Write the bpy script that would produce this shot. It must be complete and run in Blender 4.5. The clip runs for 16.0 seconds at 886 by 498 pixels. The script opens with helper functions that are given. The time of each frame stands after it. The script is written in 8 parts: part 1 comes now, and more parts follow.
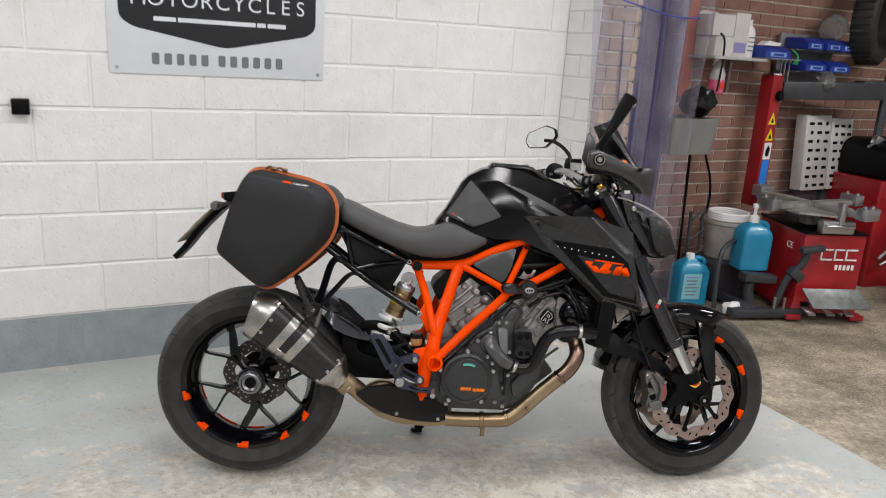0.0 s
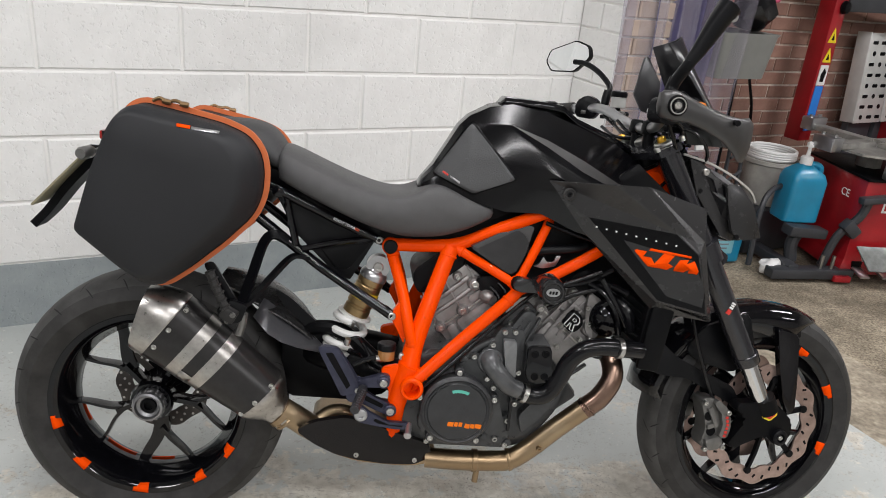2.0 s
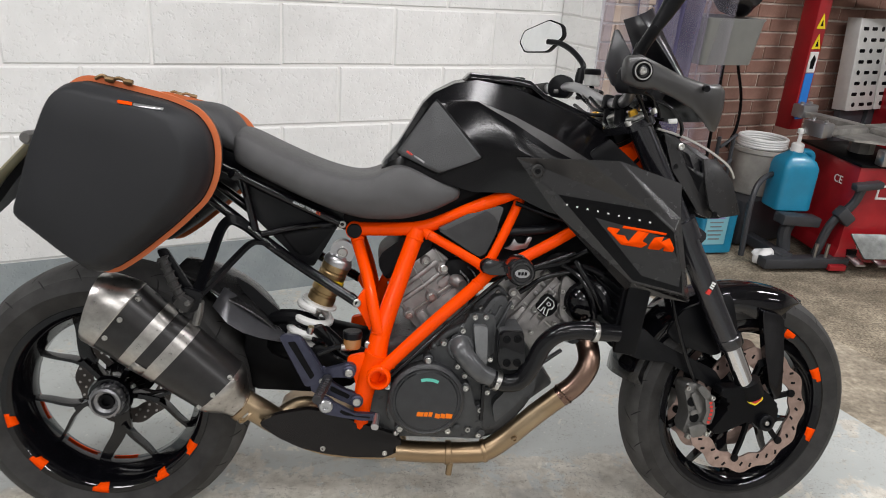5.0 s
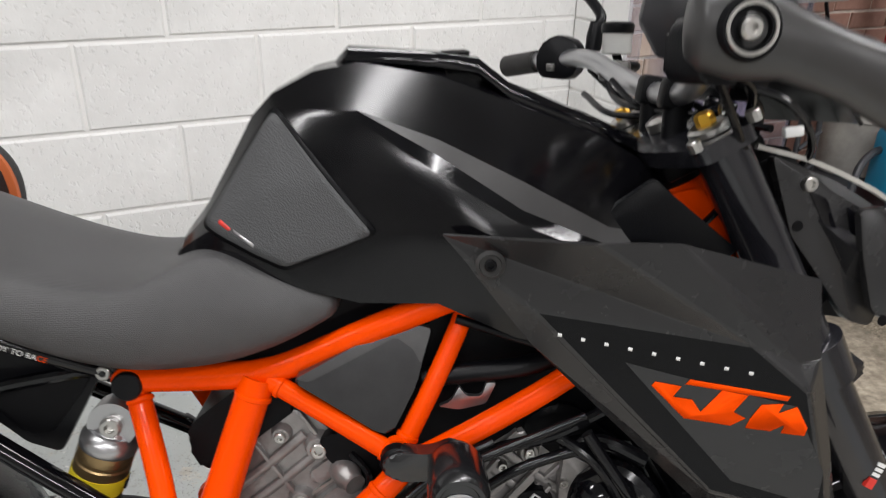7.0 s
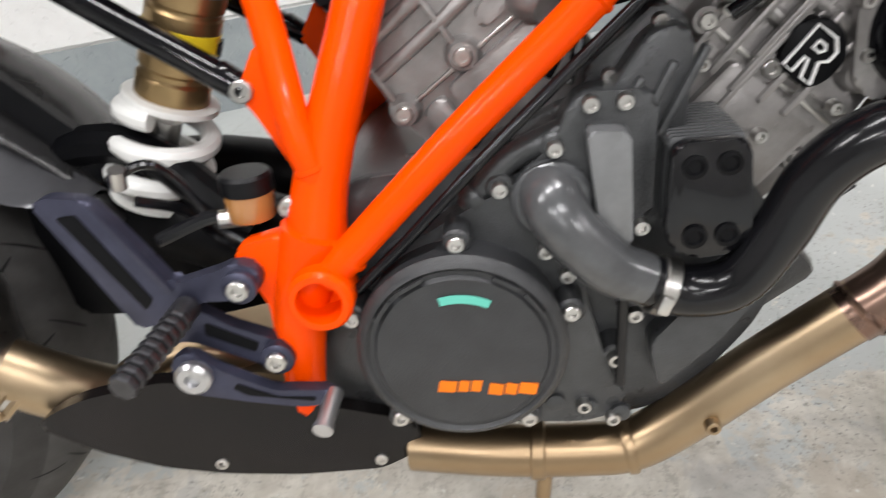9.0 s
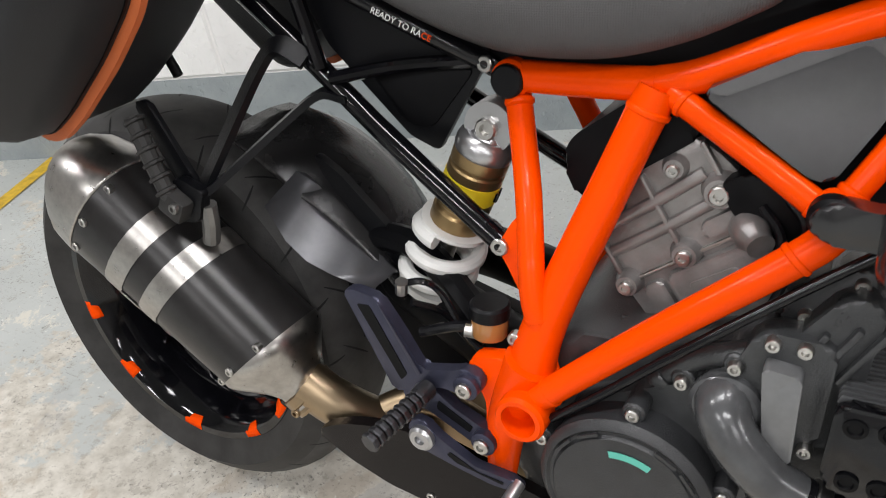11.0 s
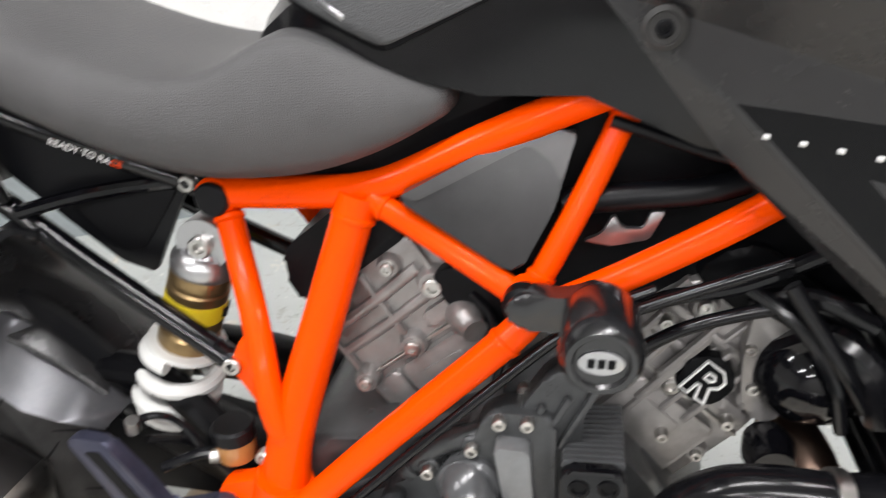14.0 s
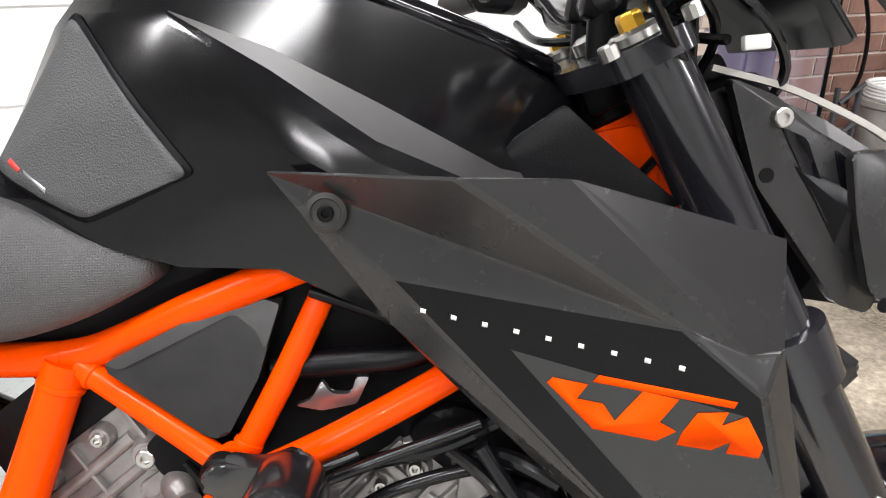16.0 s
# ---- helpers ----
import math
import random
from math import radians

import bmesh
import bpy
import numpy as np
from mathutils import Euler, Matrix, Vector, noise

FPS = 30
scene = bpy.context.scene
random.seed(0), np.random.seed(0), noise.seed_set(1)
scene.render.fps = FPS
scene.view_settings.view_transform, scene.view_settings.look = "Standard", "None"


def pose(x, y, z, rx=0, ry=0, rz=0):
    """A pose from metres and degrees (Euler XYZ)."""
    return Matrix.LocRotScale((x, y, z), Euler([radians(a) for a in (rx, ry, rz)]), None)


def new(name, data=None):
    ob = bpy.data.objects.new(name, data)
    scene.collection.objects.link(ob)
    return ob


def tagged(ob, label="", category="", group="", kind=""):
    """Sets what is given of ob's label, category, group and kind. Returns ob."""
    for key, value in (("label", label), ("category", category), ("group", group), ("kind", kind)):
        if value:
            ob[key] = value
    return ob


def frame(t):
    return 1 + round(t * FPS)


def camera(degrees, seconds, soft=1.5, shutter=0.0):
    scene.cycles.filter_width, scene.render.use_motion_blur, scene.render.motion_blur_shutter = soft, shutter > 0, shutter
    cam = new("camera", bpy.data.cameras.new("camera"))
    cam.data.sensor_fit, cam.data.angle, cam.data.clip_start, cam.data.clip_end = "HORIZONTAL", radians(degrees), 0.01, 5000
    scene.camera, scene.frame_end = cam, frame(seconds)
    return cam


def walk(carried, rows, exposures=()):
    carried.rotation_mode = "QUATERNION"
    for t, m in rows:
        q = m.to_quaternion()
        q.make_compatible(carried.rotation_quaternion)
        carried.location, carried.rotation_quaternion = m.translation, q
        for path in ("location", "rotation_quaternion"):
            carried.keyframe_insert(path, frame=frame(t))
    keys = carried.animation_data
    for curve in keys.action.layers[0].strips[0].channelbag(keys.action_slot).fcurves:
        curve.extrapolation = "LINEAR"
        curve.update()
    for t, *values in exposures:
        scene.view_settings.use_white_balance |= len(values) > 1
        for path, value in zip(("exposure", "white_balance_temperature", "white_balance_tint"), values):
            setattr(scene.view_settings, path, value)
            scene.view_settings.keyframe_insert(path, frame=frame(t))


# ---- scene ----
cam = camera(61.8, 16.0, 0.95, 0.4)
METRES, EYE, TILT, LEAN, TURN = 3.297, 1.42, -15.0, -3.4, -3.8
ROWS = [
    (0.0, 0.0, 0.0, 0.0, 0.0, 0.0, -0.0),
    (0.5, 0.0014, 0.094, 0.013, -0.6, -2.15, -0.5),
    (1.0, 0.0045, 0.1783, 0.0346, -0.76, -4.38, -1.04),
    (1.5, -0.0058, 0.2298, 0.0465, -1.05, -6.43, -1.54),
    (2.0, -0.0004, 0.2351, 0.0492, -1.01, -7.44, -1.81),
    (2.5, 0.0049, 0.2244, 0.0475, -0.83, -7.75, -1.9),
    (3.0, 0.011, 0.2093, 0.0423, -0.47, -7.41, -1.85),
    (5.5, 0.0324, 0.2875, 0.0372, -1.35, -6.86, -0.08),
    (6.0, 0.0428, 0.3826, 0.0636, -1.51, -7.32, 0.4),
    (6.5, 0.0674, 0.4609, 0.0754, 0.41, -8.09, 1.16),
    (7.0, 0.0894, 0.5212, 0.0658, 2.15, -10.04, 1.98),
    (7.5, 0.0943, 0.554, 0.0426, 3.58, -12.71, 3.16),
    (8.0, 0.0903, 0.5759, 0.0151, 4.56, -15.54, 4.53),
    (8.5, 0.074, 0.581, -0.0161, 6.03, -18.5, 5.59),
    (9.0, 0.0492, 0.5756, -0.0418, 7.9, -21.25, 5.86),
    (9.5, 0.0353, 0.5697, -0.0342, 15.15, -23.49, 4.45),
    (10.0, 0.0469, 0.559, -0.0155, 25.47, -22.89, 0.98),
    (12.5, 0.1041, 0.5742, 0.0401, 37.12, -22.64, 2.75),
    (13.0, 0.0886, 0.567, 0.0344, 30.57, -22.16, 3.43),
    (13.5, 0.0866, 0.5702, 0.0301, 22.83, -21.49, 3.71),
    (14.0, 0.0929, 0.5753, 0.0353, 15.5, -19.86, 3.92),
    (14.5, 0.1099, 0.5845, 0.0477, 9.04, -17.14, 3.77),
    (15.0, 0.1224, 0.5854, 0.0542, 5.61, -13.91, 3.41),
    (15.5, 0.1284, 0.5793, 0.0412, 4.37, -10.67, 2.72),
    (16.0, 0.1329, 0.5768, 0.0409, 5.31, -9.26, 1.62),
]
EXPO = [(0.0, 0.09), (3.0, 0.20), (5.5, 0.19), (6.0, 0.24), (7.0, 0.26), (7.5, 0.57), (8.0, 0.75), (9.0, 0.81), (10.0, 0.57), (12.5, 0.31), (14.0, 0.91), (15.0, 1.14), (16.0, 1.09)]
walk(cam, [(t, pose(0.412, -2.318, EYE, TILT, LEAN, TURN) @ pose(METRES * x, METRES * y, METRES * z, 90 + pitch, roll, yaw)) for t, x, y, z, yaw, pitch, roll in ROWS], exposures=EXPO)

# ---- world and light ----
world = bpy.data.worlds.new("world")
world.use_nodes = True
scene.world = world
world.node_tree.nodes["Background"].inputs[0].default_value = (0.9, 0.95, 1.0, 1)
world.node_tree.nodes["Background"].inputs[1].default_value = 0.01

# room frame: u runs along the white wall, d is the distance from it into the room
RU = Vector((0.925, 0.38, 0)).normalized()
RN = Vector((0.38, -0.925, 0)).normalized()
RO = Vector((-0.62, 0.996, 0))
ROOM_ANGLE = math.degrees(math.atan2(0.38, 0.925))


def room(u, d, z):
    return RO + RU * u + RN * d + Vector((0, 0, z))


def room_pose(u, d, z, rz=0):
    """Local x along the wall, local y away from the viewer into the wall."""
    p = room(u, d, z)
    return pose(p.x, p.y, p.z, 0, 0, ROOM_ANGLE + rz)


FLOOR_DROP = -0.04
# ceiling tubes: place along and off the wall, watts
LAMPS = ((-1.8, 1.7, 30), (-1.6, 4.0, 34), (0.3, 1.7, 20), (0.7, 3.6, 30), (1.9, 1.6, 24), (4.2, 2.0, 42), (4.6, 4.2, 34), (2.2, 5.4, 34), (-1.0, 5.6, 30))


# ---- materials ----
def mat(name, color, rough=0.5, metal=0.0, noise_scale=0, noise_amt=0.0, bump=0.0, bump_scale=80, coat=0.0, rough_var=0.0, color2=None, spec=0.5, trans=0.0, detail=6):
    m = bpy.data.materials.new(name)
    m.use_nodes = True
    nt = m.node_tree
    b = nt.nodes["Principled BSDF"]
    b.inputs["Base Color"].default_value = (*color, 1)
    b.inputs["Roughness"].default_value = rough
    b.inputs["Metallic"].default_value = metal
    b.inputs["Coat Weight"].default_value = coat
    b.inputs["Coat Roughness"].default_value = 0.06
    b.inputs["Specular IOR Level"].default_value = spec
    b.inputs["Transmission Weight"].default_value = trans
    tc = nt.nodes.new("ShaderNodeTexCoord")
    if noise_scale:
        n = nt.nodes.new("ShaderNodeTexNoise")
        n.inputs["Scale"].default_value = noise_scale
        n.inputs["Detail"].default_value = detail
        n.inputs["Roughness"].default_value = 0.6
        nt.links.new(tc.outputs["Object"], n.inputs["Vector"])
        r = nt.nodes.new("ShaderNodeValToRGB")
        c2 = color2 or tuple(min(1, c * (1 + noise_amt)) for c in color)
        c1 = color if color2 else tuple(c * (1 - noise_amt) for c in color)
        r.color_ramp.elements[0].color, r.color_ramp.elements[1].color = (*c1, 1), (*c2, 1)
        r.color_ramp.elements[0].position, r.color_ramp.elements[1].position = 0.35, 0.68
        nt.links.new(n.outputs["Fac"], r.inputs["Fac"])
        nt.links.new(r.outputs["Color"], b.inputs["Base Color"])
        if rough_var:
            mr = nt.nodes.new("ShaderNodeMapRange")
            mr.inputs["To Min"].default_value, mr.inputs["To Max"].default_value = max(0, rough - rough_var), min(1, rough + rough_var)
            nt.links.new(n.outputs["Fac"], mr.inputs["Value"])
            nt.links.new(mr.outputs["Result"], b.inputs["Roughness"])
    if bump:
        n2 = nt.nodes.new("ShaderNodeTexNoise")
        n2.inputs["Scale"].default_value = bump_scale
        n2.inputs["Detail"].default_value = 4
        nt.links.new(tc.outputs["Object"], n2.inputs["Vector"])
        bp = nt.nodes.new("ShaderNodeBump")
        bp.inputs["Strength"].default_value = bump
        bp.inputs["Distance"].default_value = 0.004
        nt.links.new(n2.outputs["Fac"], bp.inputs["Height"])
        nt.links.new(bp.outputs["Normal"], b.inputs["Normal"])
    return m


M_ORANGE = mat("orange_paint", (0.82, 0.060, 0.0), 0.26, spec=0.05, coat=0.12, noise_scale=9, noise_amt=0.05)
M_GLOSS = mat("gloss_black", (0.003, 0.003, 0.004), 0.09, spec=0.30, coat=0.2, noise_scale=60, noise_amt=0.3, bump=0.015, bump_scale=220)
M_SATIN = mat("satin_dark_panel", (0.0165, 0.0162, 0.0168), 0.27, spec=0.45, coat=0.05, noise_scale=30, noise_amt=0.05, rough_var=0.02)
M_MATTE = mat("matte_black", (0.0022, 0.0023, 0.003), 0.45, spec=0.13, noise_scale=40, noise_amt=0.3, rough_var=0.1)
M_PLASTIC = mat("black_plastic", (0.0028, 0.0030, 0.0040), 0.35, spec=0.20, bump=0.12, bump_scale=700)
M_RUBBER = mat("tyre_rubber", (0.027, 0.0262, 0.0255), 0.58, spec=0.28, noise_scale=22, noise_amt=0.35, bump=0.08, bump_scale=300, rough_var=0.1)
M_SEAT = mat("seat_vinyl", (0.056, 0.055, 0.056), 0.48, noise_scale=12, noise_amt=0.12, bump=0.35, bump_scale=900)
M_PAD = mat("grip_pad", (0.055, 0.056, 0.058), 0.6, bump=0.5, bump_scale=600)
M_CASE = mat("case_fabric", (0.0105, 0.0110, 0.0128), 0.55, spec=0.35, noise_scale=5, noise_amt=0.15, bump=0.2, bump_scale=900)
M_PIPING = mat("orange_piping", (0.55, 0.13, 0.035), 0.6, bump=0.3, bump_scale=500)
M_STEEL = mat("brushed_steel", (0.41, 0.395, 0.375), 0.30, 1.0, noise_scale=90, noise_amt=0.12, rough_var=0.08)
M_CARBON = mat("silencer_sleeve", (0.018, 0.017, 0.017), 0.30, 0.3, noise_scale=60, noise_amt=0.2, bump=0.03, bump_scale=400)
M_TITAN = mat("heat_tinted_steel", (0.28, 0.198, 0.118), 0.36, 1.0, noise_scale=5, color2=(0.38, 0.295, 0.195), rough_var=0.08)
M_COPPER = mat("browned_steel", (0.16, 0.095, 0.075), 0.28, 1.0, noise_scale=8, color2=(0.27, 0.19, 0.145), rough_var=0.06)
M_ALLOY = mat("cast_alloy", (0.28, 0.268, 0.262), 0.36, 0.65, noise_scale=25, noise_amt=0.2, bump=0.10, bump_scale=420, rough_var=0.1)
M_ENGINE = mat("engine_case_grey", (0.054, 0.056, 0.058), 0.30, 0.40, noise_scale=30, noise_amt=0.2, bump=0.2, bump_scale=500, rough_var=0.08)
M_COVER = mat("clutch_cover_black", (0.025, 0.026, 0.028), 0.34, 0.1, noise_scale=30, noise_amt=0.2, bump=0.25, bump_scale=600)
M_BOLT = mat("zinc_bolt", (0.50, 0.49, 0.47), 0.3, 1.0)
M_CHROME = mat("chrome_stanchion", (0.62, 0.62, 0.63), 0.10, 1.0)
M_GOLD = mat("gold_anodised", (0.34, 0.235, 0.115), 0.34, 0.9, noise_scale=12, noise_amt=0.1)
M_SPRING = mat("white_spring", (0.72, 0.72, 0.70), 0.35, coat=0.3)
M_DISC = mat("brake_disc_steel", (0.42, 0.31, 0.275), 0.32, 0.9, noise_scale=40, noise_amt=0.2)
M_CALIPER = mat("caliper_grey", (0.17, 0.167, 0.16), 0.36, 0.7, noise_scale=30, noise_amt=0.15)
M_BLUEGREY = mat("anodised_blue_grey", (0.045, 0.047, 0.075), 0.38, 0.6, noise_scale=40, noise_amt=0.15)
M_SILVER = mat("satin_silver", (0.45, 0.45, 0.46), 0.3, 0.9)
M_WHITE = mat("white_plastic", (0.75, 0.75, 0.74), 0.4)
M_YELLOW = mat("yellow_print", (0.80, 0.62, 0.02), 0.45)
M_REDP = mat("red_print", (0.6, 0.03, 0.02), 0.5)
M_HOSE = mat("rubber_hose", (0.005, 0.005, 0.006), 0.18, spec=0.32, noise_scale=20, noise_amt=0.2)
M_TEAL = mat("teal_print", (0.10, 0.45, 0.36), 0.4)
M_FORK = mat("black_fork_tube", (0.016, 0.016, 0.020), 0.22, 0.3, coat=0.5)
M_MIRROR = mat("mirror_glass", (0.85, 0.87, 0.88), 0.02, 1.0)
M_MARK = mat("amber_orange_print", (0.75, 0.17, 0.012), 0.5, spec=0.1, noise_scale=40, noise_amt=0.06)
M_BOBBIN = mat("bobbin_plastic", (0.010, 0.010, 0.011), 0.22, spec=0.5, coat=0.3, noise_scale=30, noise_amt=0.2)
M_AMBER = mat("brake_fluid_amber", (0.35, 0.16, 0.05), 0.15, coat=0.5)
M_SMOKE = mat("smoked_screen", (0.012, 0.012, 0.014), 0.28, noise_scale=12, noise_amt=.2)


# ---- mesh helpers ----
def part(name, bm, material, parent=None, label="", smooth=35):
    me = bpy.data.meshes.new(name)
    bmesh.ops.recalc_face_normals(bm, faces=bm.faces)
    bm.to_mesh(me)
    bm.free()
    for p in me.polygons:
        p.use_smooth = smooth > 0
    if smooth:
        me.set_sharp_from_angle(angle=radians(smooth))
    me.materials.append(material)
    ob = new(name, me)
    if parent:
        ob.parent = parent
    if label:
        tagged(ob, label=label)
    return ob


def thing(name, label, category, m=None, group="", kind=""):
    ob = new(name)
    ob.empty_display_size = 0.05
    if m is not None:
        ob.matrix_world = m
    return tagged(ob, label, category, group, kind)


def B():
    return bmesh.new()


def curve_path(pts, n=6):
    pts = [Vector(p) for p in pts]
    if len(pts) == 2:
        return pts
    out = []
    ext = [pts[0] * 2 - pts[1]] + pts + [pts[-1] * 2 - pts[-2]]
    for i in range(1, len(ext) - 2):
        a, b, c, d = ext[i - 1:i + 3]
        for k in range(n):
            t = k / n
            out.append(0.5 * ((2 * b) + (c - a) * t + (2 * a - 5 * b + 4 * c - d) * t * t + (3 * b - a - 3 * c + d) * t ** 3))
    out.append(pts[-1])
    return out


def sweep(bm, path, ring, closed=False, cap=True):
    """Sweep a ring of (a, b) offsets along a path; ring may be a function of the step."""
    path = [Vector(p) for p in path]
    n = len(path)
    tang = []
    for i in range(n):
        if closed:
            t = path[(i + 1) % n] - path[i - 1]
        else:
            t = path[min(i + 1, n - 1)] - path[max(i - 1, 0)]
        tang.append(t.normalized())
    up = Vector((0, 0, 1)) if abs(tang[0].z) < 0.9 else Vector((0, 1, 0))
    nrm = (up - tang[0] * up.dot(tang[0])).normalized()
    rings = []
    for i in range(n):
        t = tang[i]
        nrm = (nrm - t * nrm.dot(t)).normalized()
        bi = t.cross(nrm)
        rg = ring(i / max(1, n - 1)) if callable(ring) else ring
        rings.append([bm.verts.new(path[i] + nrm * a + bi * b) for a, b in rg])
    m = len(rings[0])
    for i in range(n if closed else n - 1):
        r0, r1 = rings[i], rings[(i + 1) % n]
        for j in range(m):
            bm.faces.new((r0[j], r0[(j + 1) % m], r1[(j + 1) % m], r1[j]))
    if cap and not closed:
        bm.faces.new(rings[0][::-1])
        bm.faces.new(rings[-1])
    return bm


def circle(r, seg=12, r2=None):
    return [(r * math.cos(2 * math.pi * k / seg), (r2 or r) * math.sin(2 * math.pi * k / seg)) for k in range(seg)]


def tube(bm, pts, r, seg=12, n=6, smooth=True, r2=None):
    path = curve_path(pts, n) if smooth else [Vector(p) for p in pts]
    if callable(r):
        return sweep(bm, path, lambda t: circle(r(t), seg))
    return sweep(bm, path, circle(r, seg, r2))


def lathe(bm, profile, origin, axis, seg=32, cap=True):
    """Revolve (radius, height) pairs round an axis."""
    axis = Vector(axis).normalized()
    q = axis.to_track_quat("Z", "Y").to_matrix()
    o = Vector(origin)
    rings = [[bm.verts.new(o + q @ Vector((r * math.cos(2 * math.pi * k / seg), r * math.sin(2 * math.pi * k / seg), h))) for k in range(seg)] for r, h in profile]
    for r0, r1 in zip(rings, rings[1:]):
        for j in range(seg):
            bm.faces.new((r0[j], r0[(j + 1) % seg], r1[(j + 1) % seg], r1[j]))
    if cap:
        bm.faces.new(rings[0][::-1])
        bm.faces.new(rings[-1])
    return bm


def bolt(bm, p, axis, r=0.006, h=0.006):
    """A socket-head bolt whose head rises from p along the axis."""
    return lathe(bm, [(r, -0.004), (r, h * 0.8), (r * 0.85, h), (r * 0.5, h), (r * 0.45, h * 0.4)], p, axis, 10)


def bevelled(bm, geom_edges, w, seg=2):
    bmesh.ops.bevel(bm, geom=geom_edges, offset=w, segments=seg, affect="EDGES", profile=0.5, clamp_overlap=True)


def box(bm, c, size, rot=(0, 0, 0), bevel=0.0, seg=2):
    m = pose(*c, *rot) @ Matrix.Diagonal((*size, 1))
    r = bmesh.ops.create_cube(bm, size=1.0, matrix=m)
    if bevel:
        es = list({e for v in r["verts"] for e in v.link_edges})
        bevelled(bm, es, bevel, seg)
    return bm


def prism(bm, pts, y0, y1, bevel=0.0, seg=2, place=None):
    """Extrude an outline in the x-z plane from y0 to y1 (each may be a function of x, z)."""
    f0 = y0 if callable(y0) else (lambda x, z: y0)
    f1 = y1 if callable(y1) else (lambda x, z: y1)
    a = [bm.verts.new((x, f0(x, z), z)) for x, z in pts]
    b = [bm.verts.new((x, f1(x, z), z)) for x, z in pts]
    n = len(pts)
    faces = [bm.faces.new(a), bm.faces.new(b[::-1])]
    for i in range(n):
        faces.append(bm.faces.new((a[i], b[i], b[(i + 1) % n], a[(i + 1) % n])))
    if place is not None:
        bmesh.ops.transform(bm, matrix=place, verts=a + b)
    if bevel:
        es = [bm.edges.get((b[i], b[(i + 1) % n])) for i in range(n)] + [bm.edges.get((a[i], a[(i + 1) % n])) for i in range(n)]
        bevelled(bm, es, bevel, seg)
    return bm


def rounded(pts, r=0.02, n=4):
    """A closed outline with rounded corners."""
    p = [Vector(q) for q in pts]
    m = len(p)
    out = []
    for i in range(m):
        a, b, c = p[i - 1], p[i], p[(i + 1) % m]
        ra = min(r, (a - b).length * 0.45, (c - b).length * 0.45)
        s, e = b + (a - b).normalized() * ra, b + (c - b).normalized() * ra
        for k in range(n + 1):
            t = k / n
            v = s * (1 - t) ** 2 + b * 2 * t * (1 - t) + e * t * t
            out.append((v.x, v.y))
    return out


def loft(bm, rings, cap=True, closed=True):
    vs = [[bm.verts.new(p) for p in r] for r in rings]
    m = len(vs[0])
    for r0, r1 in zip(vs, vs[1:]):
        for j in range(m if closed else m - 1):
            bm.faces.new((r0[j], r0[(j + 1) % m], r1[(j + 1) % m], r1[j]))
    if cap:
        bm.faces.new(vs[0][::-1])
        bm.faces.new(vs[-1])
    return bm


def mirror_bm(bm):
    """Add the mirror image across y = 0."""
    geom = bmesh.ops.duplicate(bm, geom=bm.verts[:] + bm.edges[:] + bm.faces[:])["geom"]
    vs = [g for g in geom if isinstance(g, bmesh.types.BMVert)]
    for v in vs:
        v.co.y = -v.co.y
    return bm


def subsurf(ob, levels=2):
    md = ob.modifiers.new("subdivision", "SUBSURF")
    md.levels = md.render_levels = levels
    return ob


def solid(ob, thickness=0.003, offset=-1):
    md = ob.modifiers.new("thickness", "SOLIDIFY")
    md.thickness, md.offset = thickness, offset
    return ob

M_TANK = mat("tank_lacquer", (0.0026, 0.0025, 0.0032), 0.16, spec=0.34, noise_scale=25, noise_amt=0.15, coat=0.04, rough_var=0.04)
M_BAND = mat("satin_grey_band", (0.031, 0.030, 0.030), 0.36, noise_scale=30, noise_amt=0.1, rough_var=0.05)


def weave(m, scale, strength):
    """A fine woven grain: two crossed wave patterns raised on the surface."""
    nt = m.node_tree
    b = nt.nodes["Principled BSDF"]
    tc = nt.nodes.new("ShaderNodeTexCoord")
    outs = []
    for axis in ("X", "Z"):
        w = nt.nodes.new("ShaderNodeTexWave")
        w.bands_direction = axis
        w.inputs["Scale"].default_value, w.inputs["Distortion"].default_value = scale, .4
        nt.links.new(tc.outputs["Object"], w.inputs["Vector"])
        outs.append(w.outputs["Fac"])
    mx = nt.nodes.new("ShaderNodeMath")
    mx.operation = "MULTIPLY"
    nt.links.new(outs[0], mx.inputs[0])
    nt.links.new(outs[1], mx.inputs[1])
    bp = nt.nodes.new("ShaderNodeBump")
    bp.inputs["Strength"].default_value, bp.inputs["Distance"].default_value = strength, .0012
    nt.links.new(mx.outputs[0], bp.inputs["Height"])
    old = b.inputs["Normal"].links
    if old:
        nt.links.new(old[0].from_socket, bp.inputs["Normal"])
    nt.links.new(bp.outputs["Normal"], b.inputs["Normal"])


weave(M_SEAT, 150, .30)
M_DECAL = mat("gloss_black_decal", (0.0025, 0.0025, 0.003), 0.14, spec=0.18, noise_scale=30, noise_amt=0.15, rough_var=0.03)


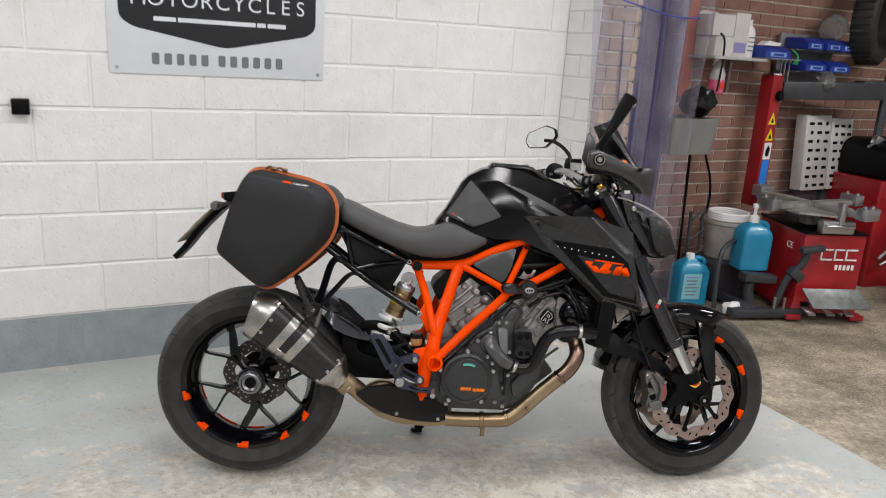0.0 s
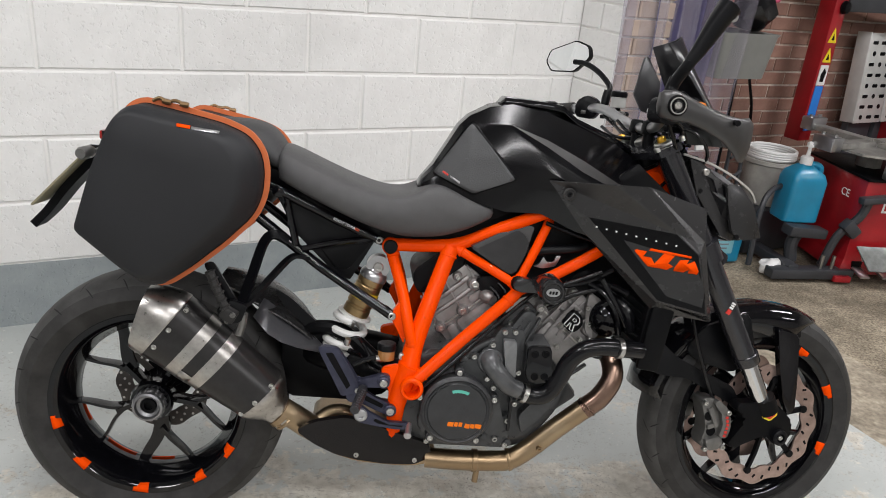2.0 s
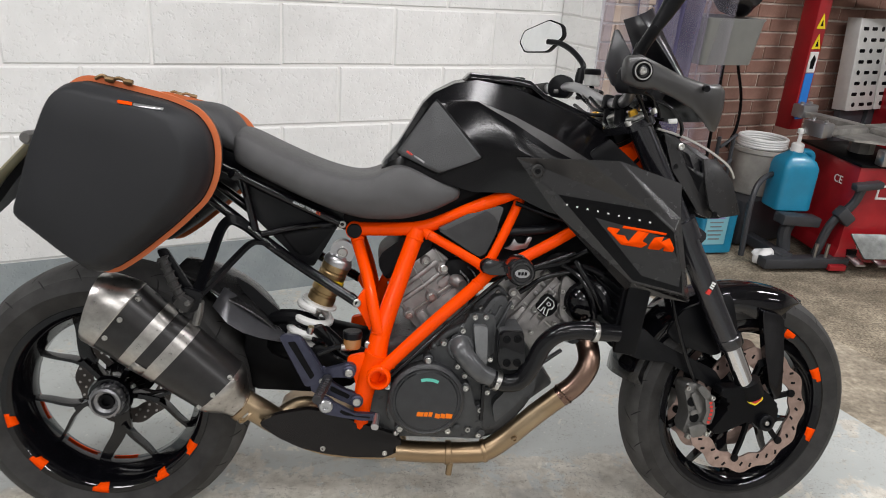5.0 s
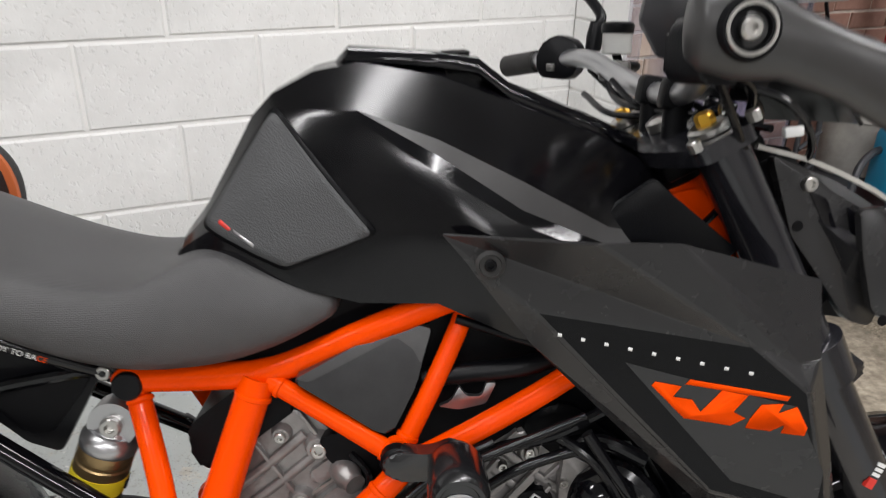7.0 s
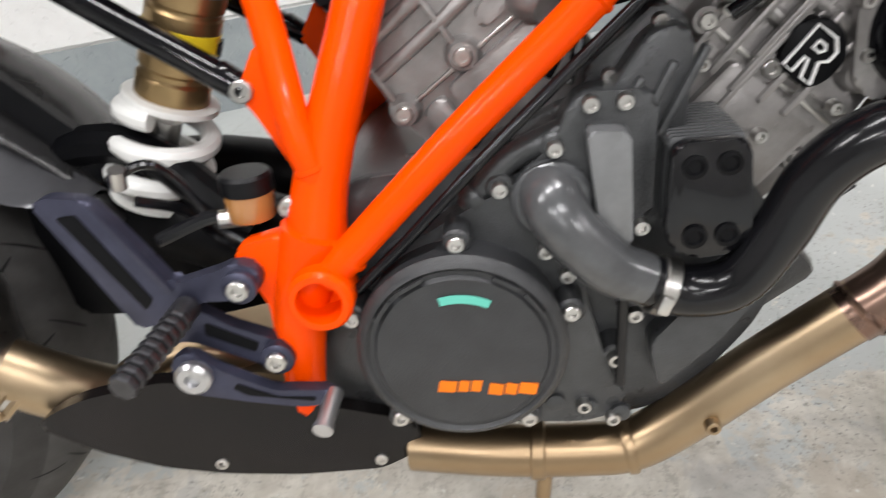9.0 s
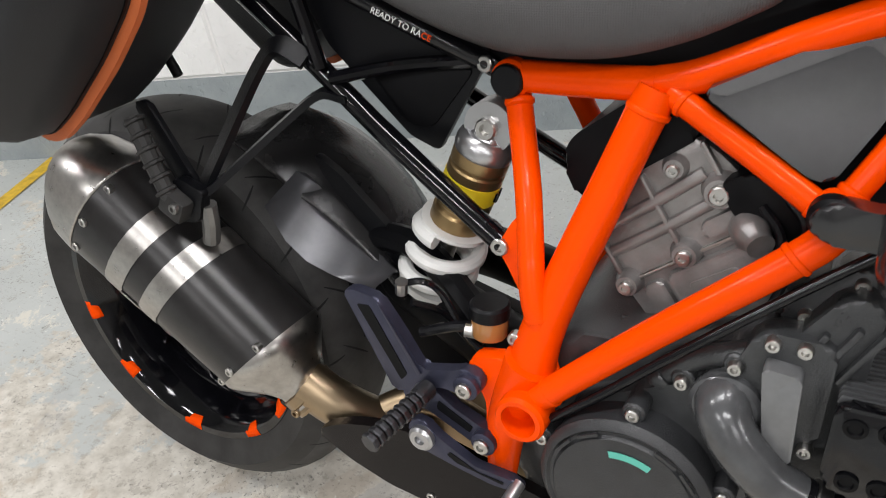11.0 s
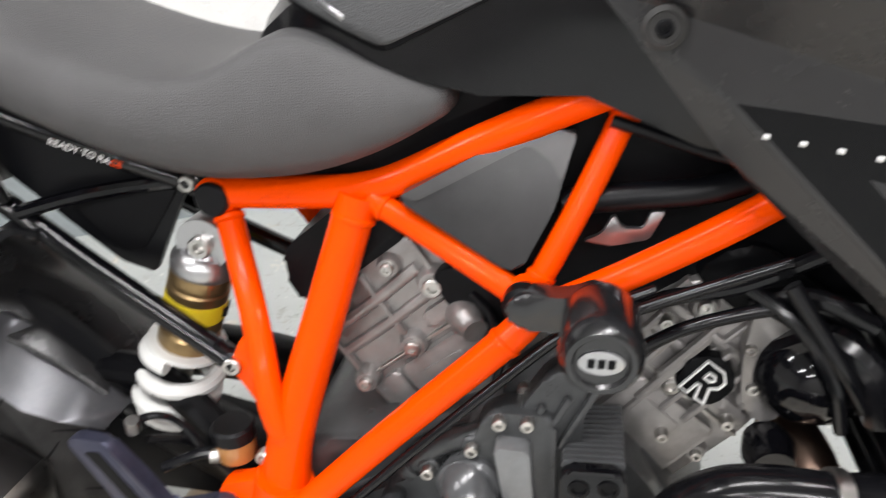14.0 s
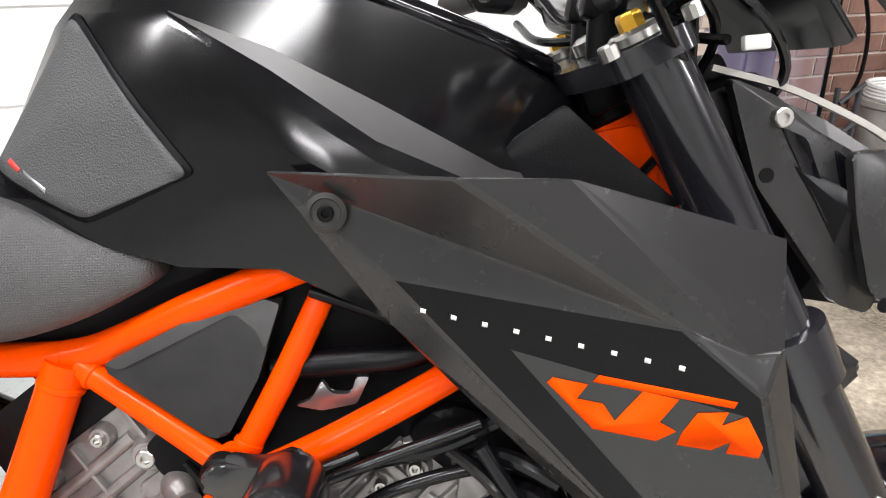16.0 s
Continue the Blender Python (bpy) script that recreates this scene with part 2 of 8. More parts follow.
# ---- the room ----
def floor_material():
    m = bpy.data.materials.new("worn_floor_paint")
    m.use_nodes = True
    nt = m.node_tree
    b = nt.nodes["Principled BSDF"]
    tc = nt.nodes.new("ShaderNodeTexCoord")

    def noise_node(scale, detail=6, rough=.6, dist=0.0):
        n = nt.nodes.new("ShaderNodeTexNoise")
        n.inputs["Scale"].default_value, n.inputs["Detail"].default_value = scale, detail
        n.inputs["Roughness"].default_value, n.inputs["Distortion"].default_value = rough, dist
        nt.links.new(tc.outputs["Object"], n.inputs["Vector"])
        return n

    def ramp(src, p0, p1, c0=(0, 0, 0, 1), c1=(1, 1, 1, 1)):
        r = nt.nodes.new("ShaderNodeValToRGB")
        r.color_ramp.elements[0].position, r.color_ramp.elements[1].position = p0, p1
        r.color_ramp.elements[0].color, r.color_ramp.elements[1].color = c0, c1
        nt.links.new(src, r.inputs["Fac"])
        return r.outputs["Color"]

    def mix(fac, a, c, blend="MIX"):
        n = nt.nodes.new("ShaderNodeMix")
        n.data_type, n.blend_type = "RGBA", blend
        for s, val in ((0, fac), (6, a), (7, c)):
            if isinstance(val, (tuple, float, int)):
                n.inputs[s].default_value = val
            else:
                nt.links.new(val, n.inputs[s])
        return n.outputs[2]

    def math_node(op, a, c):
        n = nt.nodes.new("ShaderNodeMath")
        n.operation = op
        for s, val in ((0, a), (1, c)):
            if isinstance(val, (float, int)):
                n.inputs[s].default_value = val
            else:
                nt.links.new(val, n.inputs[s])
        return n.outputs[0]

    paint = ramp(noise_node(1.6).outputs["Fac"], .3, .7, (0.41, 0.43, 0.415, 1), (0.53, 0.55, 0.535, 1))
    bare = ramp(noise_node(28, 8).outputs["Fac"], .3, .72, (0.43, 0.40, 0.345, 1), (0.69, 0.66, 0.595, 1))
    # a worn lane where wheels have scuffed the paint away
    sep = nt.nodes.new("ShaderNodeSeparateXYZ")
    nt.links.new(tc.outputs["Object"], sep.inputs[0])
    dx = math_node("MULTIPLY", math_node("SUBTRACT", sep.outputs[0], 0.75), 0.50)
    dy = math_node("MULTIPLY", math_node("ADD", sep.outputs[1], 0.50), 1.25)
    r2 = math_node("ADD", math_node("MULTIPLY", dx, dx), math_node("MULTIPLY", dy, dy))
    lane = math_node("MULTIPLY", math_node("SUBTRACT", 1.0, math_node("MINIMUM", r2, 1.0)), 0.30)
    wear = math_node("ADD", noise_node(4.2, 14, .74).outputs["Fac"], lane)
    mask = ramp(wear, .575, .605)
    col = mix(mask, paint, bare)
    grime = ramp(noise_node(2.3, 5, .6, .6).outputs["Fac"], .56, .74)
    col = mix(math_node("MULTIPLY", grime, .22), col, (0.20, 0.215, 0.22, 1))
    v = nt.nodes.new("ShaderNodeTexNoise")
    v.inputs["Scale"].default_value, v.inputs["Detail"].default_value = 75, 3
    nt.links.new(tc.outputs["Object"], v.inputs["Vector"])
    col = mix(math_node("MULTIPLY", ramp(v.outputs["Fac"], .69, .73), .6), col, (0.16, 0.15, 0.14, 1))
    fleck = math_node("ADD", noise_node(38, 10, .8).outputs["Fac"], math_node("MULTIPLY", lane, .22))
    col = mix(math_node("MULTIPLY", ramp(fleck, .575, .60), .5), col, (0.30, 0.275, 0.235, 1))
    cream = math_node("ADD", noise_node(3.1, 12, .78, .3).outputs["Fac"], math_node("MULTIPLY", lane, .18))
    col = mix(math_node("MULTIPLY", ramp(cream, .600, .618), .85), col, (0.66, 0.63, 0.55, 1))
    stain = noise_node(5.5, 9, .62, .5)
    col = mix(math_node("MULTIPLY", ramp(stain.outputs["Fac"], .565, .60), math_node("MULTIPLY", lane, 2.3)), col, (0.33, 0.335, 0.345, 1))
    rust = noise_node(7.3, 9, .66, .4)
    col = mix(math_node("MULTIPLY", ramp(rust.outputs["Fac"], .555, .60), math_node("MULTIPLY", lane, 2.6)), col, (0.41, 0.345, 0.27, 1))
    # fine pits and grit, gathered in patches
    grit = math_node("MULTIPLY", ramp(noise_node(150, 3, .6).outputs["Fac"], .60, .64), ramp(noise_node(4.6, 6, .6).outputs["Fac"], .46, .58))
    col = mix(math_node("MULTIPLY", grit, .75), col, (0.17, 0.165, 0.15, 1))
    v2 = noise_node(55, 2)
    col = mix(ramp(v2.outputs["Fac"], .69, .73), col, (0.66, 0.66, 0.62, 1))
    nt.links.new(col, b.inputs["Base Color"])
    rr = nt.nodes.new("ShaderNodeMapRange")
    rr.inputs["To Min"].default_value, rr.inputs["To Max"].default_value = .38, .72
    nt.links.new(mask, rr.inputs["Value"])
    nt.links.new(rr.outputs["Result"], b.inputs["Roughness"])
    bp = nt.nodes.new("ShaderNodeBump")
    bp.inputs["Strength"].default_value, bp.inputs["Distance"].default_value = .35, .003
    nt.links.new(wear, bp.inputs["Height"])
    nt.links.new(bp.outputs["Normal"], b.inputs["Normal"])
    return m


def pieces_material(name, c1, c2, rough, bump, bump_scale, dirt=None, per_piece=0.12):
    """Painted or fired pieces: each a little different, with pits and stains."""
    m = mat(name, c1, rough, noise_scale=9, color2=c2, bump=bump, bump_scale=bump_scale, detail=8)
    nt = m.node_tree
    b = nt.nodes["Principled BSDF"]
    src = b.inputs["Base Color"].links[0].from_socket
    oi = nt.nodes.new("ShaderNodeObjectInfo")
    mr = nt.nodes.new("ShaderNodeMapRange")
    mr.inputs["To Min"].default_value, mr.inputs["To Max"].default_value = 1 - per_piece, 1 + per_piece
    nt.links.new(oi.outputs["Random"], mr.inputs["Value"])
    mx = nt.nodes.new("ShaderNodeMix")
    mx.data_type, mx.blend_type = "RGBA", "MULTIPLY"
    mx.inputs[0].default_value = 1
    nt.links.new(src, mx.inputs[6])
    nt.links.new(mr.outputs["Result"], mx.inputs[7])
    nt.links.new(mx.outputs[2], b.inputs["Base Color"])
    if dirt:
        geo = nt.nodes.new("ShaderNodeNewGeometry")
        n = nt.nodes.new("ShaderNodeTexNoise")
        n.inputs["Scale"].default_value, n.inputs["Detail"].default_value = 1.7, 9
        nt.links.new(geo.outputs["Position"], n.inputs["Vector"])
        rp = nt.nodes.new("ShaderNodeValToRGB")
        rp.color_ramp.elements[0].position, rp.color_ramp.elements[1].position = .56, .80
        nt.links.new(n.outputs["Fac"], rp.inputs["Fac"])
        m2 = nt.nodes.new("ShaderNodeMix")
        m2.data_type = "RGBA"
        nt.links.new(rp.outputs["Color"], m2.inputs[0])
        nt.links.new(mx.outputs[2], m2.inputs[6])
        m2.inputs[7].default_value = (*dirt, 1)
        nt.links.new(m2.outputs[2], b.inputs["Base Color"])
        # pits of the block surface, placed in the room so that no two blocks match
        bn = [x for x in nt.nodes if x.type == "BUMP"][0]
        pit = nt.nodes.new("ShaderNodeTexNoise")
        pit.inputs["Scale"].default_value, pit.inputs["Detail"].default_value = 70, 3
        nt.links.new(geo.outputs["Position"], pit.inputs["Vector"])
        pr = nt.nodes.new("ShaderNodeValToRGB")
        pr.color_ramp.elements[0].position, pr.color_ramp.elements[1].position = .30, .44
        nt.links.new(pit.outputs["Fac"], pr.inputs["Fac"])
        b2 = nt.nodes.new("ShaderNodeBump")
        b2.inputs["Strength"].default_value, b2.inputs["Distance"].default_value = .45, .004
        nt.links.new(pr.outputs["Color"], b2.inputs["Height"])
        nt.links.new(bn.outputs["Normal"], b2.inputs["Normal"])
        nt.links.new(b2.outputs["Normal"], b.inputs["Normal"])
    return m


M_FLOOR = floor_material()


def bare_floor_material(name, dark, light, scale, relief):
    """Gritty concrete: pale sand and stones, with large damp and dusty patches."""
    m = mat(name, dark, 0.8, noise_scale=scale, color2=light, bump=relief, bump_scale=70, detail=12)
    nt = m.node_tree
    b = nt.nodes["Principled BSDF"]
    src = b.inputs["Base Color"].links[0].from_socket
    tc = nt.nodes.new("ShaderNodeTexCoord")
    for scale, lo, hi, blend, fac in ((2.4, (0.55, 0.53, 0.50), (1.15, 1.13, 1.10), "MULTIPLY", 1.0), (14, (0.72, 0.71, 0.70), (1.2, 1.19, 1.17), "MULTIPLY", .8)):
        n = nt.nodes.new("ShaderNodeTexNoise")
        n.inputs["Scale"].default_value, n.inputs["Detail"].default_value, n.inputs["Roughness"].default_value = scale, 8, .65
        nt.links.new(tc.outputs["Object"], n.inputs["Vector"])
        r = nt.nodes.new("ShaderNodeValToRGB")
        r.color_ramp.elements[0].color, r.color_ramp.elements[1].color = (*lo, 1), (*hi, 1)
        r.color_ramp.elements[0].position, r.color_ramp.elements[1].position = .38, .62
        nt.links.new(n.outputs["Fac"], r.inputs["Fac"])
        mx = nt.nodes.new("ShaderNodeMix")
        mx.data_type, mx.blend_type = "RGBA", blend
        mx.inputs[0].default_value = fac
        nt.links.new(src, mx.inputs[6])
        nt.links.new(r.outputs["Color"], mx.inputs[7])
        src = mx.outputs[2]
    nt.links.new(src, b.inputs["Base Color"])
    return m


M_BAREFLOOR = bare_floor_material("bare_concrete", (0.15, 0.125, 0.092), (0.50, 0.44, 0.345), 95, .6)
M_STRIP = bare_floor_material("smooth_concrete", (0.27, 0.235, 0.185), (0.47, 0.42, 0.34), 60, .3)
M_WALLW = mat("white_masonry_paint", (0.80, 0.79, 0.77), 0.7, noise_scale=3, noise_amt=0.03, bump=0.3, bump_scale=60)
M_BLOCKW = pieces_material("white_painted_block", (0.77, 0.765, 0.75), (0.83, 0.825, 0.81), .62, .35, 38, (0.60, 0.595, 0.58), .02)
M_BLOCKG = pieces_material("grey_painted_block", (0.255, 0.285, 0.295), (0.32, 0.35, 0.355), .5, .35, 40, (0.40, 0.42, 0.42), .02)
M_BRICK = pieces_material("red_brick", (0.22, 0.115, 0.088), (0.31, 0.175, 0.132), .85, .5, 90, None, .18)
M_MORTAR = mat("mortar", (0.52, 0.45, 0.39), 0.9, noise_scale=30, noise_amt=0.2, bump=.4, bump_scale=120)
# ceiling out of view: its grey is kept dark to dim reflections in the tank
M_CEIL = mat("dimmed_ceiling", (0.30, 0.30, 0.29), 0.8, noise_scale=4, noise_amt=0.05)


def floor_z(x, y):
    """The slab falls a little towards the block wall."""
    p = Vector((x, y, 0)) - RO
    u, d = p.dot(RU), p.dot(RN)
    k = max(0.0, min(1.0, (0.95 - d) / 0.95))
    k *= max(0.0, min(1.0, (2.9 - u) / .6))
    return FLOOR_DROP * k


def floor_sheet(name, u0, u1, material, label, lower=0.0):
    """A stretch of the slab between two lines square to the block wall."""
    bm = B()
    nx, ny = 36, 60
    vs = []
    for j in range(ny + 1):
        row = []
        for i in range(nx + 1):
            p = room(u0 + (u1 - u0) * i / nx, -.6 + 7.6 * j / ny, 0)
            row.append(bm.verts.new((p.x, p.y, floor_z(p.x, p.y) - lower)))
        vs.append(row)
    for j in range(ny):
        for i in range(nx):
            bm.faces.new((vs[j][i], vs[j][i + 1], vs[j + 1][i + 1], vs[j + 1][i]))
    bmesh.ops.reverse_faces(bm, faces=bm.faces)
    for f in bm.faces:
        f.normal_update()
    return tagged(part(name, bm, material), label, "floor", kind="structure")


floor_sheet("floor", -4.3, 2.35, M_FLOOR, "worn grey painted concrete workshop floor with scuffs")
floor_sheet("floor_strip", 2.33, 2.80, M_STRIP, "smoother tan concrete strip at the paint's edge", .005)
floor_sheet("floor_concrete", 2.79, 7.2, M_BAREFLOOR, "rough bare brown concrete floor", .011)
bm = B()
p0, p1 = Vector((-1.15, -.15, 0)), Vector((-1.445, .68, 0))
sd = (p1 - p0).normalized().cross(Vector((0, 0, 1))) * .025
row = [p0.lerp(p1, k / 12) for k in range(13)]
va = [bm.verts.new((*(p - sd).xy, floor_z(*(p - sd).xy) + .004)) for p in row]
vb = [bm.verts.new((*(p + sd).xy, floor_z(*(p + sd).xy) + .004)) for p in row]
for k in range(12):
    bm.faces.new((va[k], vb[k], vb[k + 1], va[k + 1]))
tagged(part("floor_marking", bm, mat("worn_yellow_line", (0.62, 0.40, 0.03), .6, noise_scale=30, noise_amt=.25)), "worn yellow painted floor line", "marking", kind="structure")

ROOMM = room_pose(0, 0, 0)
bm = B()
box(bm, (-.945, 0.105, 1.36), (6.17, 0.20, 2.90))
wall_n = part("wall_north", bm, M_WALLW, smooth=0)
wall_n.matrix_world = ROOMM
tagged(wall_n, "white painted concrete block wall with grey base course", "wall", kind="structure")
bm = B()
box(bm, (-.945, .0035, .0725), (6.15, .003, .255))
base = part("baseboard", bm, M_BLOCKG, smooth=0)
base.matrix_world = ROOMM
tagged(base, "grey painted mortar of the wall's base course", "wall base", kind="structure")
bm = B()
box(bm, (2.2815, -.120, 1.36), (.277, .30, 2.90))
pil_w = part("wall_pier", bm, M_WALLW, smooth=0)
pil_w.matrix_world = ROOMM
tagged(pil_w, "white painted masonry pier with a bare tan brick face", "wall", kind="structure")
bm = B()
box(bm, (2.134 + 2.4, 0.315, 1.38), (4.8, 0.2, 2.86))
wall_b = part("wall_brick", bm, M_MORTAR, smooth=0)
wall_b.matrix_world = ROOMM
tagged(wall_b, "red brick wall with pale mortar joints", "wall", kind="structure")
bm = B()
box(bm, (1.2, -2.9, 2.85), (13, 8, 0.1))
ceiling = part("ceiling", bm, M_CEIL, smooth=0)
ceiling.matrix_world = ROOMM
tagged(ceiling, "plain unseen workshop ceiling, toned dark to dim reflections", "ceiling", kind="structure")
M_FARWALL = mat("far_wall_paint", (0.48, 0.47, 0.455), .8, noise_scale=2, noise_amt=.2)
for nm, c, s in (("wall_south", (1.2, -6.6, 1.38), (13, 0.1, 2.96)), ("wall_west", (-4.1, -2.9, 1.38), (0.1, 7.6, 2.96)), ("wall_east", (7.0, -2.9, 1.38), (0.1, 7.6, 2.96))):
    bm = B()
    box(bm, c, s)
    ob = part(nm, bm, M_FARWALL, smooth=0)
    ob.matrix_world = ROOMM
    tagged(ob, "plain painted workshop wall", "wall", kind="structure")

# ceiling tubes: the lights of the workshop
for u, d, e in LAMPS:
    ld = bpy.data.lights.new("ceiling_tube", "AREA")
    ld.shape, ld.size, ld.size_y, ld.energy = "RECTANGLE", 1.3, 0.20, e
    ld.color = (1.0, 0.985, 0.995)
    lo = new("ceiling_tube", ld)
    lo.matrix_world = room_pose(u, d, 2.76)


# ---- the motorcycle: x forward, y to its left, z up; leaning on its side stand ----
from mathutils.bvhtree import BVHTree

bike = thing("motorcycle", "black and orange naked motorcycle with soft panniers leaning on its stand", "motorcycle", pose(0, 0, 0, -10, 0, 0))
RAKE = Vector((-math.sin(radians(27)), 0, math.cos(radians(27))))
STEER = Matrix.Translation((1.125, 0, 0.985)) @ Matrix.Rotation(radians(7), 4, RAKE) @ Matrix.Translation((-1.125, 0, -0.985))
SIDE = Vector((0, -1, 0))


def P(name, bm, material, label="", parent=None, steer=False, smooth=35):
    ob = part(name, bm, material, parent or bike, label, smooth)
    if steer and parent is None:
        ob.matrix_local = STEER
    return ob


def islands(bm):
    """The separate pieces of a mesh, largest first, each a mesh of its own."""
    seen, out = set(), []
    for v in bm.verts:
        if v in seen:
            continue
        stack, group = [v], []
        seen.add(v)
        while stack:
            a = stack.pop()
            group.append(a)
            for e in a.link_edges:
                o = e.other_vert(a)
                if o not in seen:
                    seen.add(o)
                    stack.append(o)
        b2 = bmesh.new()
        idx = {}
        for a in group:
            idx[a] = b2.verts.new(a.co)
        faces = {f for a in group for f in a.link_faces}
        for f in sorted(faces, key=lambda q: q.index):
            b2.faces.new([idx[a] for a in f.verts])
        out.append((sum(f.calc_area() for f in faces), b2))
    bm.free()
    out.sort(key=lambda q: -q[0])
    return [b for _, b in out]


def PS(name, rest, bm, material, label="", parent=None, keep=1, steer=False, smooth=35):
    """A part and its loose pieces: the first keep pieces are called name, the others rest, each a part of its own."""
    bm.faces.index_update()
    first = None
    for k, b in enumerate(islands(bm)):
        bmesh.ops.recalc_face_normals(b, faces=b.faces)
        ob = P(name if k < keep else rest, b, material, label if k == 0 else "", parent, steer, smooth)
        first = first or ob
    return first


BOLT_MESHES = {}


def bolts(name, places, axis, r, h, parent, material=None):
    """Bolts of one size as parts of their own that share a mesh."""
    key = (r, h, (material or M_BOLT).name)
    if key not in BOLT_MESHES:
        bm = B()
        bolt(bm, (0, 0, 0), (0, 0, 1), r, h)
        ob = part(name, bm, material or M_BOLT)
        BOLT_MESHES[key] = ob.data
        bpy.data.objects.remove(ob)
    turn = Vector(axis).to_track_quat("Z", "Y").to_matrix().to_4x4()
    for p in places:
        ob = new(name, BOLT_MESHES[key])
        ob.parent = parent
        ob.matrix_local = Matrix.Translation(p) @ turn


def surface_of(ob):
    """A search tree of an object's finished surface, in its own coordinates."""
    dg = bpy.context.evaluated_depsgraph_get()
    bm = bmesh.new()
    bm.from_object(ob, dg)
    tree = BVHTree.FromBMesh(bm)
    bm.free()
    return tree


def laid_on(name, tree, pts, material, parent, lift=0.001, thick=0.0015, cuts=3, label="", side=-1):
    """A thin sheet with the outline pts (x, z), laid on a surface from its right (side -1) or left."""
    bm = B()
    f = bm.faces.new([bm.verts.new((x, 0, z)) for x, z in pts])
    if cuts:
        bmesh.ops.triangulate(bm, faces=[f])
        for _ in range(cuts):
            bmesh.ops.subdivide_edges(bm, edges=[e for e in bm.edges if e.calc_length() > 0.012], cuts=1, use_grid_fill=True)
            bmesh.ops.triangulate(bm, faces=[g for g in bm.faces if len(g.verts) > 4])
    for v in bm.verts:
        hit, nrm, _, _ = tree.ray_cast(Vector((v.co.x, side * 1.0, v.co.z)), Vector((0, -side, 0)))
        if hit is None:
            near = tree.find_nearest(Vector((v.co.x, side * 0.12, v.co.z)))
            hit, nrm = near[0], near[1]
        if nrm.y * side < 0:
            nrm = -nrm
        v.co = hit + nrm * lift
    bm.normal_update()
    ob = part(name, bm, material, parent, label, 50)
    for p in ob.data.polygons:
        if p.normal.y * side < 0:
            p.flip()
    return solid(ob, thick, 1)


def half_loft(name, xs, halves, material, levels=2, label="", creases=(), parent=None):
    """Sections along x given as half profiles (y, z) from the top centre down; mirrored and smoothed."""
    bm = B()
    rings = []
    for x, h in zip(xs, halves):
        right = [(x, y, z) for y, z in h]
        left = [(x, -y, z) for y, z in h[:0:-1]] if h[0][0] == 0 else [(x, -y, z) for y, z in h[::-1]]
        rings.append(right + left)
    loft(bm, rings)
    if creases:
        lay = bm.edges.layers.float.new("crease_edge")
        n = len(rings[0])
        bm.verts.ensure_lookup_table()
        for j, w in creases:
            for jj in (j, (n - j) % n):
                for i in range(len(rings) - 1):
                    e = bm.edges.get((bm.verts[i * n + jj], bm.verts[(i + 1) * n + jj]))
                    if e:
                        e[lay] = w
    ob = P(name, bm, material, label, parent, smooth=180)
    return subsurf(ob, levels)


# -- wheels --
def scalloped(bm, c, r_out, r_in, y0, y1, waves=14, amp=0.004, seg=112):
    rings = []
    for y, k in ((y0, 0), (y1, 0), (y1, 1), (y0, 1)):
        ring = []
        for i in range(seg):
            a = 2 * math.pi * i / seg
            r = (r_in + amp * 0.8 * math.cos(waves * a + 1)) if k else (r_out + amp * math.cos(waves * a))
            ring.append(bm.verts.new((c[0] + r * math.cos(a), y, c[2] + r * math.sin(a))))
        rings.append(ring)
    for q in range(4):
        r0, r1 = rings[q], rings[(q + 1) % 4]
        for j in range(seg):
            bm.faces.new((r0[j], r0[(j + 1) % seg], r1[(j + 1) % seg], r1[j]))
    return bm


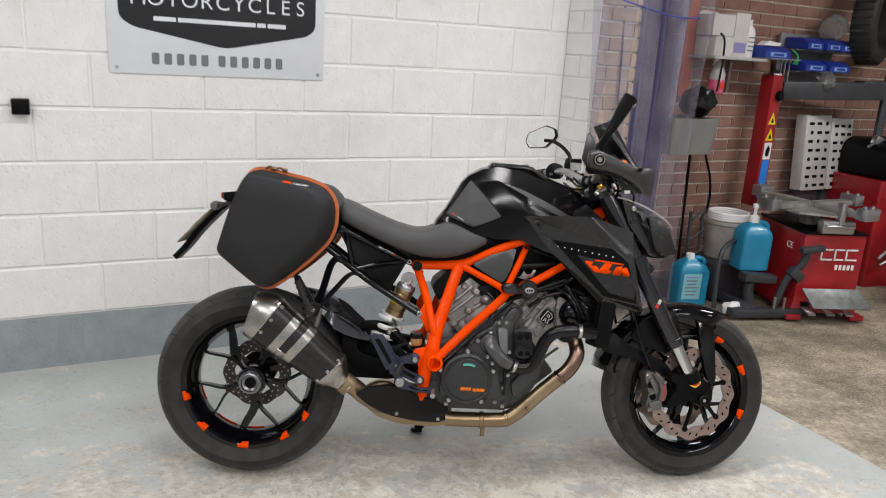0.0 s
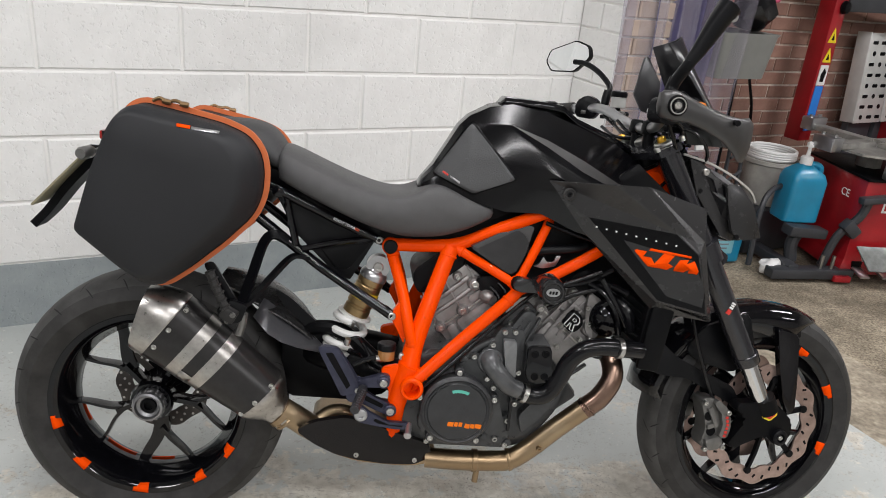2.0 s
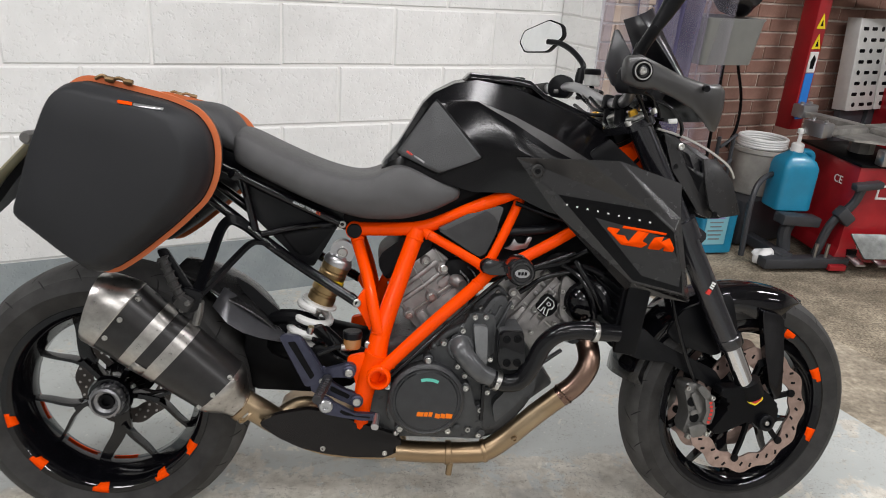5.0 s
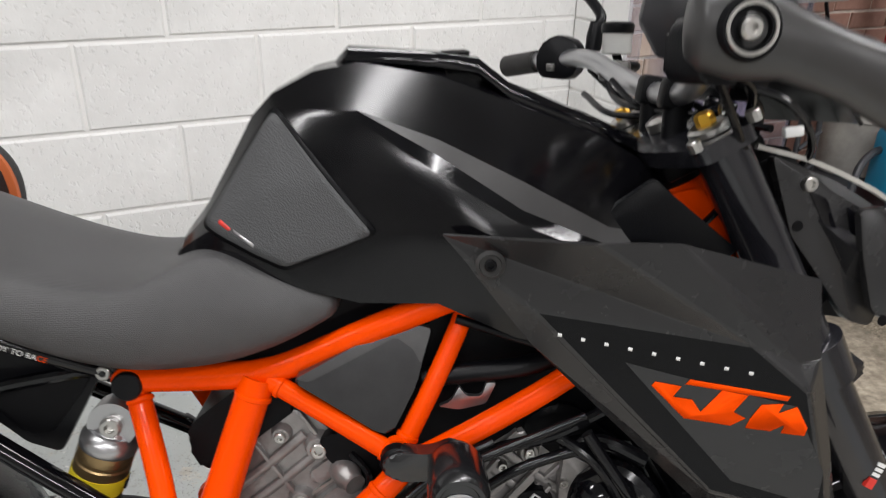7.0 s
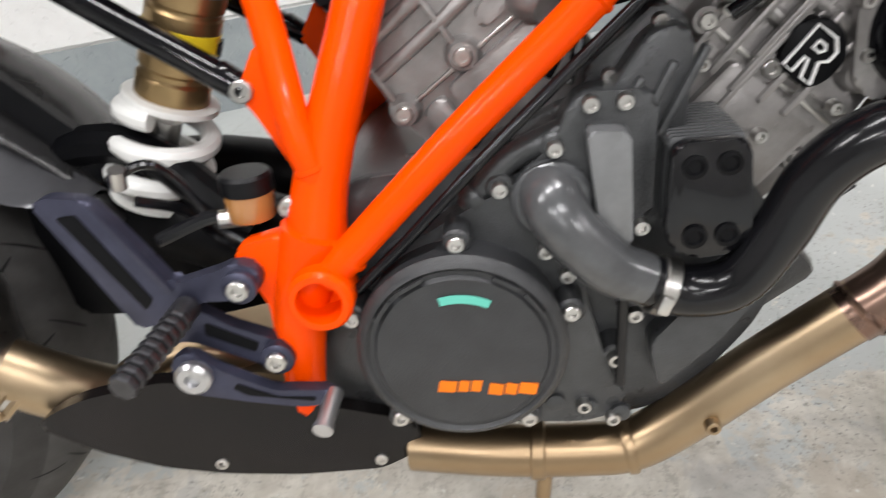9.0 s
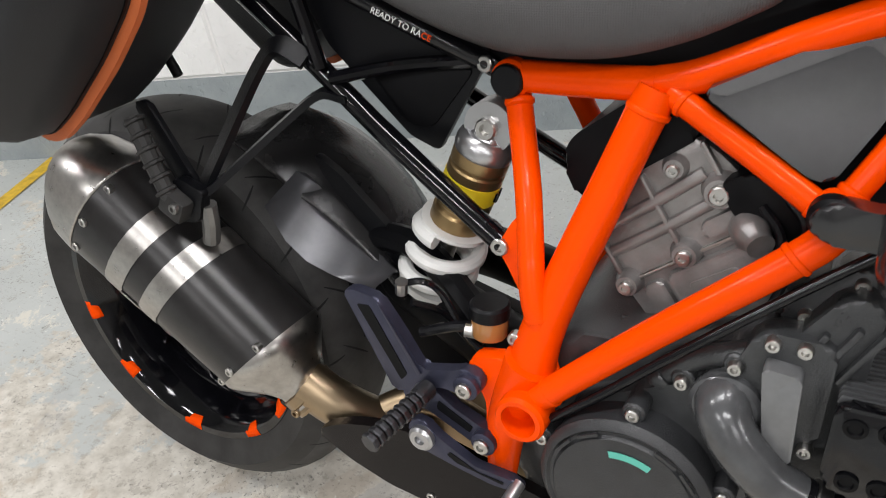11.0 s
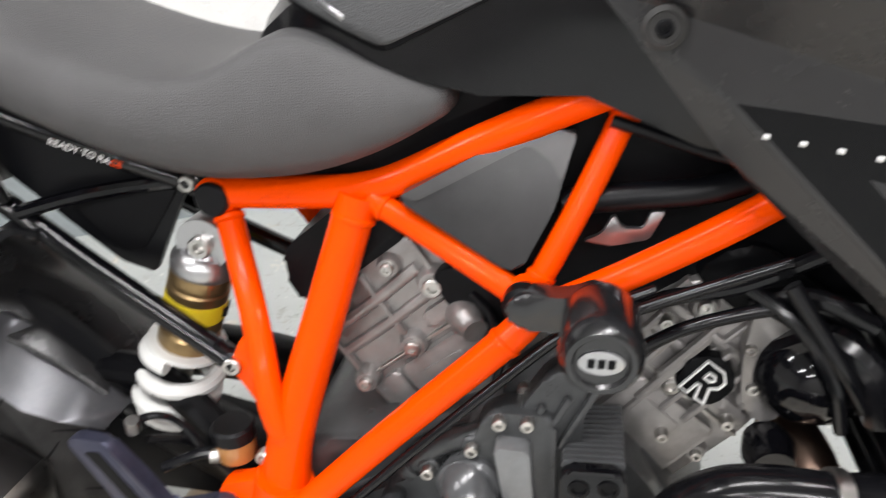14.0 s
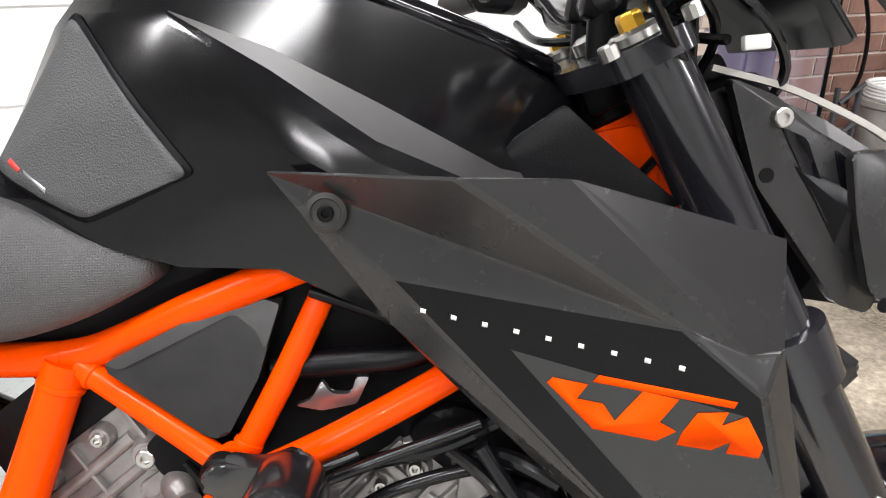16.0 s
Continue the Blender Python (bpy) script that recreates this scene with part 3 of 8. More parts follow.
def wheel(name, c, R, w, rim_r, label, steer, spread, phase, sticker_angles):
    cx, _, cz = c
    hub_w = 0.055
    spokes = []
    bm = B()
    lathe(bm, [(rim_r + .009, -.385 * w), (rim_r + .006, -.41 * w), (rim_r - .006, -.41 * w), (rim_r - .016, -.36 * w), (rim_r - .020, -.27 * w), (rim_r - .036, -.12 * w), (rim_r - .036, .12 * w), (rim_r - .020, .27 * w), (rim_r - .016, .36 * w), (rim_r - .006, .41 * w), (rim_r + .006, .41 * w), (rim_r + .009, .385 * w)], c, (0, 1, 0), 88, cap=False)
    lathe(bm, [(.02, -hub_w), (.046, -hub_w), (.050, -hub_w * .8), (.040, -.02), (.040, .02), (.050, hub_w * .8), (.046, hub_w), (.02, hub_w)], c, (0, 1, 0), 36)
    for k in range(5):
        a0 = phase + 2 * math.pi * k / 5
        spokes.append(B())
        sweep(spokes[-1], [Vector((cx + r * math.cos(a0), 0, cz + r * math.sin(a0))) for r in (.036, .068, .100)], lambda t: [(q[0] * (1 - .2 * t), q[1] * (1 - .1 * t)) for q in ((-.006, -.020), (.006, -.020), (.0085, 0), (.006, .020), (-.006, .020), (-.0085, 0))])
        for s in (-1, 1):
            a1 = a0 + s * spread
            p = [Vector((cx + r * math.cos(a), 0, cz + r * math.sin(a))) for r, a in ((.084, a0 + s * .03), (.115, a0 + s * spread * .42), (.155, a0 + s * spread * .84), (rim_r - .028, a1))]
            spokes.append(B())
            sweep(spokes[-1], curve_path(p, 4), lambda t: [(q[0] * (1 - .35 * t), q[1] * (1 - .3 * t)) for q in ((-.0042, -.016), (.0042, -.016), (.0062, 0), (.0042, .016), (-.0042, .016), (-.0062, 0))])
    ob = P(name, bm, M_GLOSS, label, None, steer)
    for b in spokes:
        P("spoke", b, M_GLOSS, "", ob)
    bm = B()
    prof = [(rim_r + .006, -.40 * w)]
    for k in range(25):
        a = math.pi * (k / 24) - math.pi / 2
        s = math.sin(a)
        rr = R - (R - rim_r - .03) * (abs(s) ** 3.2) * .80
        prof.append((rr, .5 * w * s if abs(s) > .02 else 0))
    prof.append((rim_r + .006, .40 * w))
    lathe(bm, prof[:7], c, (0, 1, 0), 112, cap=False)
    lathe(bm, prof[-7:], c, (0, 1, 0), 112, cap=False)
    tyre = P("tyre", bm, M_RUBBER, "", ob)
    bm = B()
    lathe(bm, prof[6:-6], c, (0, 1, 0), 112, cap=False)
    P("tread", bm, M_TREAD, "dusty grey tread with curved grooves", tyre)

    def on_tread(a, y):
        s = max(-1, min(1, y / (.5 * w)))
        r = R - (R - rim_r - .03) * (abs(s) ** 3.2) * .80 + .0004
        return Vector((cx + r * math.cos(a), y, cz + r * math.sin(a)))
    bm = B()
    n_g = 22
    for k in range(n_g):
        for s in (-1, 1):
            a0 = 2 * math.pi * (k + (0.5 if s > 0 else 0)) / n_g
            for (y0, y1, da) in ((.10, .30, .10), (.30, .43, -.05)):
                q = []
                for t in (0, .25, .5, .75, 1):
                    yy = s * w * (y0 + (y1 - y0) * t)
                    aa = a0 + da * t + (.05 if da < 0 else 0)
                    q.append((aa, yy))
                v0 = [bm.verts.new(on_tread(a - .006 * math.sin(math.pi * (.15 + .7 * i / 4)), y)) for i, (a, y) in enumerate(q)]
                v1 = [bm.verts.new(on_tread(a + .006 * math.sin(math.pi * (.15 + .7 * i / 4)), y)) for i, (a, y) in enumerate(q)]
                for i in range(4):
                    bm.faces.new((v0[i], v0[i + 1], v1[i + 1], v1[i]))
    tagged(P("tread_groove", bm, M_GROOVE, "", ob), kind="stuff")
    for a, span in sticker_angles:
        bm = B()
        a, da = radians(a), radians(span) / 2
        rows = []
        for t in range(6):
            aa = a - da + 2 * da * t / 5
            jag = .004 * (t / 5 - .5)
            rows.append([Vector((cx + r * math.cos(aa), -y, cz + r * math.sin(aa))) for r, y in ((rim_r + .004 + jag * .4, .4115 * w), (rim_r - .0055, .4115 * w), (rim_r - .0155 - jag, .3635 * w))])
        loft(bm, [[v for v in r] for r in rows], cap=False, closed=False)
        solid(P("rim_sticker", bm, M_ORANGE_PRINT, "orange rim sticker", ob, smooth=60), .0006, 0)
    return ob


M_TREAD = mat("dusty_tread_rubber", (0.048, 0.047, 0.046), 0.66, spec=0.35, noise_scale=14, noise_amt=0.35, bump=0.08, bump_scale=300)
M_GROOVE = mat("tread_groove_rubber", (0.006, 0.006, 0.006), 0.9)
M_ORANGE_PRINT = mat("orange_print", (0.86, 0.066, 0.0), 0.6, spec=0.05, noise_scale=40, noise_amt=0.06)
RC, FC = (-0.01, 0, 0.314), (1.50, 0, 0.30)
rear_wheel = wheel("rear_wheel", RC, 0.312, 0.18, 0.217, "gloss black cast rear wheel with orange rim stickers", False, radians(19), radians(134), [(193, 8.5), (224, 9.5), (265, 9.5), (303, 8.5), (329, 8.5)])
front_wheel = wheel("front_wheel", FC, 0.302, 0.12, 0.222, "gloss black cast front wheel with orange rim stickers", True, radians(18), radians(110), [(60, 8), (22, 10), (-21, 9)])

# orange strips painted as the stickers' reflection in the rear rim's glossy inner wall
for a0, a1 in ((189, 208), (228, 252), (264, 281)):
    bm = B()
    rows = []
    for k in range(9):
        aa = radians(a0 + (a1 - a0) * k / 8)
        rows.append([Vector((RC[0] + r * math.cos(aa), y, RC[2] + r * math.sin(aa))) for r, y in ((.1785, .0200), (.1905, .0400), (.1952, .0480))])
    loft(bm, rows, cap=False, closed=False)
    solid(P("rim_sticker", bm, M_ORANGE_PRINT, "orange reflection painted on the inner rim", rear_wheel, smooth=60), .0008, 0)

# rear hub nut and disc
bm = B()
lathe(bm, [(.022, -.02), (.035, -.012), (.037, .012), (.034, .02), (.029, .022), (.026, .014), (.019, .010), (.019, -.004)], (RC[0], -.062, RC[2]), SIDE, 36)
nut = P("wheel_nut", bm, mat("grey_anodised_nut", (0.25, 0.25, 0.26), 0.32, 0.85, noise_scale=60, noise_amt=.15), "knurled silver wheel nut", rear_wheel)
for k in range(18):
    a = radians(20 * k)
    bm = B()
    box(bm, (RC[0] + .0357 * math.cos(a), -.066, RC[2] + .0357 * math.sin(a)), (.005, .020, .006), (0, -math.degrees(a), 0), .001)
    P("nut_tooth", bm, nut.data.materials[0], "", nut)
bm = B()
lathe(bm, [(.017, 0), (.017, .014), (.010, .015), (.010, .006)], (RC[0], -.060, RC[2]), SIDE, 20)
P("axle_core", bm, M_MATTE, "", rear_wheel)
bm = B()
scalloped(bm, RC, .114, .075, .062, .067, 10, .003, 80)
for k in range(6):
    a = radians(60 * k + 15)
    box(bm, (RC[0] + .06 * math.cos(a), .065, RC[2] + .06 * math.sin(a)), (.045, .004, .016), (0, -math.degrees(a), 0))
PS("brake_disc", "disc_arm", bm, mat("dark_disc", (0.065, 0.058, 0.054), 0.42, 0.5, noise_scale=40, noise_amt=.2), "drilled steel rear brake disc", rear_wheel)
bm = B()
for k in range(20):
    for r in (.084, .095, .106):
        a = radians(18 * k + r * 900)
        lathe(bm, [(.0032, -.0002), (.0032, .0005)], (RC[0] + r * math.cos(a), .0615, RC[2] + r * math.sin(a)), SIDE, 8)
tagged(P("disc_holes", bm, M_BOLT, "", rear_wheel), kind="stuff")
rear_wheel.location.y = -.026
# front discs
for y0, nm in ((-.068, "near"), (.063, "far")):
    bm = B()
    scalloped(bm, FC, .158, .118, y0, y0 + .005, 12, .005)
    d = P("brake_disc", bm, M_DISC, "wave-cut steel front brake disc", front_wheel)
    bm = B()
    for k in range(6):
        a = radians(60 * k + 20)
        p = [(FC[0] + r * math.cos(a + da), y0 + .0025, FC[2] + r * math.sin(a + da)) for r, da in ((.03, .3), (.07, .12), (.122, 0))]
        sweep(bm, curve_path(p, 3), [(-.006, -.004), (.006, -.004), (.006, .004), (-.006, .004)])
        lathe(bm, [(.010, -.004), (.010, .004), (.005, .005)], (FC[0] + .124 * math.cos(a), y0, FC[2] + .124 * math.sin(a)), SIDE, 12)
    PS("disc_carrier", "disc_button", bm, M_MATTE, "", front_wheel)
    if y0 < 0:
        bm = B()
        for k in range(36):
            a = radians(10 * k)
            r = .138 + .010 * math.sin(k * 2.1)
            box(bm, (FC[0] + r * math.cos(a), y0 - .0002, FC[2] + r * math.sin(a)), (.011, .0012, .0055), (0, -math.degrees(a) + 35, 0))
        tagged(P("disc_slots", bm, M_MATTE, "", front_wheel), kind="stuff")

# -- frame: right-hand tubes, then their mirror image --
bm = B()
tube(bm, [(.523, -.062, .722), (.60, -.066, .725), (.665, -.071, .730)], .0155, 14, 4)
tube(bm, [(.655, -.070, .729), (.70, -.072, .741), (.78, -.080, .780), (.86, -.083, .815), (.93, -.078, .843), (1.06, -.055, .905)], .0150, 14, 5)
tube(bm, [(.525, -.055, .715), (.558, -.099, .62), (.579, -.134, .535), (.592, -.138, .495)], .0132, 14, 4)
tube(bm, [(.666, -.075, .728), (.630, -.098, .62), (.592, -.128, .50), (.582, -.146, .435)], lambda t: .0190 + .007 * t * t, 16, 5)
tube(bm, [(.586, -.146, .46), (.562, -.150, .38), (.556, -.152, .30)], lambda t: .029 - .013 * t, 16, 4)
tube(bm, [(.594, -.168, .427), (.70, -.155, .532), (.80, -.135, .622), (.824, -.126, .648)], .0142, 14, 4)
tube(bm, [(.812, -.126, .640), (.895, -.106, .674), (.988, -.098, .727), (1.07, -.07, .772)], .0132, 14, 4)
tube(bm, [(.678, -.077, .725), (.75, -.101, .691), (.818, -.122, .656)], .0112, 12, 4)
tube(bm, [(.822, -.112, .660), (.862, -.090, .738), (.897, -.068, .815)], .0112, 12, 4)
lathe(bm, [(.0265, .0), (.0265, .028), (.0235, .032), (.0185, .032), (.0175, .0), (.0175, -.02)], (.590, -.158, .417), SIDE, 28)
lathe(bm, [(.0195, -.012), (.0195, .014), (.017, .017)], (.525, -.058, .720), SIDE, 20)
prism(bm, rounded([(.552, .60), (.575, .55), (.568, .50), (.545, .545), (.532, .565), (.540, .578)], .006), -.118, -.100, .003)
prism(bm, rounded([(.522, .452), (.560, .462), (.585, .44), (.570, .37), (.560, .285), (.548, .283), (.540, .34), (.540, .40), (.520, .44)], .008), -.158, -.138, .004)
lathe(bm, [(.018, -.006), (.018, .006)], (.818, -.118, .659), SIDE, 16)
# weld beads where the tubes meet
for p, d, r in (((.690, -.081, .719), (.072, -.024, -.034), .0112), ((.805, -.118, .663), (.068, -.021, -.035), .0112), ((.828, -.109, .673), (.04, .022, .078), .0112), ((.660, -.079, .708), (-.036, -.023, -.108), .0190),
                ((.613, -.1645, .445), (.106, .013, .105), .0142), ((.587, -.137, .508), (.013, -.004, -.04), .0132), ((.533, -.066, .698), (.033, -.044, -.095), .0132), ((.890, -.0725, .799), (.035, .022, .077), .0112), ((.800, -.135, .622), (.024, .009, .026), .0142)):
    lathe(bm, [(r - .002, -.0045), (r + .0014, -.0022), (r + .0018, 0), (r + .0014, .0022), (r - .002, .0045)], p, d, 20)
mirror_bm(bm)
lathe(bm, [(.040, -.085), (.043, -.08), (.043, .028), (.040, .032)], (1.125 + .02, 0, .91), RAKE, 28)
for s in (-1, 1):
    prism(bm, rounded([(1.06, .885), (1.105, .925), (1.150, .935), (1.168, .885), (1.12, .83), (1.06, .80)], .012), s * .040, s * .052, .004)
frame_part = P("frame", bm, M_ORANGE, "bright orange trellis frame of welded tubes")
bm = B()
lathe(bm, [(.0165, 0), (.0165, .006), (.0145, .008)], (.525, -.074, .720), SIDE, 20)
P("frame_plug", bm, M_PLASTIC, "black plastic frame plug", frame_part)
bm = B()
lathe(bm, [(.010, 0), (.010, .006), (.006, .007), (.006, .003)], (.590, -.150, .417), SIDE, 12)
P("pivot_bolt", bm, M_BOLT, "", frame_part)

# -- subframe --
bm = B()
tube(bm, [(.10, -.075, .855), (.205, -.075, .785), (.33, -.080, .692), (.40, -.090, .646), (.538, -.112, .565)], .0118, 12, 5)
tube(bm, [(.14, -.075, .900), (.262, -.098, .842), (.40, -.082, .776), (.505, -.060, .728)], .0105, 12, 5)
tube(bm, [(.285, -.096, .828), (.312, -.088, .715)], .0085, 10)
tube(bm, [(.325, -.088, .705), (.40, -.075, .722), (.492, -.058, .733)], .0075, 10, 3)
lathe(bm, [(.013, 0), (.013, .010), (.010, .012)], (.270, -.098, .836), SIDE, 16)
box(bm, (.528, -.110, .572), (.032, .016, .022), (0, 38, 0), .005)
box(bm, (.498, -.062, .731), (.026, .014, .02), (0, 22, 0), .005)
mirror_bm(bm)
tube(bm, [(.12, -.085, .87), (.12, .085, .87)], .009)
sub = P("subframe", bm, M_GLOSS, "black tubular rear subframe")
bolts("subframe_bolt", [(.537, -.117, .566)], SIDE, .0095, .006, sub)
bolts("subframe_bolt", [(.498, -.068, .732)], SIDE, .0085, .005, sub)
bm = B()
prism(bm, rounded([(.245, .855), (.345, .800), (.492, .732), (.436, .630), (.402, .644), (.31, .735)], .006), lambda x, z: -.068 + .08 * (x - .30), lambda x, z: -.060 + .08 * (x - .30), .003)
P("infill_panel", bm, M_PLASTIC, "black plastic infill panel", sub)
bm = B()
prism(bm, rounded([(.36, .71), (.48, .722), (.43, .655), (.40, .658)], .01), lambda x, z: -.0712 + .08 * (x - .30), lambda x, z: -.0685 + .08 * (x - .30), .001)
P("panel_recess", bm, M_MATTE, "", sub)
cu = bpy.data.curves.new("slogan", "FONT")
cu.body, cu.size, cu.extrude = "READY TO RACE", 0.0086, 0.0003
slog = new("slogan", cu)
dgr = bpy.context.evaluated_depsgraph_get()
slog_me = bpy.data.meshes.new_from_object(slog.evaluated_get(dgr))
bpy.data.objects.remove(slog)
slog = new("slogan", slog_me)
slog.data.materials.clear()
slog.data.materials.append(M_WHITE)
slog.parent = sub
slog.matrix_local = Matrix.Translation((.392, -.1040, .7800)) @ Matrix.Rotation(radians(12), 4, "Z") @ Matrix.Rotation(radians(24), 4, "Y") @ Matrix.Rotation(radians(90), 4, "X")
tagged(slog, "small white and red slogan lettering")
slog.data.materials.append(M_ORANGE_PRINT)
for p in slog.data.polygons:
    if p.center.x > .0545:
        p.material_index = 1

# -- swingarm, hugger, shock --
bm = B()
tube(bm, [(.575, -.09, .405), (.47, -.06, .425), (.36, -.02, .44), (.26, .07, .42), (.12, .105, .36), (-.01, .105, .32)], lambda t: .040 - .006 * t, 14, 5)
tube(bm, [(.575, .09, .405), (.40, .10, .43), (.22, .115, .40), (-.01, .11, .32)], .036, 14, 5)
tube(bm, [(.52, -.10, .44), (.42, -.07, .51), (.33, -.04, .50), (.26, .06, .46)], .018, 10, 4)
lathe(bm, [(.062, -.02), (.062, .02)], (-.01, .10, .317), (0, 1, 0), 28)
prism(bm, rounded([(.285, .490), (.40, .475), (.54, .44), (.54, .345), (.45, .325), (.300, .330), (.282, .40)], .012), -.046, -.026, .005)
P("swingarm", bm, M_MATTE, "black single-sided swingarm")
bm = B()
rows = []
for k in range(10):
    a = 18 + 46 * k / 9
    r = .410 - .065 * max(0, (a - 28) / 36) ** 1.5
    e = .428 - .078 * min(1, (a - 18) / 27) - .012 * max(0, (a - 45) / 19)
    a = radians(a)
    rows.append([(RC[0] + q * math.cos(a), y, RC[2] + q * math.sin(a)) for y, q in ((-.082, e - .004), (-.078, e), (-.045, e * .6 + r * .4), (-.02, e * .2 + r * .8), (.01, r), (.05, r - .006), (.085, r - .025), (.10, r - .05), (.102, r - .08))])
loft(bm, rows, cap=False, closed=False)
M_HUG = mat("hugger_grey", (0.10, 0.10, 0.108), 0.30, 0.5, noise_scale=40, noise_amt=.1)
hug = P("hugger", bm, M_SATIN, "satin black rear hugger with grey side panel")
solid(hug, .003)
bm = B()
low = [(.225, -.115, .548), (.258, -.123, .512), (.290, -.127, .494), (.325, -.124, .482), (.374, -.118, .471)]
high = [(.243, -.072, .580), (.263, -.060, .562), (.290, -.056, .538), (.328, -.062, .507), (.380, -.078, .477)]
rows = []
for a, c in zip(low, high):
    a, c = Vector(a), Vector(c)
    rows.append([a + Vector((0, .006, -.003)), a, c, c + Vector((0, .016, -.008))])
loft(bm, rows, cap=False, closed=False)
solid(P("hugger_side", bm, M_HUG, "satin grey hugger side", hug, smooth=28), .003)
bm = B()
prism(bm, rounded([(.262, .604), (.30, .583), (.44, .455), (.50, .43), (.49, .41), (.42, .43), (.28, .57)], .012), -.062, -.050, .004)
P("chain_guard", bm, M_PLASTIC, "", hug)

SH_T, SH_B = Vector((.500, -.055, .668)), Vector((.415, -.052, .455))
ax = (SH_B - SH_T).normalized()
bm = B()
lathe(bm, [(.027, -.014), (.027, .014)], SH_T, SIDE, 24)
tube(bm, [SH_T + ax * .008, SH_T + ax * .018], lambda t: .019 + .006 * t, 22)
shock = P("shock_absorber", bm, M_SILVER, "gold and silver rear shock with white spring")
bm = B()
lathe(bm, [(.018, .012), (.026, .016), (.029, .024), (.0315, .034), (.0315, .046), (.030, .048), (.030, .051), (.0315, .053), (.0315, .100), (.029, .103), (.029, .107), (.0315, .110), (.0315, .132), (.028, .136)], SH_T, ax, 32)
P("damper_body", bm, M_GOLD, "gold anodised damper body", shock)
bm = B()
lathe(bm, [(.025, .012), (.030, .016), (.0325, .023), (.0325, .031), (.0317, .033)], SH_T, ax, 32)
P("damper_head", bm, M_SILVER, "satin silver damper head", shock)
bm = B()
lathe(bm, [(.0310, .0635), (.0319, .064), (.0319, .086), (.0310, .0865)], SH_T, ax, 32)
P("damper_label", bm, M_YELLOW, "yellow label band", shock)
bm = B()
q = ax.to_track_quat("Z", "Y").to_matrix()
for k in range(7):
    a = radians(200 + 12 * k)
    box(bm, tuple(SH_T + ax * (.0745 + .004 * (k % 2)) + q @ Vector((.0315 * math.cos(a), .0315 * math.sin(a), 0))), (.004, .004, .010), (0, 20, 0))
PS("label_mark", "label_mark", bm, M_MATTE, "", shock)
bm = B()
pth = []
for k in range(121):
    a = k / 120 * 2 * math.pi * 2.4
    pth.append(SH_T + ax * (.140 + .075 * k / 120) + q @ Vector((.0385 * math.cos(a), .0385 * math.sin(a), 0)))
tube(bm, pth, .0092, 10, smooth=False)
lathe(bm, [(.026, .126), (.041, .128), (.041, .133), (.026, .135)], SH_T, ax, 28)
lathe(bm, [(.020, .216), (.041, .218), (.041, .226), (.020, .230)], SH_T, ax, 28)
P("coil_spring", bm, M_SPRING, "white painted coil spring", shock)
bm = B()
tube(bm, [SH_T + ax * .15, SH_T + ax * .26], .012, 14)
bolt(bm, SH_T + SIDE * .012, SIDE, .012, .010)
PS("shock_rod", "shock_bolt", bm, M_BOLT, "", shock)

# -- engine --
bm = B()
prism(bm, rounded([(.555, .285), (.60, .255), (.86, .250), (.90, .29), (.95, .36), (.955, .43), (.91, .50), (.80, .545), (.70, .50), (.60, .49), (.555, .42)], .03), -.125, .14, .012)
prism(bm, rounded([(.61, .31), (.66, .268), (.80, .266), (.838, .28), (.815, .33), (.795, .40), (.79, .44), (.845, .455), (.845, .56), (.785, .56), (.765, .505), (.70, .470), (.63, .43)], .014), -.150, -.12, .006)
for bx, bz in ((.836, .377), (.822, .334), (.731, .490), (.772, .520)):
    lathe(bm, [(.013, -.02), (.011, .026), (.009, .028)], (bx, -.122, bz), SIDE, 14)
box(bm, (.925, 0, .405), (.09, .20, .14), (0, -38, 0), .012)
for k in range(5):
    box(bm, (.908 + .016 * k, -.102, .385 + .012 * k), (.006, .014, .10), (0, 52, 0), .002)
prism(bm, rounded([(.73, .49), (.79, .52), (.84, .60), (.87, .60), (.865, .46), (.80, .43)], .015), -.140, -.11, .005)
for k in range(5):
    box(bm, (.775 + .022 * k, -.141, .515 + .010 * k), (.006, .012, .07), (0, 25, 0), .002)
engine = PS("engine", "engine_rib", bm, M_ENGINE, "grey and black V-twin engine", keep=4)
bm = B()
lathe(bm, [(.081, -.02), (.081, .034), (.0840, .036), (.0840, .046), (.080, .051), (.076, .053), (.073, .0505), (.0695, .0505), (.067, .054), (.050, .0545), (.01, .0545)], (.697, -.137, .368), SIDE, 64)
for a in (90, 162, 232, 305, 18):
    a = radians(a)
    p = (.697 + .0905 * math.cos(a), -.168, .367 + .0905 * math.sin(a))
    lathe(bm, [(.011, -.03), (.011, .006), (.009, .008)], p, SIDE, 14)
for a in (38, 60, 120, 145):
    a = radians(a)
    box(bm, (.697 + .072 * math.cos(a), -.1915, .368 + .072 * math.sin(a)), (.003, .003, .022), (0, 90 - math.degrees(a) + 90, 0))
PS("clutch_cover", "cover_boss", bm, M_COVER, "round black clutch cover with printed label", engine)
bolts("cover_bolt", [(.697 + .0905 * math.cos(radians(a)), -.175, .367 + .0905 * math.sin(radians(a))) for a in (90, 162, 232, 305, 18)], SIDE, .0068, .006, engine)
bolts("engine_bolt", [(x, -.150, z) for x, z in ((.765, .437), (.782, .415), (.836, .377), (.822, .334), (.797, .286), (.822, .272), (.797, .552), (.821, .553), (.772, .520), (.731, .490), (.837, .455), (.635, .276))], SIDE, .0065, .008, engine)
bolts("engine_bolt", [(.848, -.088, .572)], SIDE, .008, .008, engine)
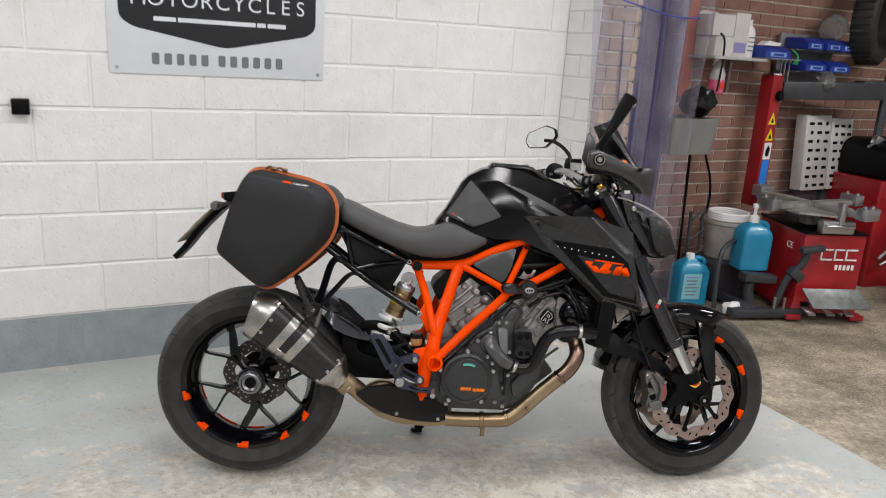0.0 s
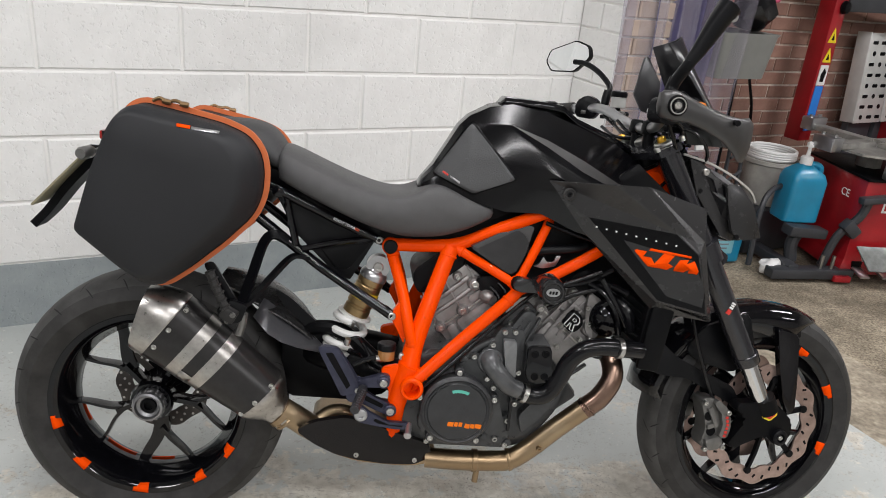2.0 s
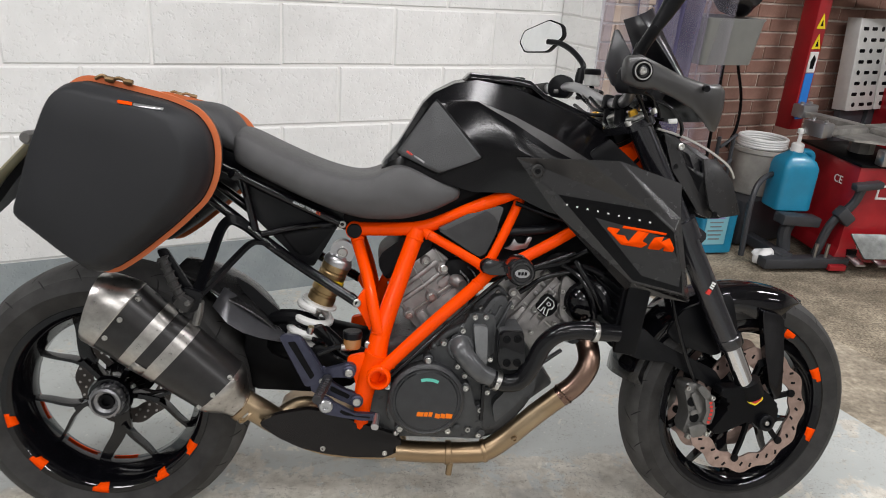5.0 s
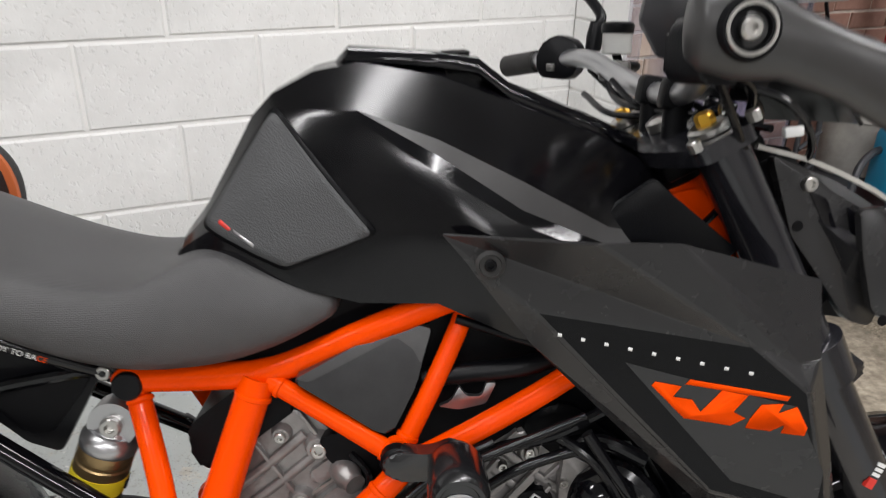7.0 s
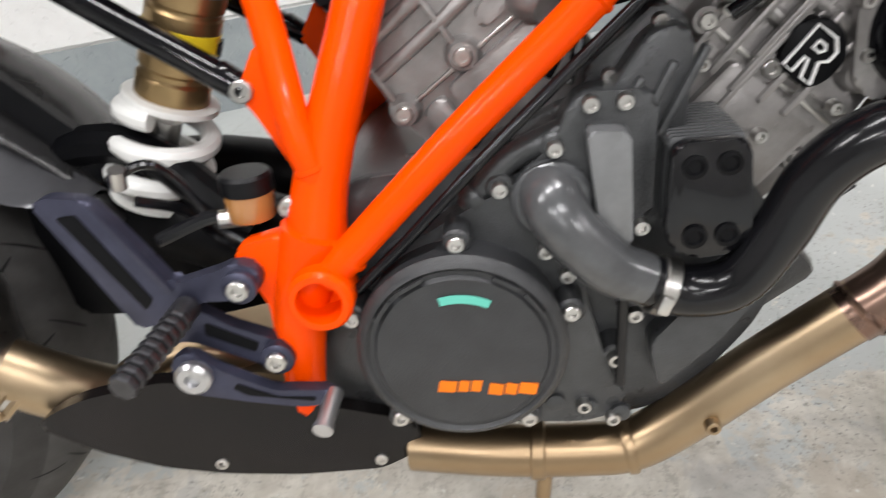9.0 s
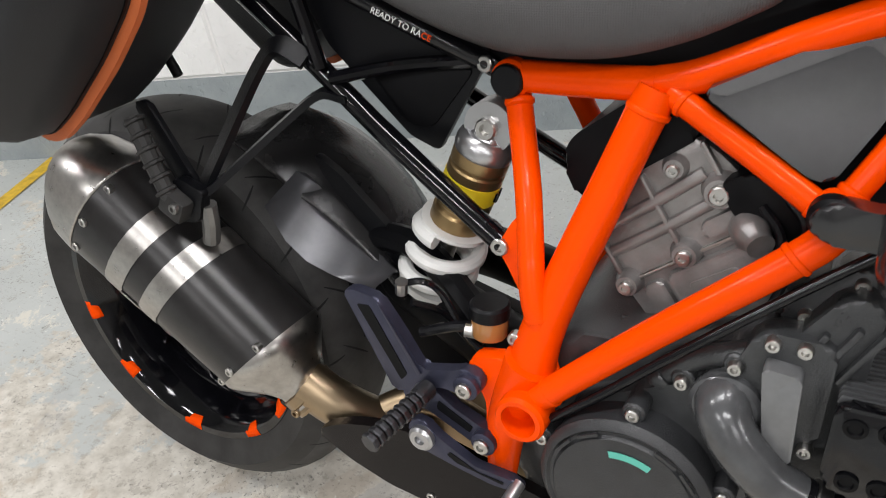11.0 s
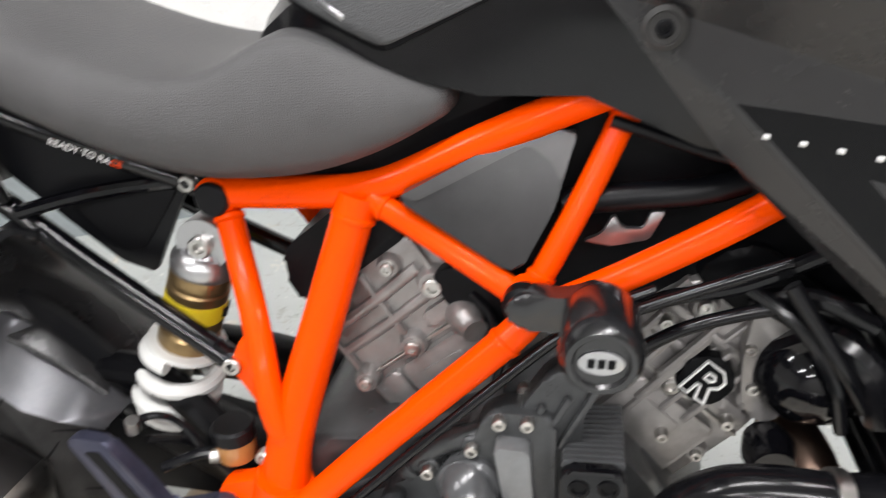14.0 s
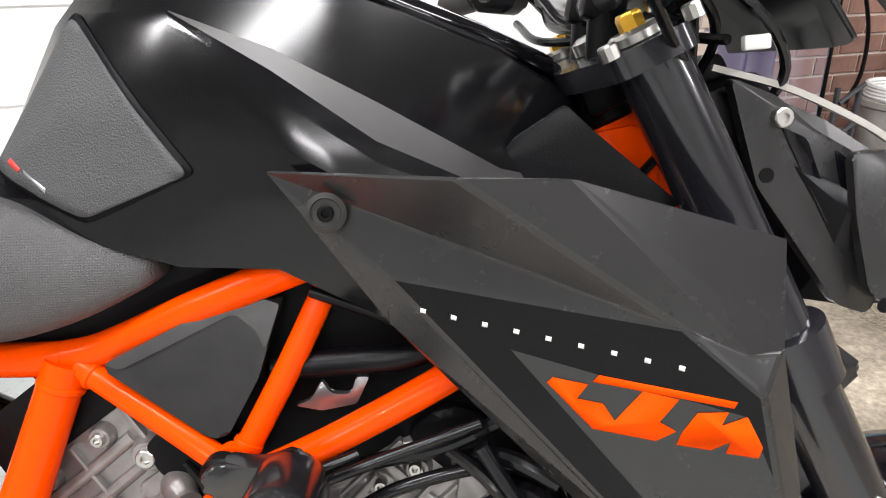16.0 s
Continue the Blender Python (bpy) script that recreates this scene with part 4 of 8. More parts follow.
# teal label and orange mark on the cover, as plain shapes
bm = B()
vs = []
for k in range(13):
    a = radians(64 + 42 * k / 12)
    vs.append([(.697 + r * math.cos(a), -.1920, .366 + r * math.sin(a)) for r in (.0495, .0565)])
loft(bm, vs, cap=False, closed=False)
solid(P("cover_label", bm, M_TEAL, "small teal label", engine, smooth=0), .0006, 1)
bm = B()
for k, (x0, x1) in enumerate(((.676, .690), (.692, .700), (.702, .710))):
    prism(bm, [(x0, .334), (x1, .333), (x1 + .002, .343), (x0 + .002, .344)], -.1925, -.1910)
for x0, x1 in ((.716, .727), (.729, .738), (.740, .754)):
    prism(bm, [(x0, .331), (x1, .329), (x1 + .002, .339), (x0 + .002, .341)], -.1925, -.1910)
PS("cover_mark", "cover_mark", bm, M_MARK, "orange maker's mark as plain bars", engine, smooth=0)


def cylinder_bank(name, c, tilt, label):
    """One cylinder with its head: block, gasket line, ridges, side plates, webs and cam cover, tilted in the x-z plane."""
    m = Matrix.Translation(c) @ Matrix.Rotation(radians(tilt), 4, "Y") @ Matrix.Diagonal((1, .8, 1, 1))
    bm = B()
    prism(bm, rounded([(-.075, -.11), (.075, -.11), (.080, -.01), (.072, .05), (.060, .085), (-.060, .085), (-.072, .05), (-.08, -.01)], .012), -.085, .085, .006)
    bmesh.ops.transform(bm, matrix=m, verts=bm.verts)
    P(name, bm, M_ALLOY, label, engine)

    def piece(kind, bm, material=M_ALLOY):
        bmesh.ops.transform(bm, matrix=m, verts=bm.verts)
        return P(kind, bm, material, "", engine)
    for z, r, x0, x1 in ((.022, .0060, -.074, .060), (.048, .0065, -.070, .050)):
        bm = B()
        tube(bm, [(x0, -.087, z), ((x0 + x1) / 2, -.0885, z), (x1, -.087, z + .003)], r, 10)
        piece("water_ridge", bm)
    bm = B()
    box(bm, (0, -.086, -.0125), (.158, .010, .0035), (0, 0, 0), .001)
    piece("head_gasket", bm, M_BOLT)
    for x0, x1, z0, z1, y in ((-.036, .058, -.096, -.020, -.099), (-.066, -.042, -.070, -.022, -.094), (.018, .070, -.004, .012, -.095)):
        bm = B()
        prism(bm, rounded([(x0, z0), (x1, z0), (x1 + .002, z1), (x0 + .004, z1)], .006), y, -.08, .004)
        piece("side_plate", bm)
    bm = B()
    prism(bm, rounded([(-.018, -.082), (.030, -.084), (.032, -.036), (-.016, -.034)], .004), -.1015, -.095, .0015)
    piece("side_plate", bm)
    for x in (-.071, -.004, .060):
        bm = B()
        box(bm, (x, -.088, .035), (.005, .012, .085), (0, 4, 0), .002)
        piece("cylinder_web", bm)
    for x, z, r, h in ((-.006, -.009, .0125, .014), (-.072, -.0125, .0115, .018), (.054, .030, .0150, .016), (-.040, .066, .011, .012), (.030, .068, .010, .012), (.066, -.050, .009, .012)):
        bm = B()
        lathe(bm, [(r * 1.25, 0), (r * 1.1, h * .5), (r, h * .8), (r * .9, h)], (x, -.085, z), SIDE, 18)
        piece("bolt_boss", bm)
        bolts("head_bolt", [m @ Vector((x, -.085 - h, z))], SIDE, r * .62, .006, engine)
    bm = B()
    prism(bm, rounded([(-.070, .080), (.070, .080), (.062, .125), (.04, .14), (-.04, .14), (-.062, .125)], .014), -.088, .088, .01)
    piece("cam_cover", bm, M_MATTE)
    return m


bm = B()
lathe(bm, [(.041, .030), (.044, .034), (.044, .078), (.036, .084), (.020, .086)], (1.145, 0, .91), RAKE, 28)
box(bm, (1.118, -.050, .965), (.05, .03, .035), (0, -27, 0), .006)
P("steering_lock", bm, M_MATTE, "black steering lock housing")
cylinder_bank("rear_cylinder", (.705, 0, .585), -38, "cast alloy rear cylinder with ridges and plates")
cylinder_bank("front_cylinder", (.955, 0, .555), 40, "cast alloy front cylinder with ridges and plates")
# black rubber mount and small fittings on the rear head
bm = B()
prism(bm, rounded([(.728, .655), (.752, .668), (.800, .655), (.812, .625), (.790, .590), (.770, .612), (.742, .628)], .008), -.086, -.06, .004)
P("rubber_mount", bm, M_MATTE, "", engine)
bm = B()
lathe(bm, [(.014, 0), (.016, .004), (.016, .020), (.012, .026), (.012, .034)], (.752, -.076, .618), (.55, -.8, -.2), 18)
P("sensor", bm, M_ALLOY, "", engine)
for pts, r in (([(.765, -.085, .640), (.785, -.095, .618), (.782, -.100, .585), (.770, -.100, .560)], .0045), ([(.775, -.080, .655), (.800, -.090, .630), (.796, -.098, .590), (.786, -.105, .555)], .0040)):
    bm = B()
    tube(bm, pts, r, 8)
    P("wiring_loom", bm, M_HOSE, "", engine)
# round cap with a white outlined mark
bm = B()
prism(bm, rounded([(.945, .557), (.972, .534), (.995, .548), (.999, .570), (.983, .590), (.958, .587)], .008), -.086, -.06, .003)
P("head_cap", bm, M_MATTE, "black cap with white outlined mark", engine)
mm = Matrix.Translation((.972, -.0875, .563)) @ Matrix.Rotation(radians(38), 4, "Y") @ Matrix.Scale(.82, 4)
for pts in ([(-.016, -.022), (-.016, .022), (.006, .022), (.016, .013), (.016, .003), (.009, -.003), (.018, -.022), (.006, -.022), (-.001, -.006), (-.005, -.006), (-.005, -.022)], [(-.005, .004), (-.005, .012), (.003, .012), (.006, .008), (.003, .004)]):
    bm = B()
    sweep(bm, [mm @ Vector((x, 0, z)) for x, z in pts], [(-.0016, -.0010), (.0016, -.0010), (.0016, .0010), (-.0016, .0010)], closed=True)
    P("cap_mark", bm, M_WHITE, "", engine)
# coolant elbow, hose, clamps
M_ELBOW = mat("glossy_grey_elbow", (0.075, 0.077, 0.080), 0.2, 0.2, noise_scale=30, noise_amt=.2, bump=.06, bump_scale=200)
bm = B()
tube(bm, [(.770, -.120, .490), (.768, -.158, .484), (.782, -.172, .462), (.812, -.172, .432), (.838, -.168, .418)], lambda t: .025 - .004 * t, 18, 6)
lathe(bm, [(.031, 0), (.031, .012), (.027, .016)], (.770, -.145, .480), SIDE, 24)
P("coolant_elbow", bm, M_ELBOW, "grey cast coolant elbow", engine)
bm = B()
tube(bm, [(.835, -.168, .419), (.870, -.166, .405), (.905, -.172, .415), (.930, -.175, .455), (.948, -.180, .500), (.975, -.188, .530), (1.01, -.192, .540), (1.055, -.194, .540), (1.11, -.180, .532)], .0205, 16, 6)
P("coolant_hose", bm, M_HOSE, "thick black rubber coolant hose", engine)
bm = B()
lathe(bm, [(.0225, -.006), (.0235, -.005), (.0235, .005), (.0225, .006)], (.852, -.167, .411), (.92, .02, -.38), 24)
lathe(bm, [(.0225, -.006), (.0235, -.005), (.0235, .005), (.0225, .006)], (1.055, -.194, .540), (1, .1, -.08), 24)
for p in ((.850, -.190, .408), (1.055, -.217, .538)):
    box(bm, p, (.010, .010, .016), (0, 20, 0), .002)
PS("hose_clamp", "clamp_screw", bm, M_BOLT, "bright steel hose clamp", engine, 2)
bm = B()
prism(bm, rounded([(.850, .528), (.903, .530), (.911, .462), (.904, .443), (.866, .438), (.850, .452)], .010), -.178, -.166, .004)
reg = P("regulator", bm, M_GLOSS, "glossy black regulator plate with ribbed grey body", engine)
M_RIB = mat("ribbed_grey_body", (0.075, 0.077, 0.080), .4, .3, noise_scale=40, noise_amt=.15)
bm = B()
prism(bm, rounded([(.853, .522), (.900, .524), (.907, .464), (.900, .448), (.868, .444), (.853, .456)], .006), -.166, -.080, .003)
P("regulator_body", bm, M_RIB, "", reg)
for k in range(12):
    bm = B()
    prism(bm, rounded([(.850, .520), (.852, .5285), (.902, .5305), (.904, .522)], .002), -.1645 + .0068 * k, -.1613 + .0068 * k, .0006)
    P("regulator_rib", bm, M_RIB, "", reg)
# short coolant pipe under the frame tube
bm = B()
tube(bm, [(.706, -.136, .470), (.727, -.138, .498), (.746, -.138, .513), (.769, -.138, .524), (.790, -.134, .532), (.802, -.120, .540)], .0105, 14, 5)
lathe(bm, [(.0135, -.006), (.0145, -.004), (.0145, .004), (.0135, .006)], (.712, -.1365, .479), (.65, 0, .76), 18)
P("coolant_pipe", bm, M_ENGINE, "grey cast coolant pipe", engine)
for x, z in ((.866, .511), (.890, .513), (.870, .457), (.893, .458)):
    bm = B()
    lathe(bm, [(.009, 0), (.009, .002), (.006, .0025), (.005, .0005)], (x, -.178, z), SIDE, 16)
    P("regulator_screw", bm, M_MATTE, "", engine)
bm = B()
prism(bm, rounded([(.793, .537), (.824, .535), (.829, .445), (.808, .440), (.798, .500)], .006), -.168, -.145, .004)
P("engine_bracket", bm, mat("pump_cover_grey", (0.17, 0.174, 0.178), .36, .35, noise_scale=40, noise_amt=.12), "", engine)
# exhaust
bm = B()
tube(bm, [(.64, -.120, .216), (.72, -.130, .217), (.80, -.132, .218), (.845, -.132, .224), (.890, -.133, .256), (.950, -.140, .316), (1.015, -.150, .378)], .0245, 18, 6)
lathe(bm, [(.0265, -.004), (.028, -.002), (.028, .008), (.0265, .010)], (.755, -.131, .2175), (1, -.05, 0), 24)
lathe(bm, [(.0265, -.004), (.0275, -.002), (.0275, .004), (.0265, .006)], (.84, -.132, .223), (1, 0, .25), 24)
bolt(bm, (.905, -.157, .268), SIDE, .007, .010)
exh = P("exhaust_pipe", bm, M_TITAN, "gold heat-tinted steel exhaust header")
bm = B()
tube(bm, [(1.005, -.149, .368), (1.040, -.152, .402), (1.064, -.148, .445), (1.066, -.130, .478), (1.062, -.095, .495), (1.05, -.05, .50)], .0250, 18, 6)
lathe(bm, [(.026, -.003), (.028, 0), (.026, .003)], (1.012, -.150, .375), (.7, 0, .7), 24)
P("header_bend", bm, M_COPPER, "browned steel header bend", exh)
bm = B()
prism(bm, rounded([(.337, .316), (.358, .328), (.380, .335), (.441, .341), (.492, .327), (.544, .302), (.600, .277), (.645, .258), (.654, .224), (.612, .208), (.540, .217), (.475, .233), (.425, .252), (.379, .280)], .010), lambda x, z: -.206 + .225 * (x - .33), lambda x, z: -.190 + .225 * (x - .33), .005)
P("heat_shield", bm, mat("satin_shield_black", (0.0060, 0.0048, 0.0048), 0.24, spec=0.26, noise_scale=14, noise_amt=.25, rough_var=.08), "black exhaust collector shield", exh)
bolts("shield_bolt", [(.474, -.172, .245), (.612, -.142, .220)], SIDE, .006, .004, exh)
bm = B()
prism(bm, rounded([(.35, .270), (.42, .300), (.60, .276), (.66, .256), (.668, .192), (.60, .180), (.48, .188), (.40, .214)], .03), -.100, .06, .012)
tube(bm, [(.43, -.10, .25), (.375, -.13, .285), (.335, -.160, .325), (.300, -.170, .352)], lambda t: .030 - .002 * t, 18, 6)
tube(bm, [(.50, -.06, .26), (.45, -.085, .305), (.41, -.10, .312), (.37, -.13, .295)], .020, 14, 5)
P("collector", bm, M_TITAN, "", exh)
bm = B()
tube(bm, [(.765, -.135, .20), (.762, -.137, .165)], .0075, 12)
P("drain_stub", bm, M_TITAN, "", exh)

SA, SB = Vector((.031, -.192, .602)), Vector((.286, -.167, .352))
sdir = (SB - SA).normalized()
sup = Vector((-sdir.z, 0, sdir.x)).normalized()


def can_ring(s, hh, hd, lean=0.0, mid=0.0, n=28):
    """A rounded ring of the can: half height, half depth, slant, and the offset of its middle."""
    out = []
    for k in range(n):
        a = 2 * math.pi * k / n
        ca, sa = math.cos(a), math.sin(a)
        e = .86
        u = math.copysign(abs(ca) ** e, ca) * hd
        v = math.copysign(abs(sa) ** e, sa) * hh + mid
        out.append(SA + sdir * (s + lean * v) + Vector((0, -u, 0)) + sup * v)
    return out


def sleeve_ring(s, extra=0.0, n=28):
    """The sleeve is tallest at the outlet and tapers towards the link pipe."""
    t = (s - .052) / .264
    return can_ring(s, .081 - .0195 * t + extra, .0635 + .004 * t + extra, -.12 * (1 - t), -.024 + .028 * t, n)


def sleeve_y(t, v):
    hh, hd, mid = .081 - .0195 * t, .0635 + .004 * t, -.024 + .028 * t
    return hd * max(0, 1 - (abs(v - mid) / hh) ** (2 / .86)) ** .43


bm = B()
loft(bm, [sleeve_ring(s) for s in (.052, .12, .19, .26, .316)])
can = P("silencer", bm, M_CARBON, "dark silencer with brushed steel end caps and bands")
bm = B()
loft(bm, [can_ring(s, h, d, l, m) for s, h, d, l, m in ((-.020, .056, .046, -.52, -.046), (-.018, .063, .053, -.51, -.046), (.002, .072, .059, -.38, -.038), (.034, .0795, .0635, -.20, -.028), (.052, .0822, .0650, -.12, -.024), (.055, .0822, .0650, -.12, -.024))], cap=False)
solid(P("end_cap", bm, M_STEEL, "brushed steel end cap", can), .002)
bm = B()
loft(bm, [can_ring(s, h, d, l, m) for s, h, d, l, m in ((-.012, .052, .044, -.50, -.046), (.02, .048, .042, -.3, -.04), (.05, .045, .036, 0, -.03))], cap=True)
P("outlet_core", bm, M_MATTE, "", can)
bm = B()
loft(bm, [can_ring(s, h, d, 0, m) for s, h, d, m in ((.308, .0625, .0685, .004), (.316, .0625, .0685, .004), (.326, .0580, .0620, .004), (.340, .0480, .0500, .003), (.354, .0385, .0390, .002), (.368, .031, .031, 0), (.40, .030, .030, 0))])
P("front_cap", bm, M_STEEL, "brushed steel front cap", can)
for s0 in (.112, .168):
    bm = B()
    loft(bm, [sleeve_ring(s0, .0012), sleeve_ring(s0 + .028, .0012)], cap=False)
    P("steel_band", bm, M_STEEL, "brushed steel band", can)
bm = B()
rows = []
for s0 in (.139, .154, .169):
    rg = sleeve_ring(s0, .0008, 56)
    rows.append([rg[k] for k in range(46, 53)])
loft(bm, rows, cap=False, closed=False)
solid(P("band_bridge", bm, M_STEEL, "", can), .001, 1)
for s, v in ((.064, .044), (.064, -.003), (.064, -.052), (.303, .050), (.303, .006), (.303, -.038)):
    t = (s - .052) / .264
    bolts("rivet", [SA + sdir * (s - .12 * (1 - t) * v) + sup * v + SIDE * (sleeve_y(t, v) - .001)], SIDE, .0055, .004, can)
bm = B()
lathe(bm, [(.031, -.008), (.034, -.006), (.034, .006), (.031, .008)], SA + sdir * .378, sdir, 28)
lathe(bm, [(.031, -.004), (.0325, 0), (.031, .004)], SA + sdir * .394, sdir, 28)
bolt(bm, SA + sdir * .378 + Vector((0, -.026, -.018)), SIDE, .006, .006)
P("link_clamp", bm, M_TITAN, "", can)

# passenger peg hanger
bm = B()
flat = [(-.004, -.011), (.004, -.011), (.004, .011), (-.004, .011)]
sweep(bm, curve_path([(.208, -.185, .595), (.224, -.150, .650), (.241, -.104, .715), (.262, -.094, .736), (.295, -.090, .722)], 5), flat)
sweep(bm, curve_path([(.188, -.198, .578), (.222, -.180, .600), (.272, -.118, .655), (.306, -.086, .686), (.345, -.084, .686)], 5), flat)
prism(bm, rounded([(.160, .590), (.190, .612), (.225, .600), (.212, .562), (.175, .556)], .006), -.203, -.190, .003)
prism(bm, rounded([(.130, .685), (.150, .69), (.205, .60), (.180, .585)], .006), -.190, -.182, .003)
hang = P("peg_hanger", bm, M_PLASTIC, "black passenger footpeg hanger")
bm = B()
tube(bm, [(.184, -.212, .590), (.164, -.210, .632), (.145, -.206, .675)], .0095, 10)
for k in range(6):
    lathe(bm, [(.009, -.003), (.0125, -.0015), (.0125, .0015), (.009, .003)], Vector((.180, -.212, .598)).lerp(Vector((.147, -.206, .671)), k / 5), (-.5, 0, .86), 10)
box(bm, (.188, -.205, .582), (.034, .03, .03), (0, 30, 0), .005)
PS("passenger_peg", "peg_ridge", bm, M_RUBBER, "folded black rubber passenger footpeg", hang)
bm = B()
for p in ((.198, -.220, .584), (.184, -.206, .566)):
    bolt(bm, p, SIDE, .006, .005)
tube(bm, [(.215, -.190, .580), (.212, -.188, .555), (.205, -.186, .53)], .010, 10)
P("hanger_clamp", bm, M_CALIPER, "", hang)

# rider's rearset and brake pedal
bm = B()
prism(bm, rounded([(.375, .501), (.388, .506), (.420, .503), (.447, .465), (.470, .428), (.510, .440), (.522, .446), (.540, .440), (.542, .424), (.528, .412), (.492, .412), (.469, .398), (.433, .388)], .005), -.192, -.178, .003)
prism(bm, rounded([(.440, .404), (.472, .412), (.507, .388), (.541, .374), (.557, .362), (.551, .345), (.533, .347), (.475, .373), (.447, .374)], .006), -.190, -.176, .003)
lathe(bm, [(.014, 0), (.014, .010), (.011, .012)], (.526, -.189, .427), SIDE, 20)
lathe(bm, [(.014, 0), (.014, .010), (.011, .012)], (.545, -.188, .359), SIDE, 20)
rs = P("rearset", bm, M_BLUEGREY, "blue-grey anodised footrest hanger")
bm = B()
prism(bm, rounded([(.393, .490), (.409, .492), (.452, .416), (.444, .406)], .003), -.1928, -.1915)
prism(bm, rounded([(.488, .392), (.530, .371), (.526, .362), (.486, .380)], .003), -.1908, -.1895)
PS("rearset_slot", "rearset_slot", bm, M_MATTE, "", rs)
bm = B()
prism(bm, rounded([(.421, .500), (.425, .496), (.471, .424), (.466, .421)], .001), -.1950, -.1910, .001)
P("rearset_ridge", bm, M_BLUEGREY, "", rs)
bm = B()
tube(bm, [(.480, -.196, .410), (.478, -.214, .409)], .011, 12)
for k in range(9):
    lathe(bm, [(.010, -.0035), (.0112, -.002), (.0112, .002), (.010, .0035)], Vector((.479, -.214, .409)).lerp(Vector((.465, -.284, .400)), k / 8), (.18, .97, .12), 8)
PS("footpeg", "peg_ridge", bm, mat("worn_peg_grey", (0.05, 0.05, 0.055), .35, .7, noise_scale=60, noise_amt=.3), "ridged grey rider's footpeg", rs)
bolts("rearset_bolt", [(.526, -.200, .427), (.545, -.199, .359)], SIDE, .009, .006, rs)
bolts("rearset_bolt", [(.468, -.192, .404)], SIDE, .006, .006, rs)
rs.location.y = .020
bm = B()
prism(bm, rounded([(.462, .370), (.478, .376), (.498, .359), (.540, .337), (.590, .336), (.598, .322), (.560, .320), (.520, .326), (.473, .335), (.460, .352)], .006), -.208, -.196, .003)
ped = P("brake_pedal", bm, M_BLUEGREY, "blue-grey rear brake pedal with silver tip")
bm = B()
prism(bm, rounded([(.512, .345), (.545, .331), (.575, .330), (.575, .326), (.520, .333), (.508, .340)], .002), -.2088, -.2075)
P("pedal_slot", bm, M_MATTE, "", ped)
bm = B()
lathe(bm, [(.015, 0), (.015, .008), (.012, .011), (.006, .011), (.006, .006)], (.479, -.206, .354), SIDE, 22)
tube(bm, [(.590, -.202, .330), (.586, -.236, .321)], .0072, 16)
lathe(bm, [(.0085, 0), (.0085, .005), (.005, .006)], (.586, -.234, .3212), (-.1, -1, -.25), 16)
PS("pedal_tip", "pedal_pivot", bm, M_SILVER, "", ped)
ped.location.y = .018
bm = B()
lathe(bm, [(.019, 0), (.020, .002), (.020, .022), (.017, .024)], (.530, -.128, .466), (0, 0, 1), 22)
cup = P("fluid_reservoir", bm, M_AMBER, "amber brake fluid reservoir with black lid")
bm = B()
lathe(bm, [(.0215, .023), (.0215, .025), (.0215, .036), (.019, .039)], (.530, -.128, .466), (0, 0, 1), 22)
P("reservoir_lid", bm, M_PLASTIC, "", cup)
bm = B()
tube(bm, [(.43, -.17, .51), (.46, -.165, .52), (.475, -.15, .50), (.50, -.15, .46), (.525, -.155, .445)], .004, 8)
tube(bm, [(.455, -.165, .455), (.50, -.155, .470), (.53, -.15, .465)], .006, 10)
tube(bm, [(.445, -.165, .49), (.47, -.14, .47), (.49, -.13, .44), (.52, -.14, .43)], .0045, 8)
PS("brake_hose", "brake_hose", bm, M_HOSE, "", rs)
bm = B()
tube(bm, [(.505, -.156, .468), (.528, -.150, .466)], .008, 12)
bolt(bm, (.565, -.16, .478), SIDE, .008, .006)
lathe(bm, [(.007, 0), (.007, .016)], (.438, -.172, .505), (.2, -.2, .9), 10)
PS("hose_union", "hose_union", bm, M_BOLT, "", rs)

# castings, hoses and brackets round the front cylinder
for k in range(5):
    bm = B()
    box(bm, (.905 + .020 * k, -.079, .575 - .012 * k + .02), (.006, .010, .085), (0, 40, 0), .002)
    P("cylinder_rib", bm, M_ALLOY, "", engine)
for k in range(3):
    bm = B()
    box(bm, (.925 + .018 * k, -.0805, .545 + .026 * k), (.090, .008, .005), (0, -50, 0), .0015)
    P("cylinder_rib", bm, M_ALLOY, "", engine)
bolts("head_bolt", [(.905, -.084, .600), (.935, -.084, .622), (.965, -.084, .640), (.890, -.084, .560), (1.005, -.084, .600), (1.012, -.084, .560), (.995, -.084, .520), (.940, -.084, .500)], SIDE, .0058, .008, engine)
bm = B()
prism(bm, rounded([(1.005, .640), (1.045, .615), (1.050, .560), (1.030, .520), (1.005, .535), (1.000, .590)], .010), -.088, -.06, .005)
P("thermostat", bm, M_ALLOY, "small cast thermostat housing", engine)
for pts, r in (([(1.03, -.085, .60), (1.06, -.105, .625), (1.09, -.12, .605), (1.105, -.12, .56)], .014), ([(1.00, -.09, .65), (1.04, -.11, .665), (1.085, -.125, .65)], .008), ([(.985, -.095, .67), (1.03, -.12, .645), (1.06, -.13, .60), (1.075, -.125, .55)], .006), ([(.88, -.098, .63), (.93, -.105, .655), (.99, -.10, .668), (1.05, -.10, .70)], .007), ([(.70, -.10, .50), (.76, -.105, .565), (.83, -.10, .63)], .006)):
    bm = B()
    tube(bm, pts, r, 10)
    P("engine_hose", bm, M_HOSE, "", engine)
bm = B()
prism(bm, rounded([(.795, .565), (.850, .615), (.872, .600), (.875, .560), (.84, .535), (.80, .535)], .008), -.112, -.085, .004)
